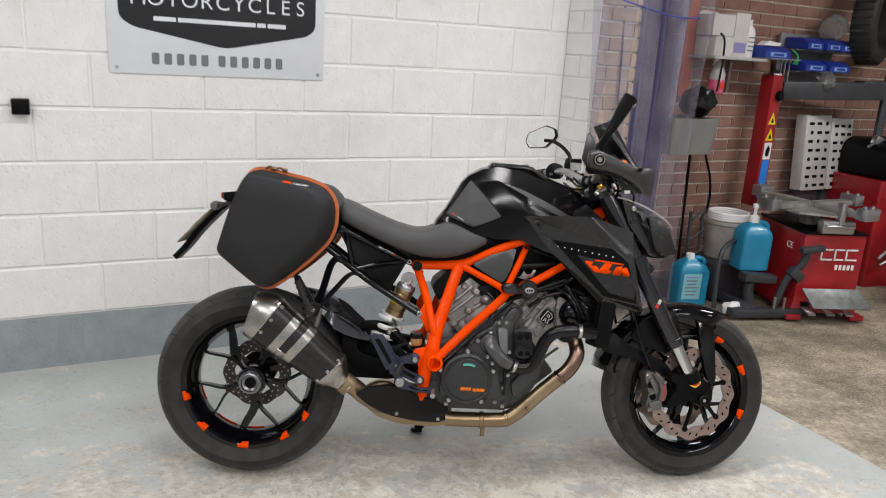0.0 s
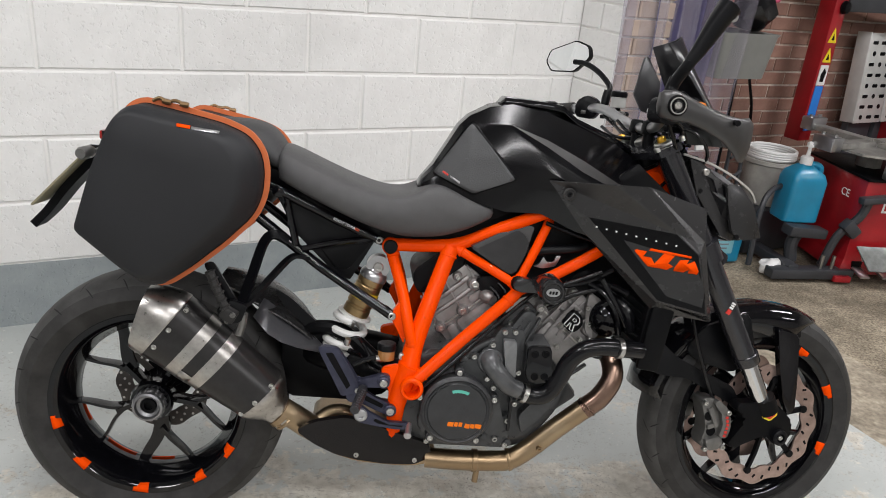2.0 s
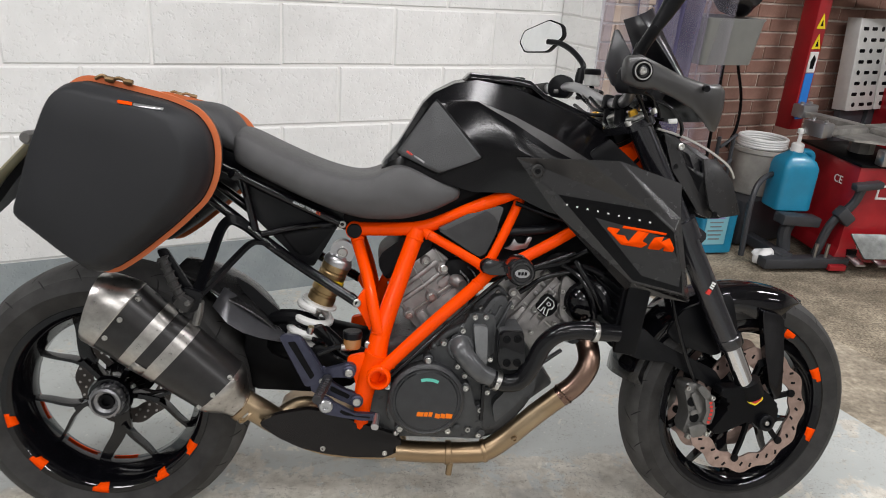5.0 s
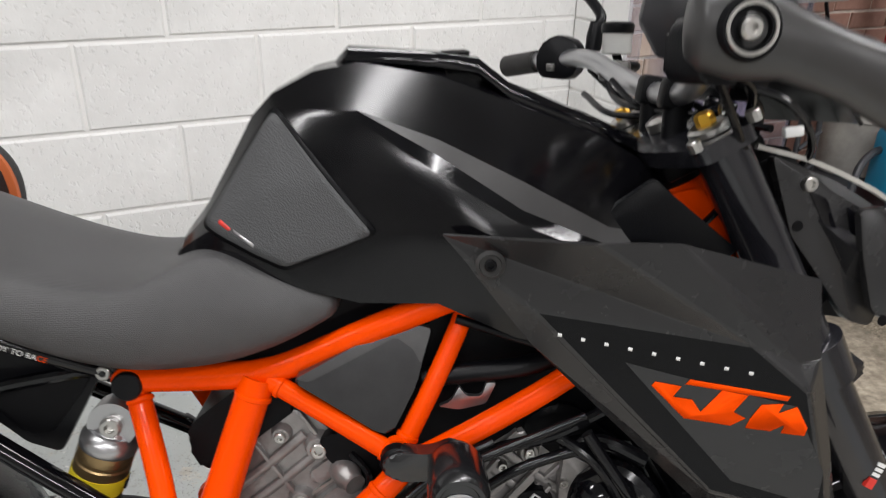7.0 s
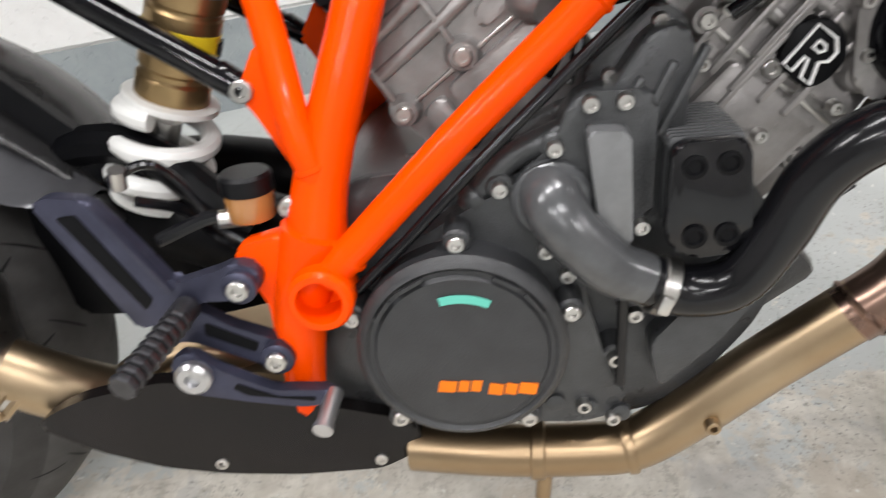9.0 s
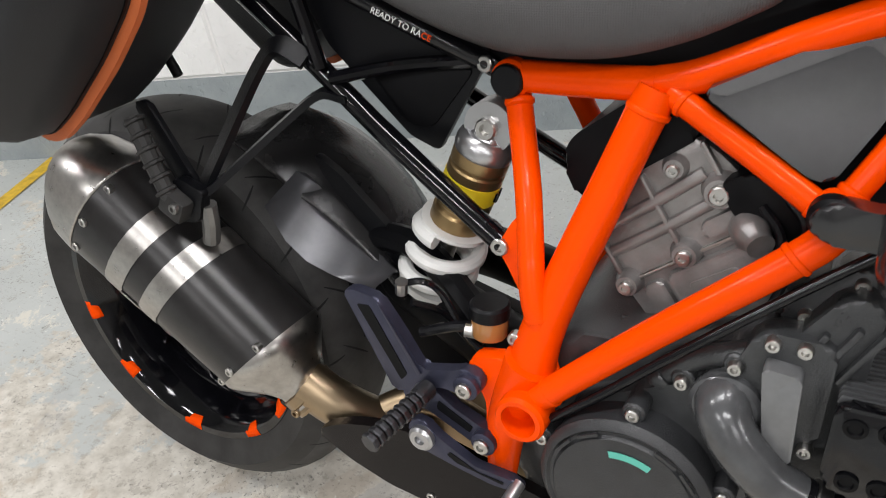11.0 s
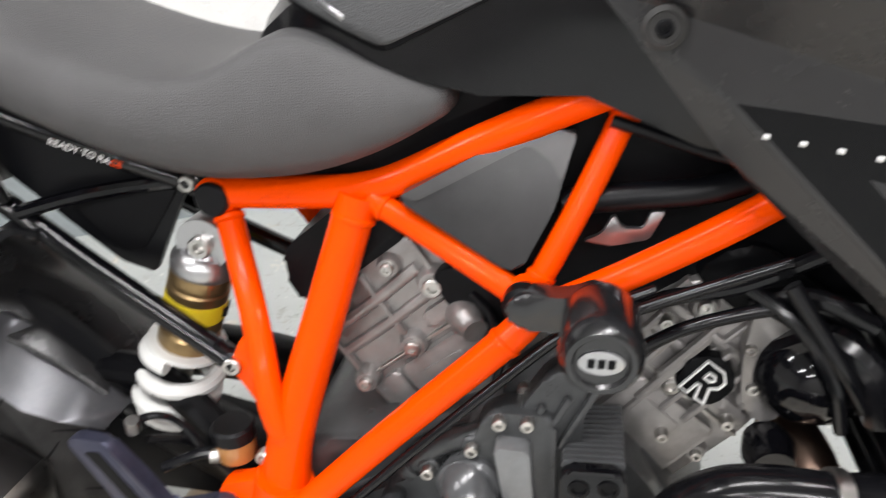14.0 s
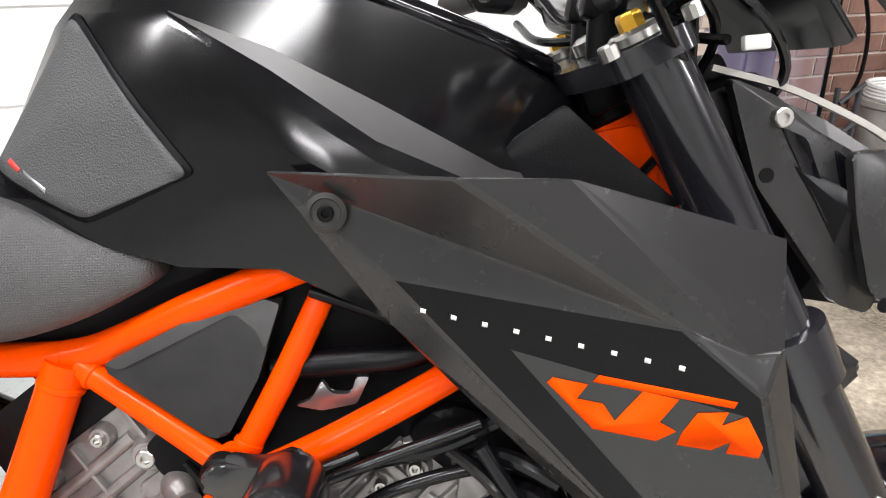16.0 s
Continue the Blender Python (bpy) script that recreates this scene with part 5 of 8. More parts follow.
P("cam_chain_cover", bm, M_ENGINE, "", engine)
bolts("engine_bolt", [(.815, -.113, .562), (.850, -.113, .600), (.862, -.113, .565)], SIDE, .006, .007, engine)
for k in range(4):
    bm = B()
    lathe(bm, [(.0085, 0), (.0085, .006), (.005, .007)], (.745 + .028 * k, -.148, .295 - .006 * k), SIDE, 12)
    P("sump_plug", bm, M_ENGINE, "", engine)
bm = B()
prism(bm, rounded([(.86, .30), (.905, .345), (.945, .405), (.955, .43), (.935, .44), (.895, .40), (.85, .345)], .008), -.150, -.122, .005)
P("sump_rib", bm, M_ENGINE, "", engine)
bm = B()
tube(bm, [(.826, -.155, .31), (.826, -.155, .40)], .0045, 8)
P("level_tube", bm, M_HOSE, "", engine)
# crash bobbin
bm = B()
lathe(bm, [(.019, .0), (.025, .004), (.0290, .016), (.0300, .06), (.0285, .070), (.024, .076), (.020, .076), (.018, .073)], (.877, -.158, .673), SIDE, 40)
prism(bm, rounded([(.800, .668), (.815, .684), (.850, .680), (.88, .692), (.89, .655), (.85, .650), (.812, .650)], .010), -.160, -.140, .004)
bob = P("crash_bobbin", bm, M_BOBBIN, "black crash bobbin with oval badge")
bm = B()
lathe(bm, [(.0165, 0), (.0165, .012), (.0125, .017), (.004, .018)], (.817, -.140, .667), SIDE, 24)
P("bobbin_cap", bm, M_MATTE, "", bob)
bm = B()
lathe(bm, [(.0155, 0), (.0155, .0012), (.015, .0015)], (.877, -.2315, .673), SIDE, 32)
for v in bm.verts:
    v.co.z = .673 + (v.co.z - .673) * .60
P("badge", bm, M_SILVER, "", bob)
bm = B()
for k in range(3):
    prism(bm, rounded([(.8675 + .0068 * k, .6695), (.8725 + .0068 * k, .6695), (.8730 + .0068 * k, .6765), (.868 + .0068 * k, .6765)], .001), -.2338, -.2328)
PS("badge_mark", "badge_mark", bm, M_MATTE, "", bob)


# -- tank, seat, side panels --
TANK = (
    (.580, [(0, .866), (-.018, .866), (-.030, .864), (-.040, .860), (-.044, .854), (-.040, .850)]),
    (.587, [(0, .880), (-.020, .879), (-.034, .875), (-.046, .866), (-.050, .856), (-.044, .848)]),
    (.613, [(0, .914), (-.026, .912), (-.040, .900), (-.056, .884), (-.064, .866), (-.062, .850)]),
    (.640, [(0, .962), (-.030, .959), (-.042, .942), (-.066, .900), (-.074, .872), (-.072, .852)]),
    (.666, [(0, 1.010), (-.032, 1.006), (-.044, .984), (-.074, .920), (-.082, .872), (-.080, .848)]),
    (.688, [(0, 1.033), (-.036, 1.029), (-.049, 1.014), (-.080, .935), (-.088, .875), (-.086, .842)]),
    (.732, [(0, 1.058), (-.044, 1.052), (-.066, 1.016), (-.090, .945), (-.096, .880), (-.095, .832)]),
    (.780, [(0, 1.070), (-.056, 1.062), (-.086, 1.016), (-.102, .945), (-.106, .888), (-.101, .822)]),
    (.860, [(0, 1.064), (-.066, 1.050), (-.111, .975), (-.122, .925), (-.120, .872), (-.110, .824)]),
    (.940, [(0, 1.040), (-.070, 1.022), (-.137, .927), (-.147, .888), (-.134, .846), (-.120, .790)]),
    (1.03, [(0, 1.006), (-.066, .989), (-.122, .888), (-.134, .856), (-.124, .815), (-.104, .765)]),
    (1.085, [(0, .980), (-.054, .956), (-.090, .880), (-.108, .842), (-.104, .800), (-.090, .765)]),
    (1.097, [(0, .968), (-.048, .944), (-.084, .876), (-.10, .838), (-.10, .802), (-.09, .77)]))
BAND_TOP = {.860: .80, .940: .73, 1.03: .83, 1.085: .85, 1.097: .85}
TANK_HALVES = []
for x, h in TANK:
    # two more lines: the satin band's upper edge, and the lower edge of the gloss ridge
    k, q = BAND_TOP.get(x, .985), .13 if x < .8 else .36
    lerp2 = lambda a, b, w: (a[0] + (b[0] - a[0]) * w, a[1] + (b[1] - a[1]) * w)
    TANK_HALVES.append([h[0], h[1], lerp2(h[1], h[2], k), h[2], lerp2(h[2], h[3], q)] + h[3:])
tank = half_loft("fuel_tank", [x for x, _ in TANK], TANK_HALVES, M_TANK, 0, "black lacquered sharply sculpted fuel tank")
tank.data.materials.append(M_BAND)
tank.data.materials.append(M_GLOSS)
N_RING = 2 * len(TANK_HALVES[0]) - 1
for k, p in enumerate(tank.data.polygons):
    i, j = divmod(k, N_RING)
    p.use_smooth = True
    if 7 <= i < len(TANK) - 1:
        p.material_index = {2: 1, N_RING - 3: 1, 3: 2, N_RING - 4: 2}.get(j, 0)
tank.data.set_sharp_from_angle(angle=radians(17))
for e in tank.data.edges:
    (i0, j0), (i1, j1) = (divmod(v, N_RING) for v in e.vertices)
    if j0 == j1 and j0 in (2, 3, 4, N_RING - 2, N_RING - 3, N_RING - 4) and min(i0, i1) >= 7:
        e.use_edge_sharp = True
    elif j0 != j1 and i0 == i1:
        e.use_edge_sharp = False
tank_tree = surface_of(tank)
for side in (-1, 1):
    laid_on("grip_border", tank_tree, rounded([(.694, 1.019), (.801, .898), (.704, .853), (.609, .892)], .009), M_MATTE, tank, .0004, .0010, 4, "", side)
    laid_on("tank_grip", tank_tree, rounded([(.693, 1.013), (.795, .897), (.704, .858), (.614, .894)], .008), M_PAD, tank, .0014, .0020, 4, "rough dark grey grip pad", side)
    bm = B()
    ys = (lambda x, z: side * (-.012 + .108 - .10 * max(0, z - .90)), lambda x, z: side * (-.003 + .108 - .10 * max(0, z - .90)))
    prism(bm, rounded([(1.018, .900), (1.040, .926), (1.078, .952), (1.098, .934), (1.168, .879), (1.150, .862), (1.05, .868)], .004), ys[0], ys[1], .002)
    P("tank_cheek", bm, M_PLASTIC, "", tank)
laid_on("pad_mark", tank_tree, rounded([(.634, .897), (.645, .891), (.648, .894), (.637, .9005)], .001), M_REDP, tank, .0037, .0004, 1)
laid_on("pad_mark", tank_tree, [(.650, .8885), (.672, .8765), (.673, .8805), (.651, .8930)], M_SILVER, tank, .0037, .0004, 1)
# filler recess on the tank's spine
bm = B()
rows = []
for x, z0, w in ((.755, 1.064, .034), (.768, 1.078, .044), (.86, 1.073, .058), (.902, 1.068, .054), (.935, 1.042, .060), (1.02, 1.010, .056), (1.075, .986, .045)):
    rows.append([(x, -w, z0 - .014), (x, -w * .82, z0 - .001), (x, -w * .45, z0 + .001), (x, 0, z0), (x, w * .45, z0 + .001), (x, w * .82, z0 - .001), (x, w, z0 - .014)])
loft(bm, rows, cap=False, closed=False)
spine = P("tank_spine", bm, M_GLOSS, "gloss black tank spine cover", tank, smooth=30)
solid(spine, .006)
bm = B()
lathe(bm, [(.040, -.002), (.042, .003), (.036, .006), (.01, .007)], (.855, 0, 1.066), (-.1, 0, 1), 32)
P("filler_cap", bm, M_MATTE, "", tank)

half_loft("rider_seat", (.262, .275, .34, .44, .52, .565, .605, .640, .70, .748, .758), (
    [(0, .925), (-.06, .922), (-.095, .91), (-.105, .89), (-.10, .868)],
    [(0, .940), (-.06, .936), (-.100, .920), (-.115, .890), (-.110, .860)],
    [(0, .908), (-.075, .906), (-.116, .888), (-.130, .856), (-.122, .828)],
    [(0, .864), (-.082, .864), (-.122, .848), (-.138, .816), (-.126, .784)],
    [(0, .842), (-.082, .843), (-.122, .832), (-.138, .796), (-.122, .757)],
    [(0, .846), (-.075, .848), (-.112, .842), (-.131, .800), (-.116, .752)],
    [(0, .868), (-.060, .872), (-.098, .868), (-.122, .812), (-.108, .752)],
    [(0, .872), (-.058, .874), (-.092, .868), (-.115, .816), (-.104, .755)],
    [(0, .838), (-.060, .840), (-.092, .840), (-.106, .812), (-.099, .774)],
    [(0, .824), (-.06, .826), (-.090, .828), (-.097, .819), (-.092, .802)],
    [(0, .818), (-.06, .820), (-.086, .822), (-.092, .816), (-.088, .806)],
), M_SEAT, 2, "dark grey textured vinyl rider's seat", creases=((4, .9), (2, .45)))
pil = half_loft("pillion_seat", (-.07, -.055, .02, .12, .20, .245, .275, .282), (
    [(0, .975), (-.06, .972), (-.085, .965), (-.085, .945)],
    [(0, .990), (-.07, .986), (-.095, .970), (-.095, .942)],
    [(0, 1.000), (-.085, .996), (-.110, .975), (-.110, .930)],
    [(0, .996), (-.090, .994), (-.118, .970), (-.116, .915)],
    [(0, .998), (-.085, .996), (-.112, .968), (-.110, .905)],
    [(0, .985), (-.078, .982), (-.102, .950), (-.104, .890)],
    [(0, .945), (-.070, .942), (-.095, .915), (-.098, .880)],
    [(0, .925), (-.065, .92), (-.085, .90), (-.085, .88)],
), mat("pillion_vinyl", (0.036, 0.036, 0.038), 0.55, noise_scale=12, noise_amt=0.12, bump=0.3, bump_scale=900), 2, "dark grey pillion seat pad")
pil.location.z = -.014
bm = B()
prism(bm, rounded([(.46, .738), (.60, .722), (.72, .758), (.80, .80), (.86, .835), (.74, .84), (.60, .80), (.47, .80)], .012), -.060, .060, .008)
P("battery_box", bm, M_MATTE, "black plastic tray under the seat")
# tail and undertray
bm = B()
loft(bm, [[(x, y * w, z) for y, z in ((-1, zt), (1, zt), (.8, zb), (-.8, zb))] for x, w, zt, zb in ((.50, .075, .765, .735), (.36, .085, .85, .80), (.25, .09, .885, .82), (.10, .085, .925, .865), (-.05, .075, .945, .90), (-.12, .05, .935, .91))])
tail = P("tail_unit", bm, M_PLASTIC, "black plastic tail and undertray", smooth=25)
bm = B()
box(bm, (-.125, 0, .925), (.012, .07, .02), (0, 0, 0), .004)
P("tail_light", bm, mat("tail_lens", (0.35, 0.015, 0.012), 0.15, coat=.6), "", tail)
bm = B()
sweep(bm, curve_path([(-.06, 0, .915), (-.13, 0, .895), (-.21, 0, .815), (-.262, 0, .748), (-.296, 0, .712)], 5), lambda t: [(-.008, -.05 + .02 * t), (.010, -.05 + .02 * t), (.010, .05 - .02 * t), (-.008, .05 - .02 * t)])
box(bm, (-.15, -.055, .895), (.03, .02, .018), (0, 0, 0), .005)
P("plate_bracket", bm, M_MATTE, "black number plate bracket", tail).location.x = .018
bm = B()
box(bm, (-.219, 0, .835), (.178, .200, .005), (0, -47, 0), .002)
pl = P("number_plate", bm, mat("plate_yellow", (0.24, 0.215, 0.13), 0.4, noise_scale=8, noise_amt=.15), "yellow rear number plate with plain bars", tail)
pl.location.x = .028
bm = B()
for yy in (-.07, -.045, -.015, .01, .04, .065):
    box(bm, (-.2195 - .003, yy, .8375 + .002), (.06, .016, .0012), (0, -47, 0))
PS("plate_bar", "plate_bar", bm, M_MATTE, "", pl)
bm = B()
for s in (-1, 1):
    tube(bm, [(-.10, s * .05, .90), (-.12, s * .12, .895)], .006)
    lathe(bm, [(.010, -.03), (.014, -.02), (.014, .02), (.010, .03)], (-.125, s * .13, .895), (0, 1, 0), 12)
PS("indicator", "indicator_stem", bm, M_CALIPER, "", tail, 2)


def side_panel(s):
    """Faceted radiator shroud; s = -1 right, 1 left."""
    v = {"A": (.873, .142, .901), "B": (.998, .205, .913), "C": (1.066, .205, .913), "D": (1.218, .172, .868), "E": (1.213, .195, .795),
         "N": (1.146, .203, .816), "R": (1.189, .213, .796), "Q": (1.199, .214, .772), "F": (1.236, .198, .700), "G": (1.268, .172, .610),
         "H": (1.130, .166, .628), "I": (.950, .150, .800), "J": (.891, .145, .873), "K": (.950, .160, .836), "L": (1.128, .192, .656), "M": (1.236, .212, .636)}
    for k, (a, b, c) in {"R": "BCN", "E": "CDR", "Q": "KNM", "L": "KNM"}.items():
        # bring the fourth corner of each panel into the plane of the other three
        pa, pb, pc = (Vector(v[q]) for q in (a, b, c))
        n = (pb - pa).cross(pc - pa)
        x, _, z = v[k]
        v[k] = (x, pa.y - (n.x * (x - pa.x) + n.z * (z - pa.z)) / n.y, z)
    bm = B()
    p = {k: bm.verts.new((x, s * y, z)) for k, (x, y, z) in v.items()}
    # a field for the maker's mark inside the lower panel, in its plane
    pa, pb, pc = (Vector(v[q]) for q in "KNM")
    n = (pb - pa).cross(pc - pa)
    for k, (x, z) in {"a": (1.037, .789), "b": (1.192, .757), "c": (1.225, .690), "d": (1.225, .652), "e": (1.146, .670)}.items():
        p[k] = bm.verts.new((x, s * (pa.y - (n.x * (x - pa.x) + n.z * (z - pa.z)) / n.y), z))
    for f in ("ABN", "ANK", "BCRN", "CDER", "NRQ", "REQ", "abcde", "KNba", "NQb", "QMdcb", "MLed", "LKae", "AKJ", "JKI", "IKLH", "LMGH", "EFQ", "QFGM"):
        face = bm.faces.new([p[c] for c in f])
        face.material_index = 1 if f in ("KNba", "NQb", "QMdcb", "MLed", "LKae") else 0
    bmesh.ops.recalc_face_normals(bm, faces=bm.faces)
    es = [e for e in bm.edges if len(e.link_faces) == 2 and e.calc_face_angle() > .02]
    bevelled(bm, es, .0022, 2)
    ob = P("shroud", bm, M_SATIN, "faceted satin dark grey radiator shroud", smooth=0)
    ob.data.materials.append(M_DECAL)
    return solid(ob, .004, 1)


shroud = side_panel(-1)
side_panel(1)
sh_tree = surface_of(shroud)
for k in range(9):
    # plain bars where small lettering stands
    x, z = .9747 + .02158 * k, .8122 - .00305 * k
    laid_on("letter_bar", sh_tree, [(x - .0020, z - .0014), (x + .0020, z - .0021), (x + .0023, z + .0014), (x - .0017, z + .0021)], M_WHITE, shroud, .0004, .0003, 0)
for pts in ([(1.0618, .767), (1.0653, .7713), (1.0892, .7687), (1.0825, .757), (1.0999, .7553), (1.1085, .7431), (1.1248, .7679), (1.1483, .7647), (1.1375, .7461), (1.1489, .7405), (1.1366, .7312), (1.0945, .7347)],
            [(1.0959, .7767), (1.1841, .7674), (1.1823, .7624), (1.0919, .7711)],
            [(1.1524, .7403), (1.1605, .7563), (1.1796, .7593), (1.176, .7486), (1.1911, .7574), (1.2031, .7359), (1.2016, .7274), (1.1811, .7282), (1.1831, .7371), (1.1718, .7292), (1.1496, .7302)]):
    laid_on("maker_mark", sh_tree, pts, M_ORANGE_PRINT, shroud, .0004, .0003, 0, "orange maker's mark as plain shapes")
bm = B()
lathe(bm, [(.0135, -.001), (.0145, .001), (.011, .0035), (.010, .0015)], (.907, -.1605, .880), SIDE, 24)
P("panel_grommet", bm, M_RUBBER, "", shroud)
bm = B()
bolt(bm, (.907, -.1615, .880), SIDE, .006, .004)
P("panel_bolt", bm, M_MATTE, "", shroud)

# triangular infill below the tank, inner plastics, radiator
bm = B()
prism(bm, rounded([(.706, .735), (.822, .796), (.853, .787), (.838, .730), (.812, .680), (.796, .682)], .008), lambda x, z: -.086 - .28 * (.79 - z), lambda x, z: -.066 - .28 * (.79 - z), .006)
tri_cover = P("triangle_cover", bm, mat("satin_grey_cover", (0.020, 0.0195, 0.020), 0.22, spec=0.32, noise_scale=30, noise_amt=.1, rough_var=.05), "dark grey triangular frame cover", smooth=4)
# bevelled edge of the cover; its lighter grey paints in the gloss reflection
bm = B()
prism(bm, rounded([(.710, .738), (.822, .797), (.854, .788), (.843, .752), (.834, .768), (.816, .780), (.724, .734)], .003), lambda x, z: -.088 - .28 * (.79 - z), lambda x, z: -.070 - .28 * (.79 - z), .004)
P("cover_edge", bm, mat("edge_sheen_grey", (0.034, 0.033, 0.033), 0.24, 0.1, noise_scale=30, noise_amt=.1), "bevelled edge with sheen painted as lighter grey", tri_cover, smooth=4)
bm = B()
prism(bm, rounded([(.69, .70), (.72, .82), (.86, .84), (1.02, .80), (1.13, .72), (1.12, .63), (.98, .65), (.82, .60), (.74, .62)], .02), -.058, .058, .01)
P("airbox", bm, M_MATTE, "black airbox and throttle bodies")
bm = B()
tube(bm, [(.845, -.080, .728), (.90, -.084, .736), (.95, -.086, .742), (.985, -.08, .75)], .0115, 12)
for k in range(7):
    lathe(bm, [(.0085, -.002), (.0115, 0), (.0085, .002)], (.836 - .006 * k, -.080, .726 - .002 * k), (1, 0, .2), 10)
tube(bm, [(.88, -.09, .80), (.96, -.095, .775), (1.0, -.09, .765)], .005)
PS("wiring_connector", "wiring_clip", bm, M_PLASTIC, "", None, 2)
bm = B()
prism(bm, rounded([(.862, .694), (.876, .700), (.885, .718), (.893, .706), (.91, .706), (.915, .722), (.926, .722), (.915, .697), (.885, .690)], .003), -.082, -.076, .001)
P("lever_plate", bm, M_SILVER, "", None)
bm = B()
tube(bm, [(.86, -.128, .635), (.93, -.125, .665), (1.02, -.11, .695)], .005)
tube(bm, [(.618, -.170, .418), (.66, -.168, .458), (.72, -.160, .518), (.80, -.142, .590), (.87, -.128, .648), (.92, -.115, .668)], .0048)
tube(bm, [(.90, -.11, .60), (.96, -.115, .64), (1.05, -.10, .65), (1.10, -.09, .60)], .006)
tube(bm, [(1.02, -.12, .68), (1.06, -.13, .62), (1.09, -.12, .57)], .007)
PS("cable", "cable", bm, M_HOSE, "black cable", None)
bm = B()
lathe(bm, [(.018, -.046), (.038, -.034), (.049, -.012), (.050, .006), (.044, .026), (.030, .040), (.012, .047)], (1.058, -.075, .578), (.35, -.85, .35), 32)
lathe(bm, [(.020, -.02), (.024, .0), (.018, .022)], (1.03, -.105, .505), SIDE, 20)
P("horn", bm, M_GLOSS, "glossy black horn")
bm = B()
m = Matrix.Translation((1.137, 0, .600)) @ Matrix.Rotation(radians(7), 4, "Y")
box(bm, (0, 0, 0), (.040, .33, .22), (0, 0, 0), .008)
for s in (-1, 1):
    box(bm, (.012, s * .172, 0), (.055, .018, .235), (0, 0, 0), .008)
for k in range(12):
    box(bm, (-.022, 0, -.10 + .018 * k), (.006, .31, .003))
bmesh.ops.transform(bm, matrix=m, verts=bm.verts)
PS("radiator", "radiator_fin", bm, M_MATTE, "black radiator", keep=3)

# -- panniers --
ZIP = [(-.080, .760), (-.058, .742), (.012, .684), (.050, .660), (.074, .662), (.115, .690), (.185, .750), (.240, .806), (.258, .850), (.260, .900), (.252, .935), (.228, .966), (.181, .985), (.101, 1.001), (.030, 1.014), (.006, 1.002), (-.010, .975), (-.042, .892)]


def pannier(s, label):
    zc = (.085, .84)
    ol = rounded(ZIP, .02, 3)

    def ring(y, k, dx=0, dz=0):
        return [(zc[0] + (x - zc[0]) * k + dx, s * y, zc[1] + (z - zc[1]) * k + dz) for x, z in ol]
    bm = B()
    loft(bm, [ring(.130, .88), ring(.137, .94), ring(.150, .975), ring(.232, 1.0), ring(.243, 1.0), ring(.253, 1.0), ring(.290, .995, -.002, 0), ring(.306, .975, -.006, .002), ring(.326, .915, -.013, .004), ring(.334, .885, -.016, .005), ring(.3375, .84, -.018, .006), ring(.340, .5, -.02, .006)])
    ob = P("pannier", bm, M_CASE, label, smooth=40)
    bm = B()
    pts = [(x, s * .245, z) for x, z in ol]
    sweep(bm, pts, [(-.0035, -.011), (.0045, -.011), (.0045, .011), (-.0035, .011)], closed=True)
    P("zip_piping", bm, M_PIPING, "orange zip piping", ob)
    for y0, w, lift in ((.245, .0008, .0052), (.2575, .0012, .0046)):
        bm = B()
        sweep(bm, [(x, s * y0, z) for x, z in ol], [(.002, -w), (lift, -w), (lift, w), (.002, w)], closed=True)
        P("zip_seam", bm, M_MATTE, "", ob)
    bm = B()
    for x0, x1, z in ((.045, .072, 1.018), (.070, .105, 1.015)):
        tube(bm, [(x0, s * .249, z), ((x0 + x1) / 2, s * .251, z + .006), (x1, s * .253, z)], .0035, 8)
        lathe(bm, [(.005, -.008), (.006, 0), (.005, .008)], (x1, s * .253, z), (1, 0, -.1), 8)
    PS("zip_pull", "zip_pull", bm, mat("brass_pull", (0.22, 0.14, 0.07), 0.4, 0.8), "", ob)
    tree = surface_of(ob)
    laid_on("brand_tab", tree, [(.110, .9835), (.134, .9805), (.135, .9755), (.111, .9785)], M_ORANGE_PRINT, ob, .0006, .0008, 2, "", s)
    laid_on("brand_strip", tree, [(.136, .9795), (.184, .9735), (.184, .9690), (.137, .9750)], M_SILVER, ob, .0006, .0008, 2, "", s)
    return ob


pannier(-1, "black soft-shell pannier with orange zip piping")
far_case = pannier(1, "black soft-shell pannier with orange zip piping")
far_case.location.z = -.030
bm = B()
for s in (-1, 1):
    box(bm, (.14, s * .118, .90), (.05, .05, .012), (0, 0, 0), .003)
    box(bm, (.10, s * .118, .80), (.03, .05, .03), (0, 0, 0), .004)
    tube(bm, [(.12, s * .10, .86), (.11, s * .125, .76), (.14, s * .13, .70)], .006)
PS("pannier_mount", "pannier_mount", bm, M_PLASTIC, "")

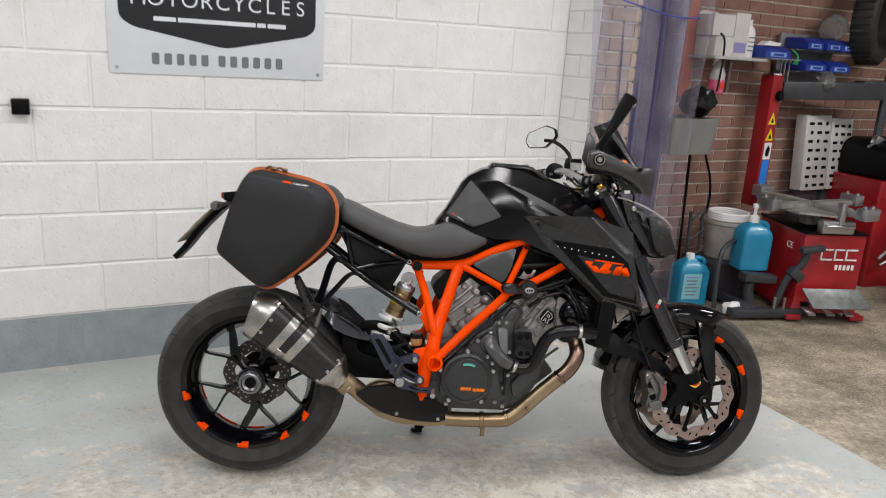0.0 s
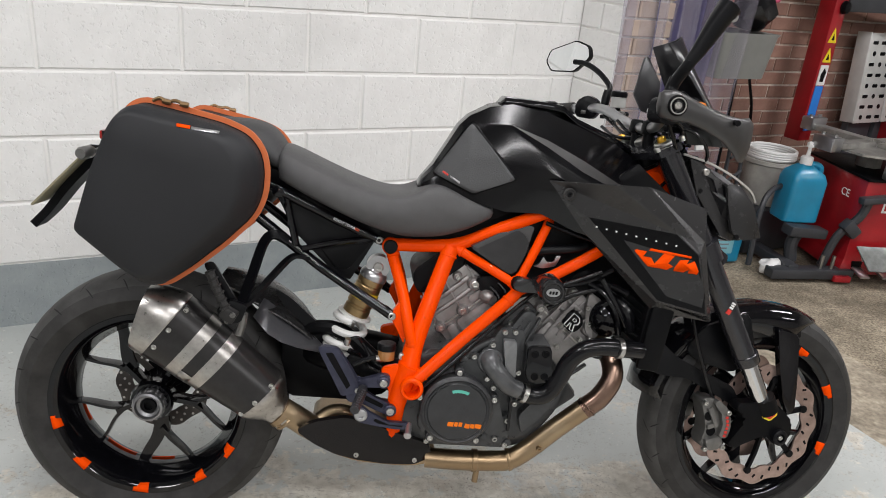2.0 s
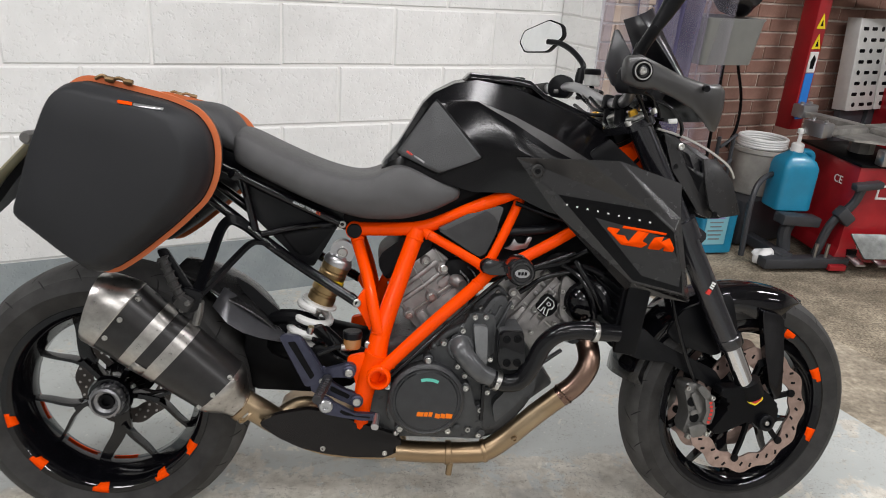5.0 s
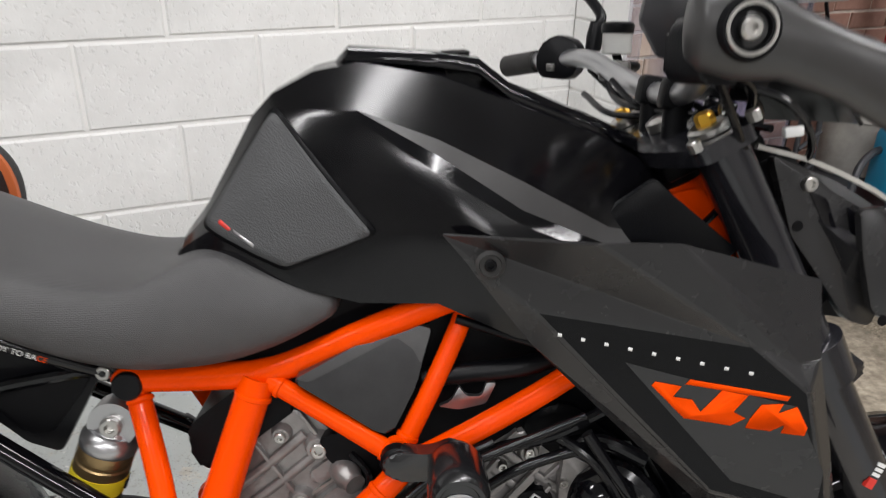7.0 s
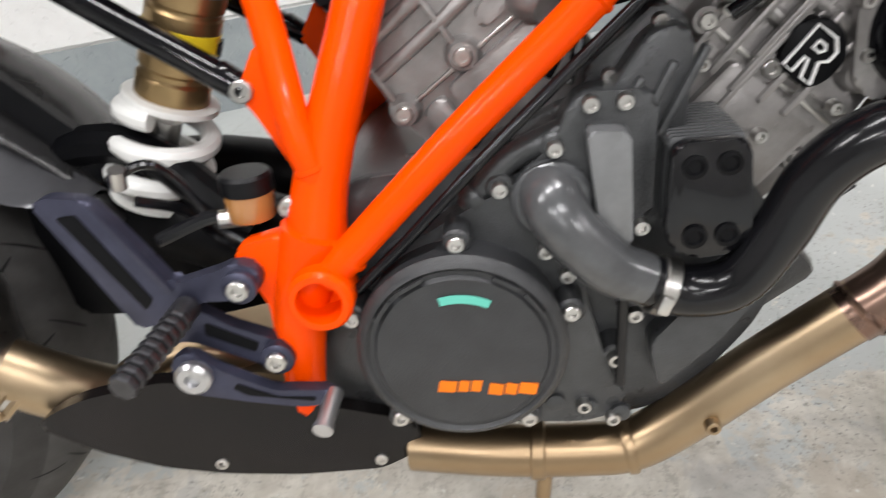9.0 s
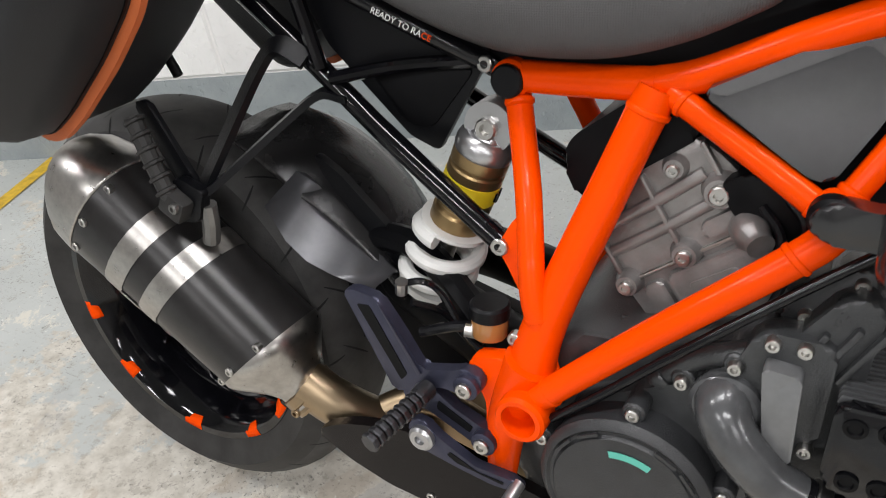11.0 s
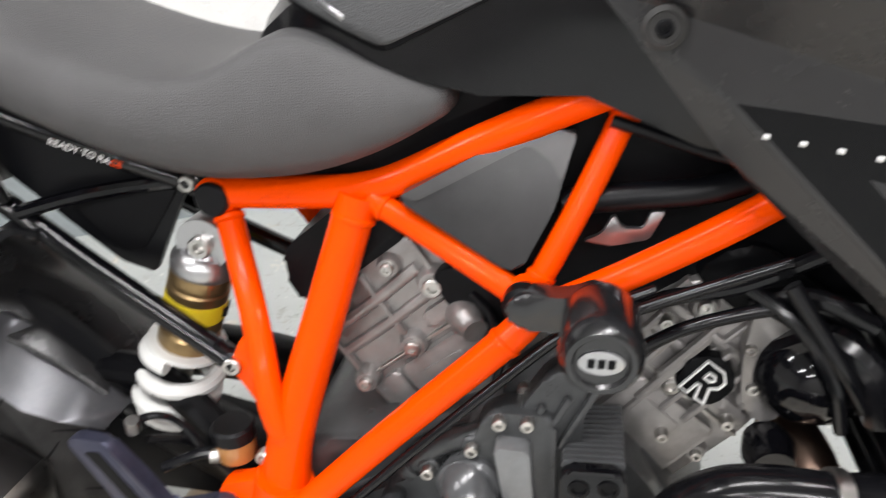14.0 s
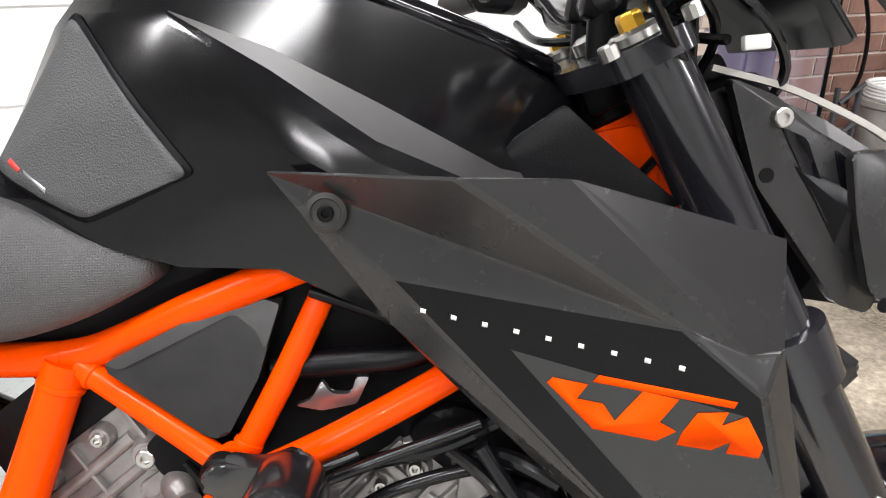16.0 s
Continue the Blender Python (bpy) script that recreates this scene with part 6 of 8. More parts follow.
# -- front end --
for s in (-1, 1):
    bm = B()
    tube(bm, [(1.122, s * .105, .985), (1.407, s * .105, .480)], .0275, 22, smooth=False)
    lathe(bm, [(.0285, -.006), (.031, -.004), (.031, .018), (.0285, .022)], (1.400, s * .105, .498), (-RAKE.x, 0, -RAKE.z), 24)
    lathe(bm, [(.0285, -.026), (.0345, -.024), (.0345, .024), (.0285, .026)], (1.256, s * .105, .752), RAKE, 24)
    fl = P("fork_leg", bm, M_FORK, "black upside-down fork leg with chrome stanchion", None, True)
    bm = B()
    tube(bm, [(1.403, s * .105, .492), (1.476, s * .105, .350)], .0225, 20, smooth=False)
    P("stanchion", bm, M_CHROME, "chrome stanchion", fl)
    bm = B()
    prism(bm, rounded([(1.424, .380), (1.485, .384), (1.518, .360), (1.546, .331), (1.545, .285), (1.508, .267), (1.474, .297), (1.387, .262), (1.372, .273), (1.414, .331), (1.411, .350), (1.385, .362), (1.390, .380)], .007), s * .084, s * .122, .007)
    lathe(bm, [(.030, -.02), (.030, .02)], (1.472, s * .105, .372), RAKE, 22)
    P("fork_foot", bm, M_MATTE, "cast black fork foot", fl)
    bm = B()
    lathe(bm, [(.020, 0), (.020, .012), (.017, .014), (.011, .014), (.010, .005)], (1.512, s * .120, .292), (0, s, 0), 24)
    P("axle_nut", bm, M_PLASTIC, "", fl)
    bm = B()
    lathe(bm, [(.006, 0), (.006, .012), (.004, .014)], (1.512, s * .121, .292), (0, s, 0), 12)
    P("axle_bolt", bm, M_BOLT, "", fl)
    bm = B()
    prism(bm, rounded([(1.457, .344), (1.465, .360), (1.496, .364), (1.500, .349), (1.480, .334)], .005), s * .1225, s * .1240)
    P("foot_badge", bm, M_YELLOW, "yellow edged badge", fl)
    bm = B()
    prism(bm, rounded([(1.463, .346), (1.469, .356), (1.493, .360), (1.495, .350), (1.480, .339)], .004), s * .1240, s * .1246)
    P("badge_field", bm, M_REDP, "", fl)
    bm = B()
    q = Matrix.Translation((1.322, s * (.105 + .0255), .617)) @ Matrix.Rotation(radians(27), 4, "Y")
    for k, zz in enumerate((.019, .013, .007)):
        b2 = Matrix.Diagonal((.010, .005, .004, 1))
        bmesh.ops.create_cube(bm, size=1, matrix=q @ Matrix.Translation((0, 0, zz - .0)) @ b2)
    PS("fork_mark", "fork_mark", bm, M_WHITE, "", fl)
    bm = B()
    bmesh.ops.create_cube(bm, size=1, matrix=q @ Matrix.Translation((0, 0, -.004)) @ Matrix.Diagonal((.010, .005, .012, 1)))
    P("fork_mark", bm, M_REDP, "", fl)
    # caliper
    bm = B()
    prism(bm, rounded([(1.300, .385), (1.335, .388), (1.372, .360), (1.380, .315), (1.368, .265), (1.335, .250), (1.310, .262), (1.322, .31)], .014), s * .052, s * .100, .008)
    for ol in ([(1.340, .386), (1.366, .366), (1.372, .342), (1.352, .350), (1.330, .376)], [(1.318, .282), (1.352, .290), (1.368, .278), (1.360, .258), (1.326, .254)], [(1.352, .352), (1.378, .346), (1.382, .312), (1.374, .284), (1.352, .290), (1.360, .320)]):
        prism(bm, rounded(ol, .006), s * .096, s * .113, .004)
    prism(bm, rounded([(1.318, .360), (1.330, .366), (1.352, .318), (1.344, .310)], .003), s * .096, s * .108, .003)
    prism(bm, rounded([(1.322, .318), (1.350, .326), (1.352, .316), (1.324, .306)], .003), s * .096, s * .106, .003)
    cal = P("brake_caliper", bm, M_CALIPER, "grey radial brake caliper", None, True)
    for px, pz in ((1.326, .340), (1.336, .300)):
        bm = B()
        lathe(bm, [(.012, 0), (.012, .003), (.009, .004)], (px, s * .0985, pz), (0, s, 0), 18)
        P("caliper_piston", bm, M_MATTE, "", cal)
    bm = B()
    for px, pz in ((1.372, .352), (1.366, .262), (1.305, .378), (1.318, .258)):
        bolt(bm, (px, s * .110, pz), (0, s, 0), .0065, .007)
    PS("caliper_bolt", "caliper_bolt", bm, M_BOLT, "", cal)
    bm = B()
    for k in range(6):
        box(bm, (1.373 - .0022 * abs(k - 2.2), s * .1137, .340 - .0095 * k), (.007, .0012, .0062), (0, 12, 0))
    PS("caliper_mark", "caliper_mark", bm, M_REDP, "", cal)
    bm = B()
    tube(bm, [(1.335, s * .09, .385), (1.30, s * .10, .45), (1.265, s * .085, .56), (1.25, s * .075, .64)], .0045, 8)
    P("brake_line", bm, M_HOSE, "", cal)
# clamps
bm = B()
q = Matrix.Translation((1.121, 0, .985)) @ Matrix.Rotation(radians(-27), 4, "Y")
ol = rounded([(-.034, -.138), (.028, -.140), (.036, -.10), (.03, -.045), (.03, .045), (.036, .10), (.028, .140), (-.034, .138), (-.052, .06), (-.052, -.06)], .018)
va = [bm.verts.new((x, y, -.009)) for x, y in ol]
vb = [bm.verts.new((x, y, .009)) for x, y in ol]
bm.faces.new(va[::-1])
bm.faces.new(vb)
for i in range(len(ol)):
    bm.faces.new((va[i], va[(i + 1) % len(ol)], vb[(i + 1) % len(ol)], vb[i]))
bmesh.ops.transform(bm, matrix=q, verts=bm.verts)
yoke = P("triple_clamp", bm, M_FORK, "black anodised fork clamp", None, True)
bm = B()
for s in (-1, 1):
    lathe(bm, [(.021, .010), (.021, .016), (.017, .019), (.010, .019), (.010, .016)], q @ Vector((-.002, s * .105, 0)), RAKE, 24)
    for dx in (-.034, .030):
        bolt(bm, q @ Vector((dx, s * .135, .012)), RAKE, .007, .007)
lathe(bm, [(.019, .010), (.019, .020), (.012, .024)], q @ Vector((0, 0, 0)), RAKE, 24)
PS("clamp_bolt", "clamp_bolt", bm, M_BOLT, "", yoke)
bm = B()
for s in (-1, 1):
    lathe(bm, [(.010, .016), (.010, .028), (.008, .031)], q @ Vector((-.002, s * .105, 0)), RAKE, 6)
PS("fork_adjuster", "fork_adjuster", bm, mat("bright_gold_anodised", (0.72, 0.40, 0.04), 0.3, 0.7), "gold fork adjuster", yoke)
bm = B()
box(bm, (1.207, -.100, .993), (.021, .008, .011), (0, -6, 0), .002)
P("cable_tag", bm, M_WHITE, "", yoke)
bm = B()
prism(bm, rounded([(1.21, .73), (1.28, .70), (1.32, .74), (1.25, .79)], .01), -.11, .11, .008)
P("lower_clamp", bm, M_FORK, "", yoke)

# fender
bm = B()
rows = []
for k in range(19):
    t = k / 18
    a = radians(166 - 108 * t)
    r = float(np.interp(166 - 108 * t, (57, 83, 104, 125, 140, 147, 160, 167), (.310, .310, .318, .331, .346, .351, .351, .345)))
    w = .070 * (1 if t < .80 else 1 - .8 * ((t - .80) / .20) ** 1.8)
    sk = (.045 + .042 * math.exp(-((t - .78) / .20) ** 2)) * (1 if t < .86 else 1 - .8 * (t - .86) / .14)
    rows.append([(FC[0] + (r - dz) * math.cos(a), y, FC[2] + (r - dz) * math.sin(a)) for y, dz in ((-w, sk), (-w * .98, sk * .4), (-w * .82, .010), (-w * .4, .001), (0, -.003), (w * .4, .001), (w * .82, .010), (w * .98, sk * .4), (w, sk))])
loft(bm, rows, cap=False, closed=False)
fend = P("front_fender", bm, M_GLOSS, "black front mudguard", None, True, smooth=50)
solid(fend, .003)
for s in (-1, 1):
    bm = B()
    prism(bm, rounded([(1.150, .455), (1.190, .520), (1.228, .487), (1.300, .452), (1.392, .410), (1.418, .372), (1.405, .356), (1.340, .392), (1.262, .432), (1.190, .440)], .012), s * .072, s * .082, .004)
    prism(bm, rounded([(1.255, .50), (1.30, .56), (1.42, .60), (1.45, .50), (1.40, .44), (1.30, .47)], .02), s * .062, s * .072, .004)
    P("fender_stay", bm, M_PLASTIC, "", fend)
bm = B()
prism(bm, rounded([(1.495, .590), (1.555, .575), (1.550, .45), (1.528, .365), (1.515, .37), (1.505, .47)], .01), .062, .085, .005)
P("fender_fin", bm, M_GLOSS, "", fend)
bm = B()
prism(bm, rounded([(1.498, .560), (1.560, .545), (1.572, .440), (1.578, .352), (1.564, .328), (1.540, .372), (1.520, .450)], .010), -.085, -.066, .005)
P("fender_fin", bm, M_GLOSS, "", fend)

# headlamp shell and screen
bm = B()
rings = []
for x, zb, zt, w in ((1.192, .925, .973, .050), (1.245, .850, .957, .082), (1.296, .780, .936, .098), (1.345, .772, .908, .100), (1.385, .773, .874, .090), (1.404, .776, .846, .070), (1.412, .780, .815, .045)):
    zm = (zb * .45 + zt * .55)
    rings.append([(x, -w * .55, zt), (x, w * .55, zt), (x, w, zm), (x, w * .8, (zb + zm) / 2), (x, w * .4, zb), (x, -w * .4, zb), (x, -w * .8, (zb + zm) / 2), (x, -w, zm)])
loft(bm, rings)
lamp = P("headlamp", bm, mat("lamp_shell_black", (0.006, 0.006, 0.007), 0.36, spec=0.18, noise_scale=20, noise_amt=.2), "angular gloss black headlamp shell", None, True, smooth=4)
bm = B()
for s in (-1, 1):
    prism(bm, rounded([(1.290, .912), (1.322, .915), (1.366, .868), (1.398, .790), (1.350, .782), (1.318, .800), (1.300, .860)], .006), s * .094, s * .104, .003)
    prism(bm, rounded([(1.197, .968), (1.235, .955), (1.268, .930), (1.330, .898), (1.343, .804), (1.333, .777), (1.304, .786), (1.259, .843), (1.226, .884)], .006), s * .072, s * .085, .004)
PS("lamp_side", "lamp_side", bm, M_SATIN, "", lamp)
bm = B()
for p in ((1.239, -.088, .938),):
    bolt(bm, p, SIDE, .008, .006)
PS("lamp_bolt", "lamp_bolt", bm, M_BOLT, "", lamp)
bm = B()
for p in ((1.233, -.0851, .893), (1.332, -.104, .790)):
    lathe(bm, [(.006, 0), (.006, .001)], p, SIDE, 14)
PS("lamp_hole", "lamp_hole", bm, M_MATTE, "", lamp)
for ol in ([(1.241, .931), (1.263, .922), (1.292, .859), (1.287, .853)], [(1.287, .914), (1.326, .886), (1.332, .842), (1.304, .852)]):
    bm = B()
    prism(bm, rounded(ol, .004), -.0868, -.0840, .0006)
    P("lamp_slot", bm, M_GLOSS, "gloss black slot", lamp)
bm = B()
sweep(bm, curve_path([(1.192, -.062, .976), (1.247, -.076, .961), (1.296, -.084, .940), (1.330, -.086, .922), (1.368, -.082, .898), (1.392, -.070, .872)], 5), lambda t: [(-.0025, -.0055 + .003 * t), (.0025, -.0055 + .003 * t), (.0025, .0055 - .003 * t), (-.0025, .0055 - .003 * t)])
P("lamp_trim", bm, mat("pale_grey_trim", (0.44, 0.425, 0.39), 0.4, noise_scale=20, noise_amt=.1), "satin silver lamp edge", lamp)
bm = B()
rows = []
for t in (0, .25, .5, .75, 1):
    zz = 1.00 + .250 * t
    xx = 1.335 - .150 * t
    w = .100 - .058 * t ** 1.4
    rows.append([(xx - .050 * abs(u) ** 1.6, u * w, zz - .025 * abs(u) * t) for u in (-1, -.66, -.33, 0, .33, .66, 1)])
loft(bm, rows, cap=False, closed=False)
solid(P("fly_screen", bm, M_SMOKE, "dark smoked fly screen", None, True, smooth=12), .004)
bm = B()
prism(bm, rounded([(1.086, 1.108), (1.104, 1.196), (1.112, 1.198), (1.150, 1.140), (1.150, 1.06), (1.11, 1.07)], .004), .012, .020, .002)
P("screen_wing", bm, M_SMOKE, "small dark wing beside the fly screen", None, True)
bm = B()
box(bm, (1.185, 0, 1.065), (.035, .17, .09), (0, 30, 0), .012)
box(bm, (1.165, -.02, 1.10), (.03, .12, .035), (0, 30, 0), .008)
P("dashboard", bm, M_PLASTIC, "black instrument cluster", None, True)

bm = B()
box(bm, (1.225, 0, .895), (.09, .13, .15), (0, -20, 0), .02)
box(bm, (1.205, .0, .972), (.03, .08, .03), (0, -27, 0), .008)
P("lamp_bracket", bm, M_MATTE, "black headlamp bracket", None, True)

# handlebar, in its turned position
bm = B()
tube(bm, [(.985, .372, 1.050), (1.03, .30, 1.060), (1.072, .205, 1.064), (1.098, .13, 1.044), (1.112, .05, 1.030), (1.113, -.05, 1.033), (1.095, -.15, 1.056), (1.065, -.24, 1.083), (1.045, -.30, 1.088), (1.030, -.35, 1.090)], .0125, 16, 6)
bars = P("handlebar", bm, M_SILVER, "silver tapered handlebar with black grips")
bm = B()
for yy in (-.04, .04):
    tube(bm, [(1.113, yy, .985), (1.113, yy, 1.034)], .013, 16)
    box(bm, (1.113, yy, 1.031), (.036, .026, .034), (0, 8, 0), .007)
PS("bar_riser", "bar_riser", bm, M_MATTE, "", bars)
bm = B()
tube(bm, [(.985, .372, 1.050), (1.022, .313, 1.0585)], .0165, 16, smooth=False)
tube(bm, [(1.056, -.265, 1.086), (1.032, -.345, 1.090)], .0165, 16, smooth=False)
PS("grip", "grip", bm, M_RUBBER, "ribbed black rubber grip", bars)
bm = B()
prism(bm, rounded([(-.032, -.026), (.018, -.030), (.030, -.008), (.026, .022), (-.005, .034), (-.034, .014)], .010), -.018, .018, .006)
bmesh.ops.transform(bm, matrix=Matrix.Translation((1.050, .262, 1.064)) @ Matrix.Rotation(radians(-30), 4, "Z"), verts=bm.verts)
P("switchgear", bm, M_PLASTIC, "black switchgear", bars)
bm = B()
box(bm, (1.028, .236, 1.052), (.012, .008, .010), (0, 0, -30), .002)
P("switch_button", bm, M_CALIPER, "", bars)
bm = B()
prism(bm, rounded([(-.03, -.028), (.02, -.028), (.03, .01), (.01, .03), (-.03, .02)], .010), -.02, .02, .006)
bmesh.ops.transform(bm, matrix=Matrix.Translation((1.075, -.215, 1.078)) @ Matrix.Rotation(radians(25), 4, "Z"), verts=bm.verts)
P("throttle_housing", bm, M_PLASTIC, "", bars)
bm = B()
lathe(bm, [(.018, 0), (.020, .002), (.020, .028)], (1.114, .214, 1.070), (0, 0, 1), 22)
rp = P("clutch_reservoir", bm, mat("cloudy_plastic", (0.55, 0.55, 0.53), 0.3, trans=0.3), "cloudy fluid cup with black lid", bars)
bm = B()
lathe(bm, [(.021, .028), (.022, .030), (.022, .040), (.019, .043)], (1.114, .214, 1.070), (0, 0, 1), 22)
P("reservoir_lid", bm, M_PLASTIC, "", rp)
bm = B()
tube(bm, [(1.114, .214, 1.07), (1.118, .20, 1.05), (1.11, .18, 1.045)], .006)
tube(bm, [(1.10, -.19, 1.07), (1.14, -.21, 1.075), (1.17, -.30, 1.07), (1.165, -.36, 1.065)], .006)
tube(bm, [(1.10, .21, 1.055), (1.15, .24, 1.055), (1.16, .33, 1.045), (1.13, .40, 1.04)], .006)
PS("lever", "lever", bm, M_MATTE, "", bars)
bm = B()
box(bm, (1.112, -.135, 1.078), (.05, .04, .03), (0, 0, 20), .008)
box(bm, (1.100, .165, 1.05), (.04, .03, .026), (0, 0, -20), .006)
PS("master_cylinder", "master_cylinder", bm, M_CALIPER, "", bars)
bm = B()
box(bm, (1.085, -.19, 1.108), (.03, .022, .012), (0, -20, 20), .004)
P("start_switch", bm, M_REDP, "", bars)
bm = B()
lathe(bm, [(.006, -.02), (.013, -.012), (.015, .006), (.010, .016)], (1.175, -.150, 1.085), (.6, -.6, .3), 16)
P("indicator_lens", bm, mat("amber_lens", (0.75, 0.22, 0.02), .25, coat=.3), "amber front indicator", bars)
bm = B()
box(bm, (1.105, -.165, 1.098), (.045, .035, .022), (10, -15, 30), .006)
box(bm, (1.085, -.145, 1.075), (.035, .03, .03), (20, 10, 15), .006)
P("switch_bracket", bm, M_SILVER, "scuffed silver brake lever bracket", bars)
bm = B()
for a, b, c, d in (((1.11, .16, 1.045), (1.15, .12, 1.02), (1.18, .06, .99), (1.16, .03, .93)), ((1.10, -.12, 1.07), (1.16, -.10, 1.04), (1.20, -.05, 1.0), (1.17, -.02, .93)), ((1.08, .22, 1.05), (1.12, .15, 1.0), (1.10, .06, .98), (1.05, .03, .95)), ((1.09, -.19, 1.06), (1.14, -.14, 1.0), (1.18, -.08, .95), (1.14, -.05, .88)), ((1.12, -.10, 1.05), (1.20, -.10, 1.03), (1.25, -.07, .98), (1.23, -.05, .93)), ((1.08, .10, 1.04), (1.10, .05, 1.015), (1.14, -.02, 1.02), (1.18, -.06, .97)), ((1.10, -.16, 1.06), (1.15, -.13, 1.045), (1.17, -.09, 1.01), (1.18, -.06, .95)), ((1.09, .18, 1.045), (1.09, .10, 1.015), (1.12, .02, 1.008), (1.17, -.03, 1.0)), ((1.11, -.17, 1.05), (1.13, -.12, 1.02), (1.16, -.06, 1.03), (1.19, .02, 1.01)), ((1.06, .16, 1.02), (1.08, .08, 1.0), (1.15, .0, 1.005), (1.20, -.08, 1.0))):
    tube(bm, [a, b, c, d], .0042, 8)
PS("bar_cable", "bar_cable", bm, M_HOSE, "", bars)
for x, y, z, l in ((1.150, -.075, 1.012, .030), (1.165, -.030, 1.020, .034), (1.130, .055, 1.012, .028), (1.175, .02, 1.0, .040)):
    bm = B()
    box(bm, (x, y, z), (l, .016, .014), (0, 15, 40 * y * 10), .004)
    P("cable_connector", bm, M_GLOSS, "", bars)
# lever guard at the right bar end
bm = B()
rows = []
for (cx, cy, cz, hh, hw, tx) in ((1.006, -.352, 1.090, .020, .012, 0), (1.012, -.354, 1.090, .026, .016, 0), (1.035, -.356, 1.088, .030, .020, 0), (1.065, -.357, 1.082, .024, .017, .2), (1.105, -.353, 1.068, .022, .014, .3), (1.150, -.342, 1.052, .026, .012, .35), (1.180, -.330, 1.040, .034, .012, .4), (1.205, -.314, 1.032, .044, .012, .5), (1.222, -.300, 1.026, .040, .010, .5), (1.228, -.294, 1.022, .028, .006, .5)):
    rows.append([(cx + .25 * hh * math.sin(2 * math.pi * k / 16) * tx, cy + hw * math.cos(2 * math.pi * k / 16), cz + hh * math.sin(2 * math.pi * k / 16)) for k in range(16)])
loft(bm, rows)
P("lever_guard", bm, M_BAND, "dark grey lever guard on the bar end", bars, smooth=50)
bm = B()
lathe(bm, [(.019, 0), (.020, .003), (.018, .007), (.012, .007), (.011, .002)], (1.034, -.372, 1.089), SIDE, 26)
P("bar_end_ring", bm, M_MATTE, "", bars)
bm = B()
lathe(bm, [(.0070, 0), (.0070, .007), (.0055, .009), (.003, .009), (.003, .005)], (1.034, -.372, 1.089), SIDE, 20)
P("bar_end_bolt", bm, M_BOLT, "", bars)
bm = B()
lathe(bm, [(.0135, .0072), (.0140, .0082), (.0158, .0082), (.0163, .0072)], (1.034, -.372, 1.089), SIDE, 26, cap=False)
P("bar_end_collar", bm, M_BOLT, "", bars)


def mirror_head(c, hvec, nvec, label, wide=1.0):
    up = nvec.cross(hvec).normalized()
    if up.z < 0:
        up = -up
    hexa = [(a, b * wide) for a, b in rounded([(-.082, -.006), (-.066, .026), (.028, .046), (.074, .026), (.080, -.006), (.022, -.044), (-.062, -.036)], .010, 3)]
    bm = B()
    loft(bm, [[c + hvec * a * k + up * b * k - nvec * d for a, b in hexa] for k, d in ((1, -.002), (1, .006), (.96, .014), (.78, .028), (.4, .036))])
    ob = P("mirror", bm, M_PLASTIC, label, bars, smooth=40)
    bm = B()
    loft(bm, [[c + hvec * a * .93 + up * b * .92 + nvec * d for a, b in hexa] for d in (.001, .0035)])
    P("mirror_glass", bm, M_MIRROR, "silvered mirror glass", ob, smooth=0)
    return ob


mirror_head(Vector((1.022, .432, 1.200)), Vector((.62, -.78, .10)).normalized(), Vector((-.78, -.62, .05)).normalized(), "black hexagonal mirror with bent stem")
bm = B()
sweep(bm, curve_path([(1.080, -.294, 1.175), (1.094, -.298, 1.200), (1.108, -.301, 1.228), (1.122, -.303, 1.256), (1.138, -.304, 1.282)], 4), lambda t: circle(.012 + .012 * t, 14, .011 + .026 * t ** 1.6))
edge_mirror = P("mirror", bm, M_PLASTIC, "black mirror turned edge-on with a bolt in its end", bars, smooth=40)
bm = B()
lathe(bm, [(.009, -.004), (.009, .003), (.005, .004), (.004, .001)], (1.142, -.318, 1.262), SIDE, 14)
P("mirror_bolt", bm, M_BOLT, "", edge_mirror)
bm = B()
tube(bm, [(1.092, .262, 1.075), (1.098, .266, 1.105), (1.104, .275, 1.125), (1.085, .32, 1.160), (1.060, .372, 1.183), (1.035, .41, 1.188)], .0075, 12, 6)
lathe(bm, [(.011, -.02), (.012, 0), (.009, .02)], (1.095, .264, 1.095), (.1, 0, 1), 14)
tube(bm, [(1.058, -.262, 1.105), (1.066, -.268, 1.135), (1.078, -.290, 1.168), (1.088, -.297, 1.190)], lambda t: .0125 - .001 * t, 12, 6)
lathe(bm, [(.013, -.02), (.014, 0), (.010, .03)], (1.061, -.264, 1.115), (.15, 0, 1), 14)
PS("mirror_stem", "stem_collar", bm, M_PLASTIC, "", bars, 2)
# side stand
bm = B()
tube(bm, [(.62, .12, .22), (.585, .20, .09), (.565, .240, .062)], .011, 12)
lathe(bm, [(.022, -.005), (.022, .005)], (.563, .242, .051), (0, .17, 1), 16)
P("side_stand", bm, M_MATTE, "black side stand")



# ---- on the block wall ----
def in_room(ob, u=0, d=0, z=0, rz=0):
    ob.matrix_world = room_pose(u, d, z, rz)
    return ob


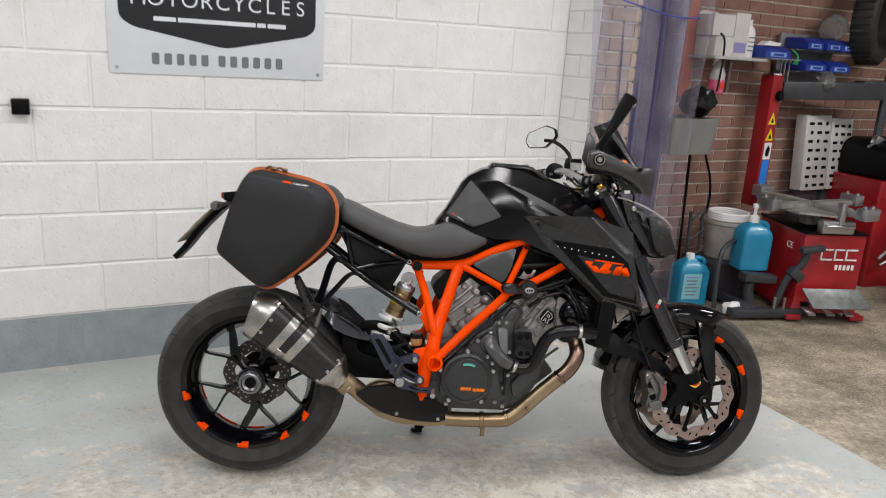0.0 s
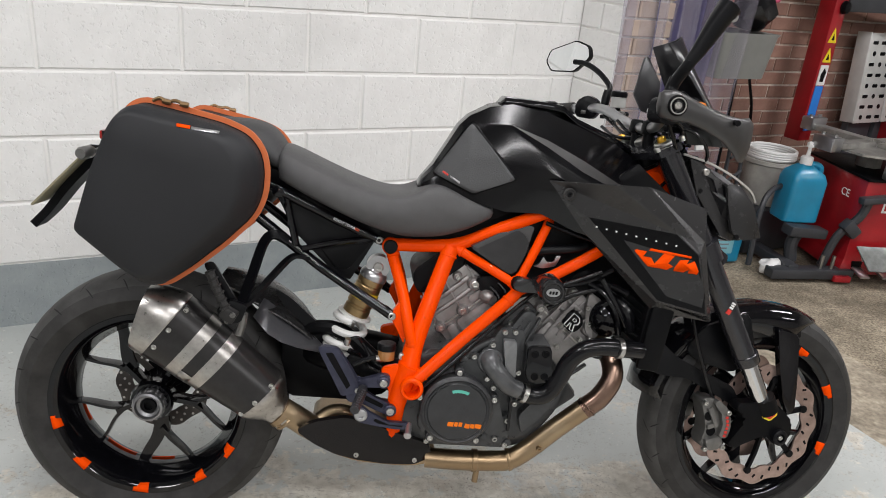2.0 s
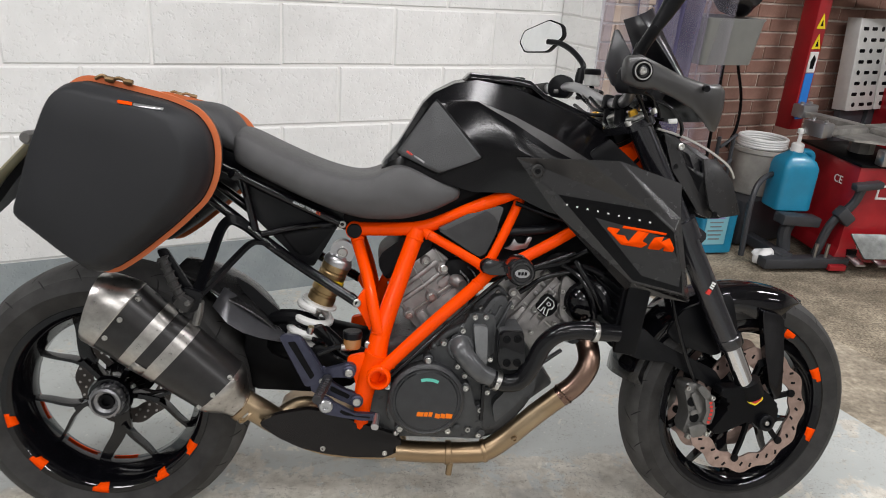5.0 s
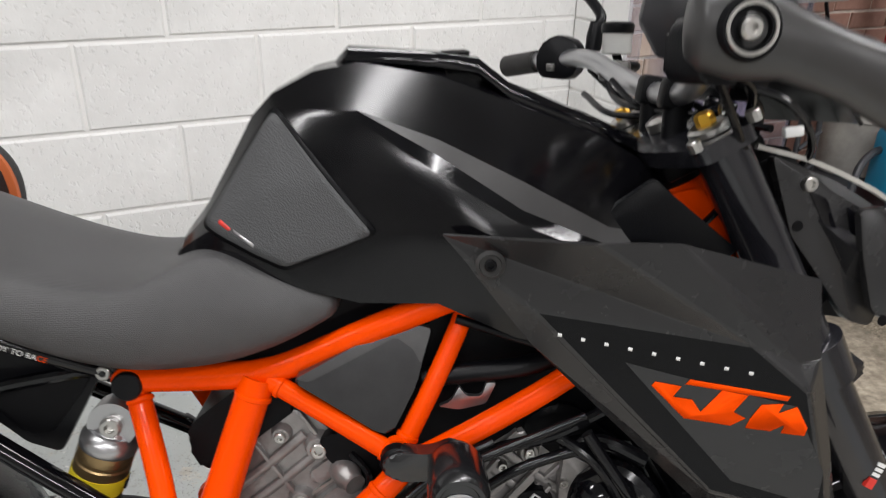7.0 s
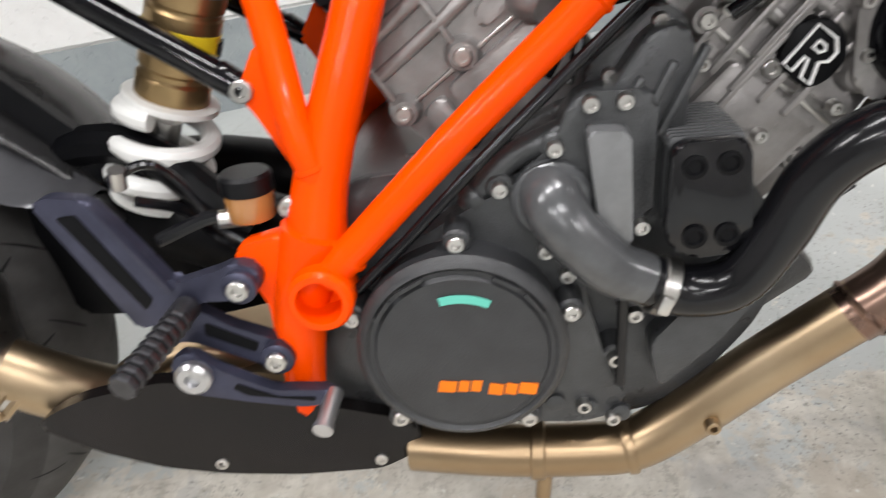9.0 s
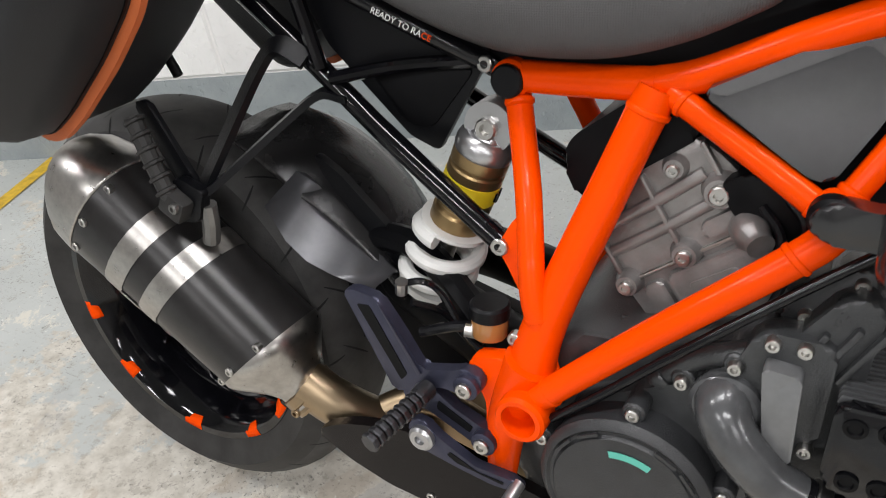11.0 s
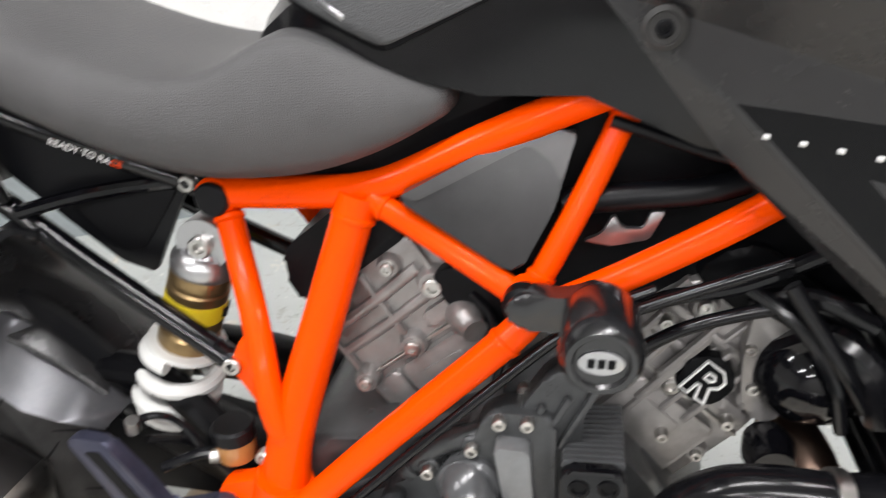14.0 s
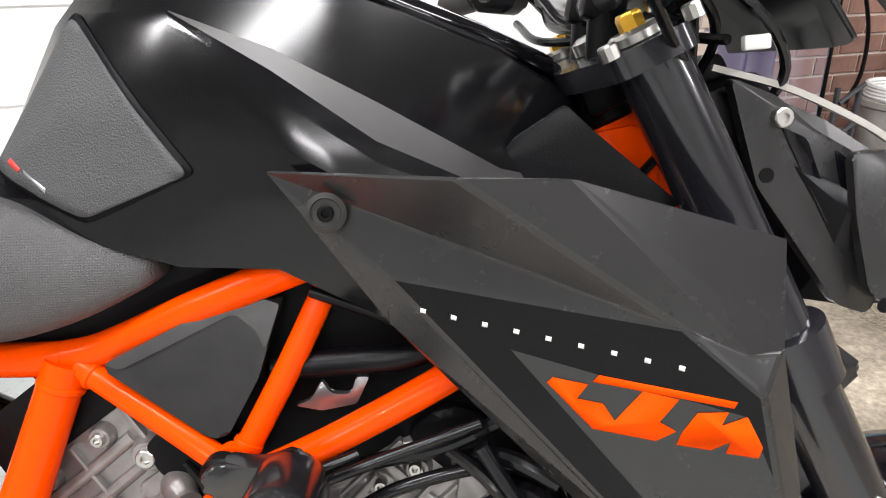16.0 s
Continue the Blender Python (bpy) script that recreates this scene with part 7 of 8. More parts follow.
M_ALU = mat("sign_aluminium", (0.72, 0.74, 0.77), .40, .05, noise_scale=3, noise_amt=.05)
M_SIGNBLACK = mat("sign_black", (0.006, 0.006, 0.009), .25, coat=.3)
M_SIGNGREY = mat("sign_print_grey", (0.16, 0.17, 0.18), .5)
sign = in_room(thing("sign", "grey metal trade sign with black shield and lettering", "sign"), 0, 0, 0)
bm = B()
box(bm, (.310, -.005, 1.60), (.922, .004, .70), (0, 0, 0), .0015)
part("plate", bm, M_ALU, sign)
bm = B()
prism(bm, rounded([(-.105, 1.90), (-.105, 1.478), (-.055, 1.443), (.325, 1.371), (.690, 1.443), (.728, 1.478), (.728, 1.90)], .035), -.0095, -.0075)
part("shield", bm, M_SIGNBLACK, sign, "black shield")
for k, ch in enumerate("MOTORCYCLES"):
    cu = bpy.data.curves.new("letter", "FONT")
    cu.body, cu.size, cu.extrude, cu.align_x = ch, .088, .0006, "CENTER"
    t_ob = new("letter", cu)
    me = bpy.data.meshes.new_from_object(t_ob.evaluated_get(bpy.context.evaluated_depsgraph_get()))
    bpy.data.objects.remove(t_ob)
    ob = new("letter", me)
    me.materials.clear()
    me.materials.append(M_ALU)
    ob.parent = sign
    ob.matrix_local = Matrix.Translation((-.028 + .0685 * k, -.0105, 1.532)) @ Matrix.Rotation(radians(90), 4, "X")
for x0, x1 in ((.030, .120), (.128, .455), (.462, .500), (.508, .590)):
    bm = B()
    prism(bm, [(x0, 1.470), (x1, 1.470), (x1, 1.488), (x0, 1.488)], -.0105, -.0094)
    part("print_bar", bm, M_ALU, sign, smooth=0)
for k in range(11):
    x0 = .018 + .0505 * k + (.022 if k > 4 else 0)
    bm = B()
    prism(bm, rounded([(x0, 1.292), (x0 + .030, 1.292), (x0 + .030, 1.340), (x0, 1.340)], .008), -.0085, -.0072)
    part("print_bar", bm, M_SIGNGREY, sign, smooth=0)
bolts("sign_screw", [(-.120, -.007, 1.275), (.742, -.007, 1.275)], SIDE, .007, .004, sign)
bm = B()
box(bm, (0, -.022, 0), (.064, .044, .062), (0, 0, 0), .004)
tagged(in_room(part("wall_hook", bm, M_MATTE), -.483, 0, 1.105), "small square black rubber block on the wall", "wall fitting")

# ---- behind the pier: plastic sheet, shelf, bottles ----
def sheet_material(name, dark, light, thin, thick):
    """Thin film, streaked from top to bottom: denser where it folds."""
    m = mat(name, dark, .26, noise_scale=4, color2=light, bump=.2, bump_scale=9, spec=.6)
    b = m.node_tree.nodes["Principled BSDF"]
    nt = m.node_tree
    tc = nt.nodes.new("ShaderNodeTexCoord")
    mp = nt.nodes.new("ShaderNodeMapping")
    mp.inputs["Scale"].default_value = (9, 9, .7)
    n = nt.nodes.new("ShaderNodeTexNoise")
    n.inputs["Scale"].default_value, n.inputs["Detail"].default_value = 1.0, 5
    mr = nt.nodes.new("ShaderNodeMapRange")
    mr.inputs["From Min"].default_value, mr.inputs["From Max"].default_value = .35, .65
    mr.inputs["To Min"].default_value, mr.inputs["To Max"].default_value = thin, thick
    nt.links.new(tc.outputs["Object"], mp.inputs["Vector"])
    nt.links.new(mp.outputs["Vector"], n.inputs["Vector"])
    nt.links.new(n.outputs["Fac"], mr.inputs["Value"])
    nt.links.new(mr.outputs["Result"], b.inputs["Alpha"])
    return m


M_SHEET = sheet_material("violet_polythene", (0.050, 0.045, 0.110), (0.115, 0.105, 0.195), .80, .98)
M_FILM = sheet_material("clear_polythene", (0.26, 0.235, 0.31), (0.42, 0.395, 0.47), .14, .50)


def plastic_sheet(name, u0, u1, d, amp, n, phase, z0, z1, material, label):
    bm = B()
    rows = []
    for j in range(25):
        z = z0 + (z1 - z0) * j / 24
        pinch = 1 - .10 * math.sin(math.pi * min(1, max(0, (z - .3) / 1.6)))
        row = []
        for i in range(61):
            t = i / 60
            u = (u0 + u1) / 2 + (t - .5) * (u1 - u0) * pinch
            off = amp * math.sin(n * 2 * math.pi * t + phase + .3 * math.sin(3 * z)) + .4 * amp * math.sin(n * 5.3 * t + 2 * z)
            row.append(room(u, d + off, z))
        rows.append(row)
    loft(bm, rows, cap=False, closed=False)
    ob = part(name, bm, material, smooth=180)
    return tagged(ob, label, "plastic sheet", group="hanging plastic sheets")


plastic_sheet("plastic_sheet", 2.05, 2.86, .31, .035, 4.5, 0, .02, 2.78, M_FILM, "clear creased plastic sheet hanging from above")
plastic_sheet("plastic_sheet", 2.268, 2.692, .24, .05, 3.2, 1.2, .02, 2.78, M_SHEET, "violet tinted translucent plastic sheet hanging behind another")
bm = B()
tube(bm, [room(2.10, .36, 1.735), room(2.31, .37, 1.695), room(2.55, .37, 1.660), room(2.72, .36, 1.668)], .004, 8)
tagged(part("cord", bm, mat("blue_cord", (0.03, 0.05, 0.30), .5)), "thin blue cord tied round the plastic sheet", "cord")
bm = B()
box(bm, (3.165, .175, 2.0), (.085, .06, 1.52), (0, 0, 0), .004)
tagged(in_room(part("post", bm, mat("orange_brown_paint", (0.42, 0.10, 0.045), .45, noise_scale=8, noise_amt=.15))), "orange brown painted upright board", "post", kind="structure")

bm = B()
box(bm, (3.39, .06, 1.480), (.46, .28, .018), (0, 0, 0), .002)
shelf = in_room(part("wall_shelf", bm, mat("grey_shelf_board", (0.42, 0.41, 0.38), .6, noise_scale=12, noise_amt=.1)))
tagged(shelf, "short grey board shelf on steel brackets", "shelf")
for x in (3.24, 3.575):
    bm = B()
    box(bm, (x, .185, 1.375), (.022, .012, .21), (0, 0, 0), .002)
    box(bm, (x, .085, 1.470), (.022, .19, .012), (0, 0, 0), .002)
    part("bracket", bm, M_SILVER, shelf)
M_CARD = mat("white_card", (0.56, 0.54, 0.52), .8, noise_scale=9, noise_amt=.08)
M_VIOLETP = mat("violet_print", (0.25, 0.22, 0.45), .6)
for (x, z, w, h, dd, r, label) in ((3.275, 1.490, .155, .115, .16, 3, "white cardboard box with torn top"), (3.268, 1.607, .165, .125, .15, -4, "white cardboard box stacked on another")):
    bm = B()
    box(bm, (0, 0, h / 2), (w, dd, h), (0, 0, 0), .003)
    ob = in_room(thing("cardboard_box", label, "box", group="cardboard boxes"), x, -.06, z, r)
    part("carton", bm, M_CARD, ob)
    bm = B()
    prism(bm, [(-w / 2, h), (w / 2, h), (w / 2 - .01, h + .018), (-w / 2 + .03, h + .026)], dd / 2 - .003, dd / 2)
    part("flap", bm, M_CARD, ob)
ob = in_room(thing("carton_pack", "tall white carton with violet print", "box"), 3.425, -.06, 1.490, 2)
bm = B()
box(bm, (0, 0, .13), (.125, .13, .26), (0, 0, 0), .004)
part("carton", bm, M_CARD, ob)
bm = B()
box(bm, (.0, -.066, .055), (.10, .003, .06))
part("print", bm, M_VIOLETP, ob)
ob = in_room(thing("cleaner_bottle", "white plastic bottle with printed label", "bottle"), 3.552, -.06, 1.490)
bm = B()
loft(bm, [[(a * kx, b * kx * .7, z) for a, b in circle(.052, 20)] for z, kx in ((0, .95), (.004, 1), (.15, 1), (.175, .85), (.195, .45), (.20, .40))])
part("bottle_body", bm, M_WHITE, ob)
bm = B()
lathe(bm, [(.020, .20), (.020, .228), (.017, .230)], (0, 0, 0), (0, 0, 1), 18)
part("cap", bm, M_WHITE, ob)
bm = B()
for k in range(4):
    box(bm, (0, -.0375, .045 + .026 * k), (.055 - .008 * (k % 2), .002, .008))
part("label_print", bm, M_SIGNGREY, ob)
# spray bottle hung under the shelf
ob = in_room(thing("spray_bottle", "clear trigger spray bottle with pink liquid", "bottle"), 3.30, -.02, 1.262)
bm = B()
lathe(bm, [(.045, 0), (.050, .006), (.050, .08), (.048, .085)], (0, 0, 0), (0, 0, 1), 22)
part("liquid", bm, mat("pink_liquid", (0.62, 0.10, 0.20), .25, coat=.4), ob)
bm = B()
lathe(bm, [(.050, .085), (.050, .12), (.030, .165), (.017, .185), (.016, .195)], (0, 0, 0), (0, 0, 1), 22)
part("bottle_body", bm, mat("clear_pale_plastic", (0.60, 0.55, 0.55), .2, trans=.3), ob)
bm = B()
box(bm, (-.012, 0, .212), (.075, .022, .026), (0, -18, 0), .006)
box(bm, (-.035, 0, .190), (.008, .014, .045), (0, 25, 0), .003)
part("trigger", bm, M_WHITE, ob)
bm = B()
box(bm, (0, -.051, .05), (.04, .002, .035), (0, 0, 0), .0)
part("print", bm, M_REDP, ob)
# storage bins
M_BIN = mat("blue_bin_plastic", (0.012, 0.035, 0.26), .4, noise_scale=9, noise_amt=.1)
M_BINL = mat("pale_blue_label", (0.22, 0.35, 0.62), .4)


def storage_bin(u, d, z, w, h=.085, label="open-fronted blue plastic storage bin"):
    ob = in_room(thing("storage_bin", label, "storage bin", group="blue storage bins"), u, d, z)
    bm = B()
    prism(bm, [(-.09, 0), (.09, 0), (.09, h), (-.035, h), (-.09, h * .55)], -w / 2, w / 2, .004, place=Matrix.Rotation(radians(90), 4, "Z"))
    part("tub", bm, M_BIN, ob)
    bm = B()
    box(bm, (0, -.091, h * .30), (w * .62, .006, h * .36), (0, 0, 0), .002)
    part("label_holder", bm, M_BINL, ob)
    bm = B()
    box(bm, (0, -.0945, h * .30), (w * .40, .002, h * .20))
    part("label_card", bm, M_BIN, ob)
    return ob


for u, z, w in ((3.725, 1.498, .23),):
    storage_bin(u, -.04, z, w, .075)
for u in (4.085, 4.27, 4.415):
    storage_bin(u, -.06, 1.572, .15, .072)
for u in (4.125, 4.365):
    storage_bin(u, -.06, 1.434, .20, .072)
bm = B()
box(bm, (4.24, .17, 1.50), (.54, .02, .34), (0, 0, 0), .003)
box(bm, (4.24, .10, 1.566), (.54, .16, .006))
box(bm, (4.24, .10, 1.428), (.54, .16, .006))
tagged(in_room(part("bin_rack", bm, mat("grey_rack", (.18, .18, .19), .5, .3))), "grey louvred rack that carries storage bins", "rack")
bm = B()
box(bm, (3.725, -.01, 1.494), (.26, .22, .006))
box(bm, (3.725, .11, 1.51), (.26, .10, .03))
tagged(in_room(part("bin_ledge", bm, mat("shelf_grey_steel", (.3, .3, .3), .5, .5))), "narrow steel ledge under a storage bin", "shelf")
bm = B()
prism(bm, rounded([(3.62, 1.572), (3.76, 1.575), (3.77, 1.592), (3.66, 1.602)], .004), -.02, .04)
tagged(in_room(part("paper_sheaf", bm, M_WHITE)), "folded white paper lying in a storage bin", "paper")
M_BAG = mat("clear_bag", (0.62, 0.63, 0.62), .12, trans=.85, bump=.8, bump_scale=25)
bm = B()
bmesh.ops.create_icosphere(bm, subdivisions=3, radius=.085)
for v in bm.verts:
    v.co = v.co * (1 + .35 * noise.noise(v.co * 22)) + Vector((0, 0, .07))
    v.co.z = max(v.co.z, 0)
tagged(in_room(part("plastic_bag", bm, M_BAG), 4.32, -.05, 1.653), "crumpled clear plastic bag on storage bins", "bag")
bm = B()
bmesh.ops.create_icosphere(bm, subdivisions=3, radius=.06)
for v in bm.verts:
    v.co = v.co * (1 + .4 * noise.noise(v.co * 30 + Vector((3, 0, 0)))) + Vector((0, 0, .05))
tagged(in_room(part("plastic_bag", bm, M_BAG), 4.20, .06, 1.325), "crumpled clear plastic bag below storage bins", "bag")
# green tie and hanging rods
bm = B()
for k in range(4):
    tube(bm, [(3.90 + .02 * k, 0, 1.56 - .01 * k), (3.93, -.03, 1.52), (3.92 + .015 * k, -.01, 1.47)], .005, 6)
tagged(in_room(part("green_tie", bm, mat("green_plastic", (.03, .30, .10), .5))), "bundle of green plastic ties", "ties")
for k, x in enumerate((3.85, 3.885, 3.925)):
    bm = B()
    tube(bm, [(x, .02, 1.48), (x + .004, .02, 1.36)], .005, 8)
    tube(bm, [(x - .008, .02, 1.485), (x + .008, .02, 1.485)], .008, 8)
    tagged(in_room(part("hanging_tool", bm, M_BOLT)), "slim steel tool hanging from a ledge", "tool", group="hanging tools")
# grey tray with a black bag, and its stand
tray = in_room(thing("plastic_tray", "grey translucent plastic tub on a stand", "tub"), 2.862, .19, .930)
bm = B()
rings = []
for z, k in ((0, .86), (.004, .88), (.19, 1.0), (.20, 1.04), (.205, 1.04), (.20, .98), (.01, .84)):
    rings.append([(x, y, z) for x, y in rounded([(-.178 * k, -.12 * k), (.178 * k, -.12 * k), (.178 * k, .12 * k), (-.178 * k, .12 * k)], .025)])
loft(bm, rings)
part("tub_body", bm, mat("grey_tub", (0.21, 0.215, 0.205), .4, noise_scale=6, noise_amt=.1), tray)
for x in (-.14, .15):
    bm = B()
    tube(bm, [(x, .05, .002), (x + .03, .06, -.50), (x + .05, .06, -.93)], .008, 8)
    part("stand_leg", bm, M_MATTE, tray)
bm = B()
bmesh.ops.create_icosphere(bm, subdivisions=3, radius=.11)
for v in bm.verts:
    v.co = Vector((v.co.x, v.co.y * .8, v.co.z * .8)) * (1 + .25 * noise.noise(v.co * 18)) + Vector((0, 0, .09))
    v.co.z = max(0.0, v.co.z)
tagged(in_room(part("black_bag", bm, mat("black_polythene", (0.006, 0.006, 0.007), .2, bump=.6, bump_scale=20)), 2.965, .19, 1.134), "shiny black plastic bag in a tub", "bag")
bm = B()
tube(bm, [(3.205, -.05, 1.62), (3.235, -.06, 1.58), (3.245, -.06, 1.45), (3.235, -.06, 1.28)], .006, 8)
tagged(in_room(part("hanging_cable", bm, M_HOSE)), "black cable hanging by the shelf", "cable")
bm = B()
tube(bm, [(3.388, .12, .94), (3.41, .12, .86), (3.485, .12, .69), (3.50, .12, .53), (3.44, .11, .42)], .008, 8)
tagged(in_room(part("hanging_cable", bm, M_HOSE)), "black hose hanging below a tub", "cable")

# ---- tyre changer ----
M_REDD = mat("worn_red_enamel", (0.30, 0.007, 0.012), .35, coat=.35, noise_scale=5, noise_amt=.25, rough_var=.12)
M_MACH = mat("machine_grey_steel", (0.34, 0.33, 0.31), .42, .6, noise_scale=14, noise_amt=.25, rough_var=.1)
M_DARKARM = mat("dark_grey_enamel", (0.035, 0.037, 0.042), .45, noise_scale=8, noise_amt=.2)
tc_m = pose(2.86, 1.72, 0, 0, 0, 2)
tyre_changer = thing("tyre_changer", "red tyre changing machine with grey turntable and column", "tyre changer", tc_m)
bm = B()
loft(bm, [[(x0, y0, z), (x1, y0, z), (x1, y1, z), (x0, y1, z)] for x0, x1, y0, y1, z in ((-.03, .40, -.02, .50, .035), (0, .385, 0, .50, .10), (.0, .385, .0, .50, .515))])
bevelled(bm, [e for e in bm.edges], .006, 2)
part("cabinet", bm, M_REDD, tyre_changer, "red steel cabinet")
bm = B()
box(bm, (.1925, .25, .520), (.40, .52, .012), (0, 0, 0), .003)
part("top_plate", bm, M_MATTE, tyre_changer)
for x in (-.03, .37):
    bm = B()
    box(bm, (x + .01, -.03, .02), (.09, .07, .03), (0, 0, 0), .004)
    part("foot", bm, M_REDD, tyre_changer)
bm = B()
prism(bm, rounded([(.0, 0), (.36, 0), (.40, -.13), (.04, -.13)], .008), -.004, .004, .002, place=Matrix.Translation((0, -.055, .20)) @ Matrix.Rotation(radians(-42), 4, "X"))
part("pedal_cover", bm, mat("pedal_plate_grey", (.12, .125, .12), .4, .4, noise_scale=20, noise_amt=.3), tyre_changer, "grey pedal cover plate")
for k in range(3):
    bm = B()
    box(bm, (.06 + .11 * k, -.062, .135), (.028, .003, .024), (-42, 0, 0))
    part("pedal_mark", bm, M_WHITE, tyre_changer)
    bm = B()
    box(bm, (.07 + .12 * k, -.05, .06), (.05, .10, .012), (12, 0, 0), .003)
    part("pedal", bm, M_SILVER, tyre_changer)
    bm = B()
    box(bm, (.07 + .12 * k, -.008, .075), (.05, .012, .05))
    part("pedal_slot", bm, M_MATTE, tyre_changer)
for x0, x1 in ((.115, .190), (.200, .262), (.272, .345)):
    for c, s in ((((x0 + x1) / 2, -.0025, .425), (x1 - x0, .003, .010)), (((x0 + x1) / 2, -.0025, .365), (x1 - x0, .003, .010)), ((x0 + .005, -.0025, .395), (.010, .003, .062))):
        bm = B()
        box(bm, c, s)
        part("brand_bar", bm, M_WHITE, tyre_changer)
for k in range(5):
    bm = B()
    box(bm, (.225 + .026 * k, -.0025, .318), (.016, .003, .030))
    part("brand_bar", bm, M_WHITE, tyre_changer)
cu = bpy.data.curves.new("mark", "FONT")
cu.body, cu.size, cu.extrude = "CE", .055, .001
t_ob = new("mark", cu)
me = bpy.data.meshes.new_from_object(t_ob.evaluated_get(bpy.context.evaluated_depsgraph_get()))
bpy.data.objects.remove(t_ob)
ob = new("ce_mark", me)
me.materials.clear()
me.materials.append(M_WHITE)
ob.parent = tyre_changer
ob.matrix_local = Matrix.Translation((-.0015, .17, .40)) @ Matrix.Rotation(radians(-90), 4, "Z") @ Matrix.Rotation(radians(90), 4, "X")
# turntable with four jaws
bm = B()
lathe(bm, [(.06, .53), (.06, .60), (.20, .615), (.27, .62), (.27, .632), (.05, .640)], (.16, .25, 0), (0, 0, 1), 8)
part("turntable", bm, M_MACH, tyre_changer, "grey steel turntable")
for k in range(4):
    a = radians(20 + 90 * k)
    c = Vector((.16, .25, .648))
    dr = Vector((math.cos(a), math.sin(a), 0))
    bm = B()
    box(bm, tuple(c + dr * .22), (.36, .075, .03), (0, 0, math.degrees(a)), .004)
    jaw = part("jaw_slide", bm, M_MACH, tyre_changer)
    bm = B()
    box(bm, tuple(c + dr * .37 + Vector((0, 0, .015))), (.075, .12, .07), (0, 0, math.degrees(a)), .008)
    for s in (-1, 1):
        lathe(bm, [(.010, 0), (.010, .012)], c + dr * .37 + Vector((-dr.y, dr.x, 0)) * .035 * s + Vector((0, 0, .05)), (0, 0, 1), 10)
    part("jaw", bm, M_SILVER, jaw)
bm = B()
box(bm, (.17, -.01, .565), (.20, .06, .075), (0, 0, 0), .008)
tube(bm, [(.08, -.05, .575), (.26, -.05, .575)], .008, 8)
box(bm, (.18, -.02, .64), (.035, .05, .14), (0, 0, 0), .006)
part("jaw_clamp", bm, M_SILVER, tyre_changer)
# column, arm, post
cm = tc_m.inverted() @ room_pose(3.835, -.062, 0, -14)
col_m = tc_m.inverted() @ room_pose(3.815, -.039, 0, 2)
face_m = col_m @ Matrix.Translation((0, .025, 0)) @ Matrix.Diagonal((.8, 1, 1, 1))
bm = B()
box(bm, (0, 0, .965), (.10, .10, .86), (0, 0, 0), .006)
col_p = part("column", bm, M_REDD, tyre_changer, "red square column")
col_p.matrix_local = col_m


def col_part(name, bm, material, label="", place=None):
    ob = part(name, bm, material, tyre_changer, label)
    ob.matrix_local = place or cm
    return ob


for z in (1.115, 1.010):
    bm = B()
    prism(bm, rounded([(-.045, z - .035), (.045, z - .035), (0, z + .045)], .006), -.0785, -.0752)
    col_part("warning_sign", bm, M_YELLOW, "yellow warning triangle", place=face_m)
    bm = B()
    prism(bm, rounded([(-.016, z - .022), (.016, z - .022), (.0, z + .012)], .003), -.0795, -.0785)
    col_part("warning_mark", bm, M_MATTE, place=face_m)
bm = B()
box(bm, (0, -.077, .905), (.085, .004, .11))
col_part("notice", bm, M_WHITE, "white notice", place=face_m)
bm = B()
prism(bm, rounded([(-.02, .87), (.015, .87), (.025, .92), (0, .945), (-.025, .91)], .004), -.0805, -.0795)
col_part("notice_mark", bm, M_MATTE, place=face_m)
bm = B()
box(bm, (0, -.077, .72), (.085, .004, .25))
col_part("notice", bm, mat("blue_print", (0.02, 0.20, 0.66), .45), "bright blue notice", place=face_m)
bm = B()
lathe(bm, [(.032, 0), (.036, .01), (.030, .03), (.012, .035)], (.02, -.075, 1.265), SIDE, 10)
col_part("knob", bm, M_PLASTIC, "black knob", place=face_m)
bm = B()
for k in range(5):
    lathe(bm, [(.010, 0), (.008, .012)], (-.04 + .02 * k, -.055, 1.395), (0, 0, 1), 8)
col_part("top_bolts", bm, M_BOLT, place=face_m)
bm = B()
box(bm, (.46, .0, 1.315), (.80, .11, .115), (0, -2, 0), .006)
box(bm, (.80, .0, 1.345), (.26, .10, .10), (0, -2, 0), .006)
col_part("arm", bm, M_DARKARM, "dark grey swing arm")
bm = B()
tube(bm, [(.90, 0, 1.44), (.90, 0, 1.02)], .028, 6, smooth=False)
col_part("tool_post", bm, M_DARKARM)
bm = B()
box(bm, (.885, -.03, .995), (.07, .05, .06), (0, 20, 0), .01)
tube(bm, [(.88, -.03, .99), (.80, -.05, .955)], .010, 8)
col_part("tool_head", bm, M_SILVER)
bm = B()
pth = []
for k in range(161):
    a = k / 160 * 2 * math.pi * 16
    pth.append((.93 + .022 * math.cos(a), .03 + .022 * math.sin(a), 1.42 + .34 * k / 160))
tube(bm, pth, .006, 6, smooth=False)
col_part("coiled_hose", bm, M_HOSE, "black coiled air hose")
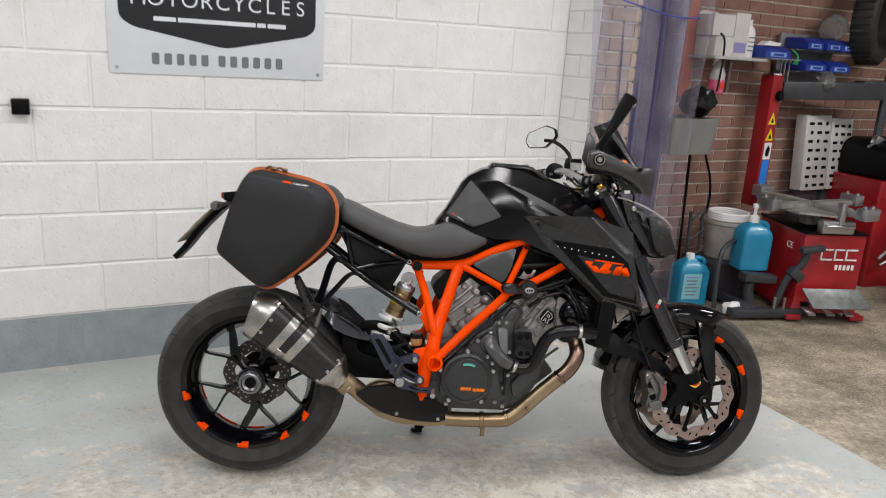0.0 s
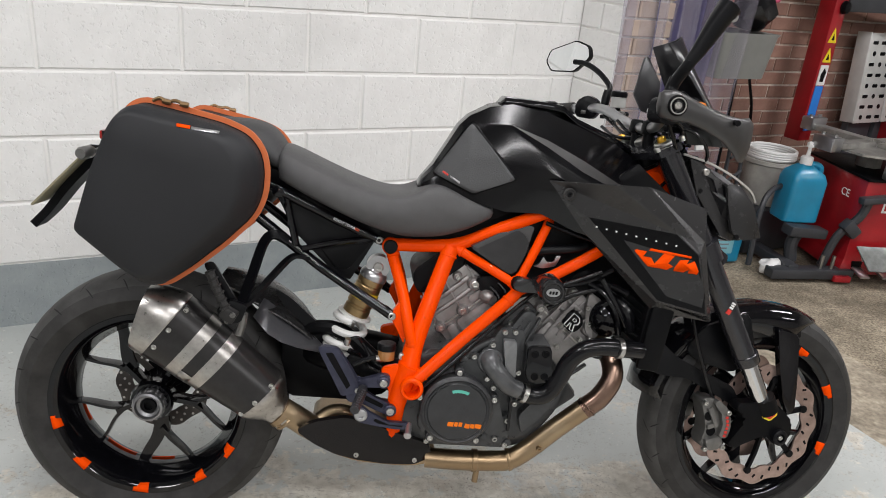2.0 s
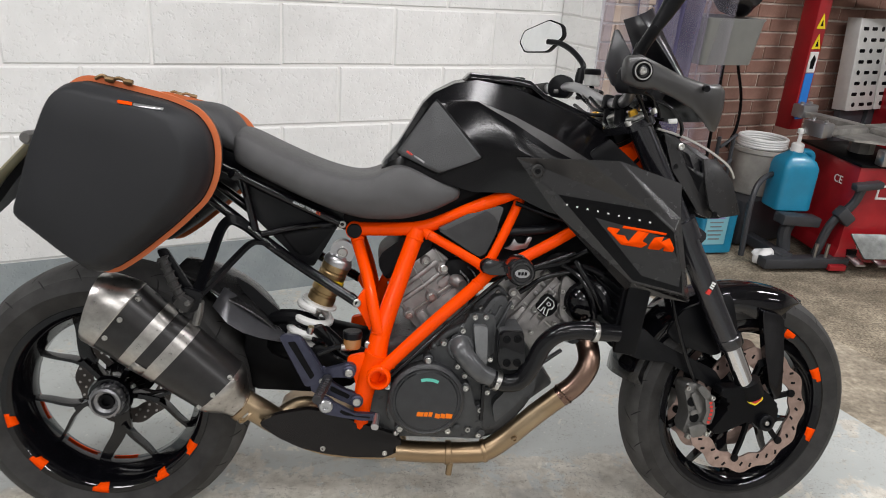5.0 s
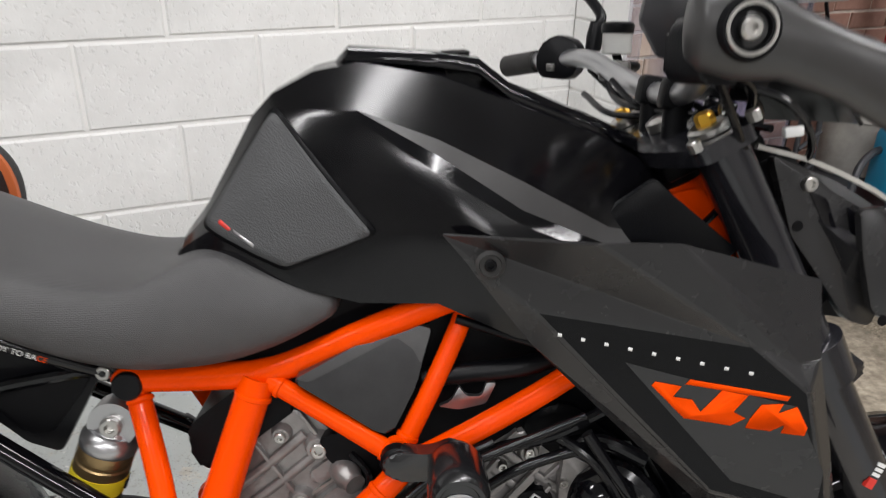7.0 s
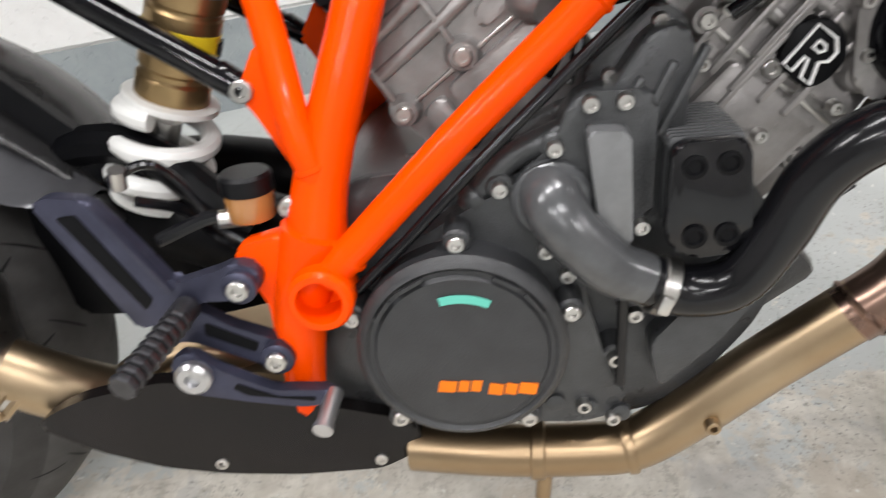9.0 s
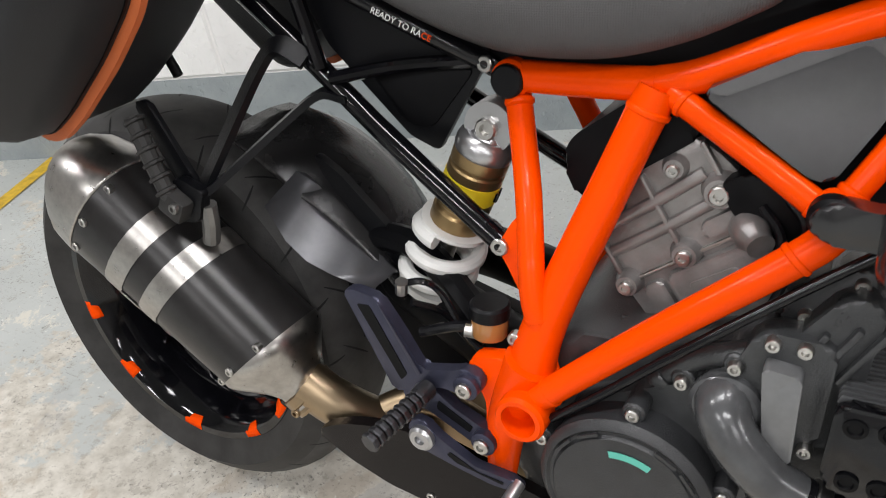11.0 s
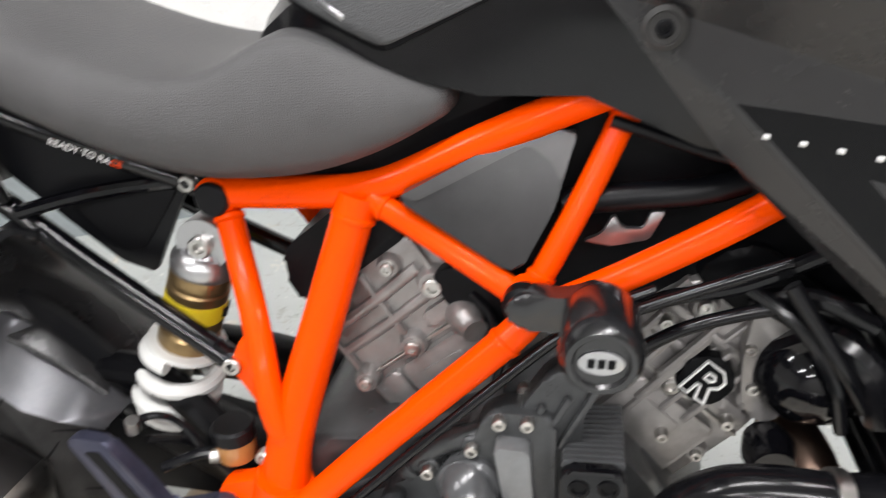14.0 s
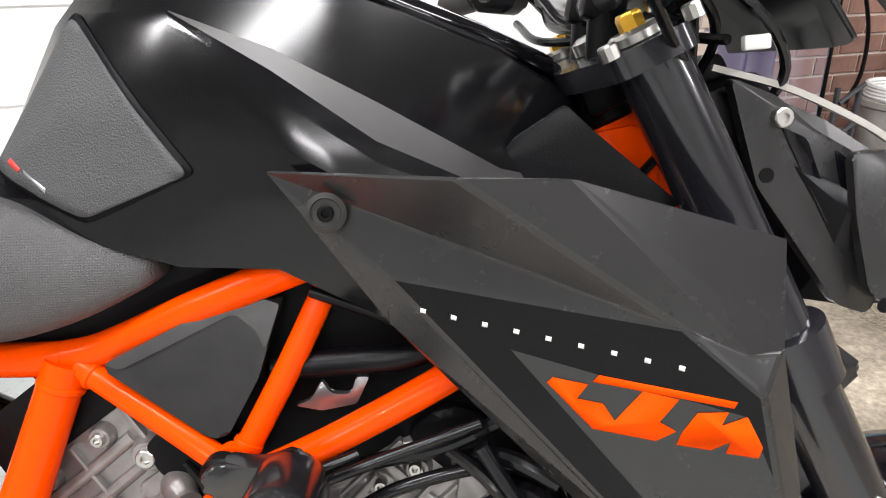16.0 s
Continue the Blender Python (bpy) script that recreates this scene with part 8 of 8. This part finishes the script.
# bead breaker in front of the machine's left side
bm = B()
box(bm, (-.18, -.02, .035), (.46, .07, .05), (0, 0, 4), .006)
box(bm, (-.30, .12, .05), (.06, .30, .05), (0, 0, 10), .006)
part("bead_base", bm, M_DARKARM, tyre_changer)
bm = B()
tube(bm, [(-.24, .07, .06), (-.25, .08, .16), (-.20, .10, .235)], .032, 10)
box(bm, (-.22, .05, .228), (.22, .08, .05), (0, 5, 8), .008)
part("bead_arm", bm, M_DARKARM, tyre_changer)
bm = B()
tube(bm, [(-.10, .02, .06), (-.06, .02, .22), (.01, .0, .33), (.03, -.01, .42)], .022, 10)
box(bm, (.045, -.02, .43), (.14, .05, .035), (0, -8, 0), .008)
box(bm, (-.02, 0, .27), (.09, .06, .06), (0, 40, 0), .01)
part("bead_lever", bm, M_DARKARM, tyre_changer)
bm = B()
for x in (-.13, -.07):
    tube(bm, [(x, -.02, .05), (x, -.02, .13)], .009, 8)
part("bead_pins", bm, M_BOLT, tyre_changer)

# ---- wheel balancer beyond, perforated ramps, tyres ----
bal = in_room(thing("wheel_balancer", "red wheel balancer with black hood", "wheel balancer"), 4.98, .20, -.055, -8)
bm = B()
loft(bm, [[(x, y, z) for x, y in rounded([(-.40 * k, -.22 * k), (.55 * k, -.22 * k), (.55 * k, .25 * k), (-.40 * k, .25 * k)], .03)] for z, k in ((.0, .86), (.25, .92), (.70, 1), (.80, 1))])
part("housing", bm, M_REDD, bal, "red steel housing")
bm = B()
prism(bm, rounded([(-.36, .80), (.50, .80), (.50, 1.06), (-.28, 1.06), (-.34, 1.0)], .03), -.20, .22, .01)
part("hood", bm, M_MATTE, bal, "black hood")
bm = B()
box(bm, (-.05, -.10, 1.085), (.14, .06, .05), (0, 0, 0), .01)
part("latch", bm, M_YELLOW, bal)
bm = B()
tube(bm, [(-.36, -.28, .28), (-.25, -.32, .42), (-.12, -.30, .50)], .012, 8)
tube(bm, [(-.36, -.30, .24), (-.26, -.36, .34)], .009, 8)
part("lever", bm, M_SILVER, bal)
M_RAMP = mat("galvanised_ramp", (0.66, 0.66, 0.64), .38, .35, noise_scale=9, noise_amt=.08)
for (u, d, z, w, h, r, lab) in ((4.385, -.05, .62, .27, .52, 4, "perforated white steel ramp leaning on the wall"), (4.665, -.07, .62, .24, .50, 4, "perforated white steel ramp leaning beside another")):
    rmp = in_room(thing("ramp", lab, "ramp", group="perforated ramps"), u, d, z, r)
    bm = B()
    box(bm, (0, 0, h / 2), (w, .012, h), (-5, 0, 0), .003)
    for s in (-1, 1):
        box(bm, (s * w / 2, .040, h / 2), (.012, .085, h), (-5, 0, 0), .003)
    part("deck", bm, M_RAMP, rmp)
    for j in range(8):
        for i in range(3):
            bm = B()
            zz = .035 + h * .118 * j
            xx = (-.32 + .32 * i + (.0 if j % 2 else .03)) * w
            ring = rounded([(xx - .026, zz - .010), (xx + .026, zz - .010), (xx + .026, zz + .010), (xx - .026, zz + .010)], .009)
            if (i + j) % 3 == 0:
                ring = [(xx + .016 * math.cos(a * math.pi / 6), zz + .014 * math.sin(a * math.pi / 6)) for a in range(12)]
            prism(bm, ring, -.0078, -.006, place=Matrix.Translation((0, -.0435 * 2 * 0 , 0)) @ Matrix.Translation((0, 0, h / 2)) @ Matrix.Rotation(radians(-5), 4, "X") @ Matrix.Translation((0, 0, -h / 2)))
            part("slot", bm, M_MATTE, rmp, smooth=0)
    bm = B()
    box(bm, (0, .03, -.31), (w * .9, .04, .62), (0, 0, 0), .003)
    part("stand_plate", bm, M_DARKARM, rmp)


def loose_tyre(m, R, w, label):
    ob = thing("loose_tyre", label, "tyre", m, group="loose tyres")
    bm = B()
    prof = []
    for k in range(33):
        a = 2 * math.pi * k / 32
        prof.append((R * .80 + R * .20 * math.copysign(abs(math.cos(a)) ** .7, math.cos(a)), w / 2 * math.copysign(abs(math.sin(a)) ** .7, math.sin(a))))
    lathe(bm, prof, (0, 0, 0), (0, 1, 0), 56, cap=False)
    part("carcass", bm, M_RUBBER, ob)
    bm = B()
    for k in range(40):
        a = 2 * math.pi * k / 40
        box(bm, (R * 1.0 * math.cos(a), 0, R * 1.0 * math.sin(a)), (.008, w * .75, .012), (0, -math.degrees(a) + 15, 0))
    tagged(part("tread_block", bm, M_RUBBER, ob), kind="stuff")
    return ob


loose_tyre(room_pose(4.64, .02, 1.80, 20), .30, .16, "black tyre hanging on the brick wall above machines")
loose_tyre(room_pose(4.70, .76, .30, 12), .30, .17, "black tyre standing on the floor by a machine")
bm = B()
box(bm, (4.64, .13, 2.085), (.06, .16, .03), (0, 0, 0), .004)
tagged(in_room(part("tyre_hook", bm, M_DARKARM)), "dark steel hook that carries a tyre", "hook")

# ---- jugs, bucket, small things by the machine ----
M_BLUEP = mat("blue_jug_plastic", (0.012, 0.21, 0.36), .32, noise_scale=7, noise_amt=.12, coat=.2)


def jug(m, w, dd, h, label, pump):
    ob = thing("jug", label, "jug", m, group="blue plastic jugs")
    bm = B()
    rings = []
    for z, k, sx in ((0, .94, 0), (.006, 1, 0), (.50 * h, 1, 0), (.74 * h, 1, 0), (.86 * h, .86, -.02), (.95 * h, .50, -.05), (h, .30, -.06), (h * 1.01, .28, -.06)):
        rings.append([(x + sx * w, y, z) for x, y in rounded([(-w / 2 * k, -dd / 2 * k), (w / 2 * k, -dd / 2 * k), (w / 2 * k, dd / 2 * k), (-w / 2 * k, dd / 2 * k)], .03 * k)])
    loft(bm, rings)
    part("jug_body", bm, M_BLUEP, ob, "blue moulded body")
    bm = B()
    tube(bm, [(w * .04, 0, h * .98), (w * .22, 0, h * 1.0), (w * .40, 0, h * .94), (w * .43, 0, h * .78)], .016, 12)
    part("jug_handle", bm, M_BLUEP, ob)
    bm = B()
    if pump:
        lathe(bm, [(.030, h), (.030, h + .035), (.024, h + .040), (.010, h + .045), (.009, h + .085), (.018, h + .088), (.016, h + .100)], (-.06 * w, 0, 0), (0, 0, 1), 18)
        box(bm, (-.06 * w + .02, 0, h + .106), (.075, .022, .020), (0, -8, 0), .006)
        part("pump_head", bm, M_WHITE, ob, "white pump head")
    else:
        lathe(bm, [(.026, h), (.026, h + .028), (.022, h + .030)], (-.06 * w, 0, 0), (0, 0, 1), 18)
        part("cap", bm, M_WHITE, ob)
    return ob


jug(room_pose(3.335, .42, .255, -18), .19, .15, .285, "blue plastic jug with white pump standing on a machine arm", True)
j2 = jug(room_pose(3.04, .25, .0, -14), .20, .15, .29, "blue plastic jug with printed label on the floor", False)
bm = B()
box(bm, (-.02, -.0765, .13), (.12, .003, .16))
part("jug_label", bm, mat("teal_label", (.20, .45, .52), .5), j2, "pale printed label")
for k in range(6):
    bm = B()
    box(bm, (-.025, -.079, .19 - .022 * k), (.085 - .012 * (k % 3), .002, .007))
    part("label_line", bm, M_VIOLETP if k == 0 else M_SIGNGREY, j2, smooth=0)
bucket = in_room(thing("bucket", "dirty white plastic bucket with coiled hose on top", "bucket"), 3.44, .12, .24)
bm = B()
lathe(bm, [(.115, 0), (.120, .005), (.142, .22), (.150, .225), (.150, .245), (.138, .245), (.112, .02)], (0, 0, 0), (0, 0, 1), 30)
part("pail", bm, mat("dirty_white_plastic", (.32, .305, .28), .5, noise_scale=8, noise_amt=.25), bucket)
bm = B()
for k in range(4):
    pts = [(.12 * math.cos(a * math.pi / 8), .12 * math.sin(a * math.pi / 8), .255 + .012 * k) for a in range(17)]
    tube(bm, pts, .009, 8, 2)
part("hose_coil", bm, M_WHITE, bucket)
bm = B()
box(bm, (0, 0, .12), (.42, .30, .235), (0, 0, 0), .01)
tagged(in_room(part("low_stand", bm, M_DARKARM), 3.44, .12, 0), "low dark metal stand under a bucket", "stand")
bm = B()
tube(bm, [(3.10, .42 * -1, .02), (3.11, -.40, .30), (3.18, -.38, .40), (3.34, -.36, .42)], .014, 10)
tagged(in_room(part("bent_pipe", bm, M_DARKARM)), "bent dark steel pipe standing by jugs", "pipe")
bm = B()
bmesh.ops.create_icosphere(bm, subdivisions=3, radius=.05)
for v in bm.verts:
    v.co = Vector((v.co.x * 1.2, v.co.y, v.co.z * .9)) * (1 + .4 * noise.noise(v.co * 30)) + Vector((0, 0, .035))
    v.co.z = max(0.0, v.co.z)
tagged(in_room(part("paper_towel", bm, M_WHITE), 3.17, .50, 0), "crumpled white paper towel on the floor", "paper")
ladder = in_room(thing("metal_rack", "narrow dark metal rack behind jugs", "rack"), 3.12, .18, 0)
for x in (-.05, .05):
    bm = B()
    tube(bm, [(x, 0, .0), (x, .02, .56)], .010, 8)
    part("upright", bm, M_DARKARM, ladder)
for k in range(4):
    bm = B()
    tube(bm, [(-.05, .004, .12 + .13 * k), (.05, .004, .18 + .13 * k)], .008, 8)
    part("strut", bm, M_DARKARM, ladder)
bm = B()
box(bm, (3.18, -.06, .055), (.40, .22, .11), (0, 0, 6), .012)
tagged(in_room(part("toolbox", bm, M_DARKARM)), "low dark toolbox on the floor", "toolbox")

# ---- pieces of the walls ----
def piece_mesh(name, w, dep, h, bev, material):
    bm = B()
    box(bm, (0, 0, 0), (w, dep, h), (0, 0, 0), 0)
    es = [e for e in bm.edges if all(v.co.y < 0 for v in e.verts)]
    bevelled(bm, es, bev, 1)
    ob = part(name, bm, material, smooth=0)
    me = ob.data
    bpy.data.objects.remove(ob)
    return me


rnd = random.Random(5)
full_w = piece_mesh("block", .442, .014, .217, .0055, M_BLOCKW)
full_g = piece_mesh("block", .446, .010, .219, .0030, M_BLOCKG)
for c in range(-1, 12):
    z = -.024 + .225 * c + .1125 if c >= 0 else None
    if z is None:
        continue
    offset = 0.0 if c % 2 == 0 else .225
    for k in range(-9, 6):
        u = k * .45 + offset + .225
        if u + .2205 > 2.13 or u < -3.7:
            continue
        ob = new("block", full_g if c == 0 else full_w)
        ob.parent = wall_n
        ob.location = (u, (.0076 if c == 0 else .0056) + rnd.uniform(-.0008, .0008), z + rnd.uniform(-.0015, .0015))
        ob.rotation_euler = (0, rnd.uniform(-.0015, .0015), rnd.uniform(-.002, .002))
    # a closing piece at the corner
    last = max(k * .45 + offset + .45 for k in range(-9, 6) if k * .45 + offset + .4455 <= 2.13)
    w = 2.139 - last - .004
    if w > .03:
        ob = new("block", piece_mesh("block", w, .010, .216, .0035, M_BLOCKG if c == 0 else M_BLOCKW))
        ob.parent = wall_n
        ob.location = (last + .003 + w / 2, .0062, z)
side_long = piece_mesh("block", .268, .010, .104, .003, M_BLOCKW)
side_short = piece_mesh("block", .130, .010, .104, .003, M_BLOCKW)
for c in range(24):
    z = -.024 + .1125 * c + .056
    if c % 2:
        spots = ((-.135, side_long),)
    else:
        spots = ((-.066, side_short), (-.205, side_short))
    for y, me in spots:
        ob = new("block", me)
        ob.parent = pil_w
        ob.location, ob.rotation_euler = (2.1400, y, z), (0, 0, radians(-90))
# the pier's bare face: a stretcher and a closer in each course
M_TANBRICK = pieces_material("tan_brick", (0.36, 0.275, 0.225), (0.47, 0.385, 0.325), .85, .4, 90, None, .10)
face_long = piece_mesh("brick", .210, .012, .066, .003, M_TANBRICK)
face_short = piece_mesh("brick", .056, .012, .066, .003, M_TANBRICK)
for c in range(36):
    z = .005 + .075 * c
    for u, me in (((2.250, face_long), (2.390, face_short)) if c % 2 else ((2.173, face_short), (2.313, face_long))):
        ob = new("brick", me)
        ob.parent = pil_w
        ob.location = (u, -.2740 + rnd.uniform(-.0008, .0008), z)
brick = piece_mesh("brick", .215, .012, .065, .003, M_BRICK)
count = 0
rest = B()
for c in range(0, 37):
    z = .02 + .075 * c
    for k in range(0, 21):
        u = 2.45 + .225 * k + (.1125 if c % 2 else 0)
        if .42 < z < 1.95 and u > 2.9 and count < 300:
            ob = new("brick", brick)
            ob.parent = wall_b
            ob.location = (u, .2135 + rnd.uniform(-.002, .002), z + rnd.uniform(-.0015, .0015))
            ob.rotation_euler = (0, rnd.uniform(-.006, .006), rnd.uniform(-.006, .006))
            count += 1
        else:
            n0 = [(u - .1075, .208, z - .0325), (u + .1075, .208, z - .0325), (u + .1075, .208, z + .0325), (u - .1075, .208, z + .0325)]
            f = [rest.verts.new(p) for p in n0]
            b4 = [rest.verts.new((p[0], .220, p[2])) for p in n0]
            rest.faces.new(f)
            for i in range(4):
                rest.faces.new((f[i], b4[i], b4[(i + 1) % 4], f[(i + 1) % 4]))
far_bricks = part("far_bricks", rest, M_BRICK, wall_b, smooth=0)
tagged(far_bricks, kind="stuff")
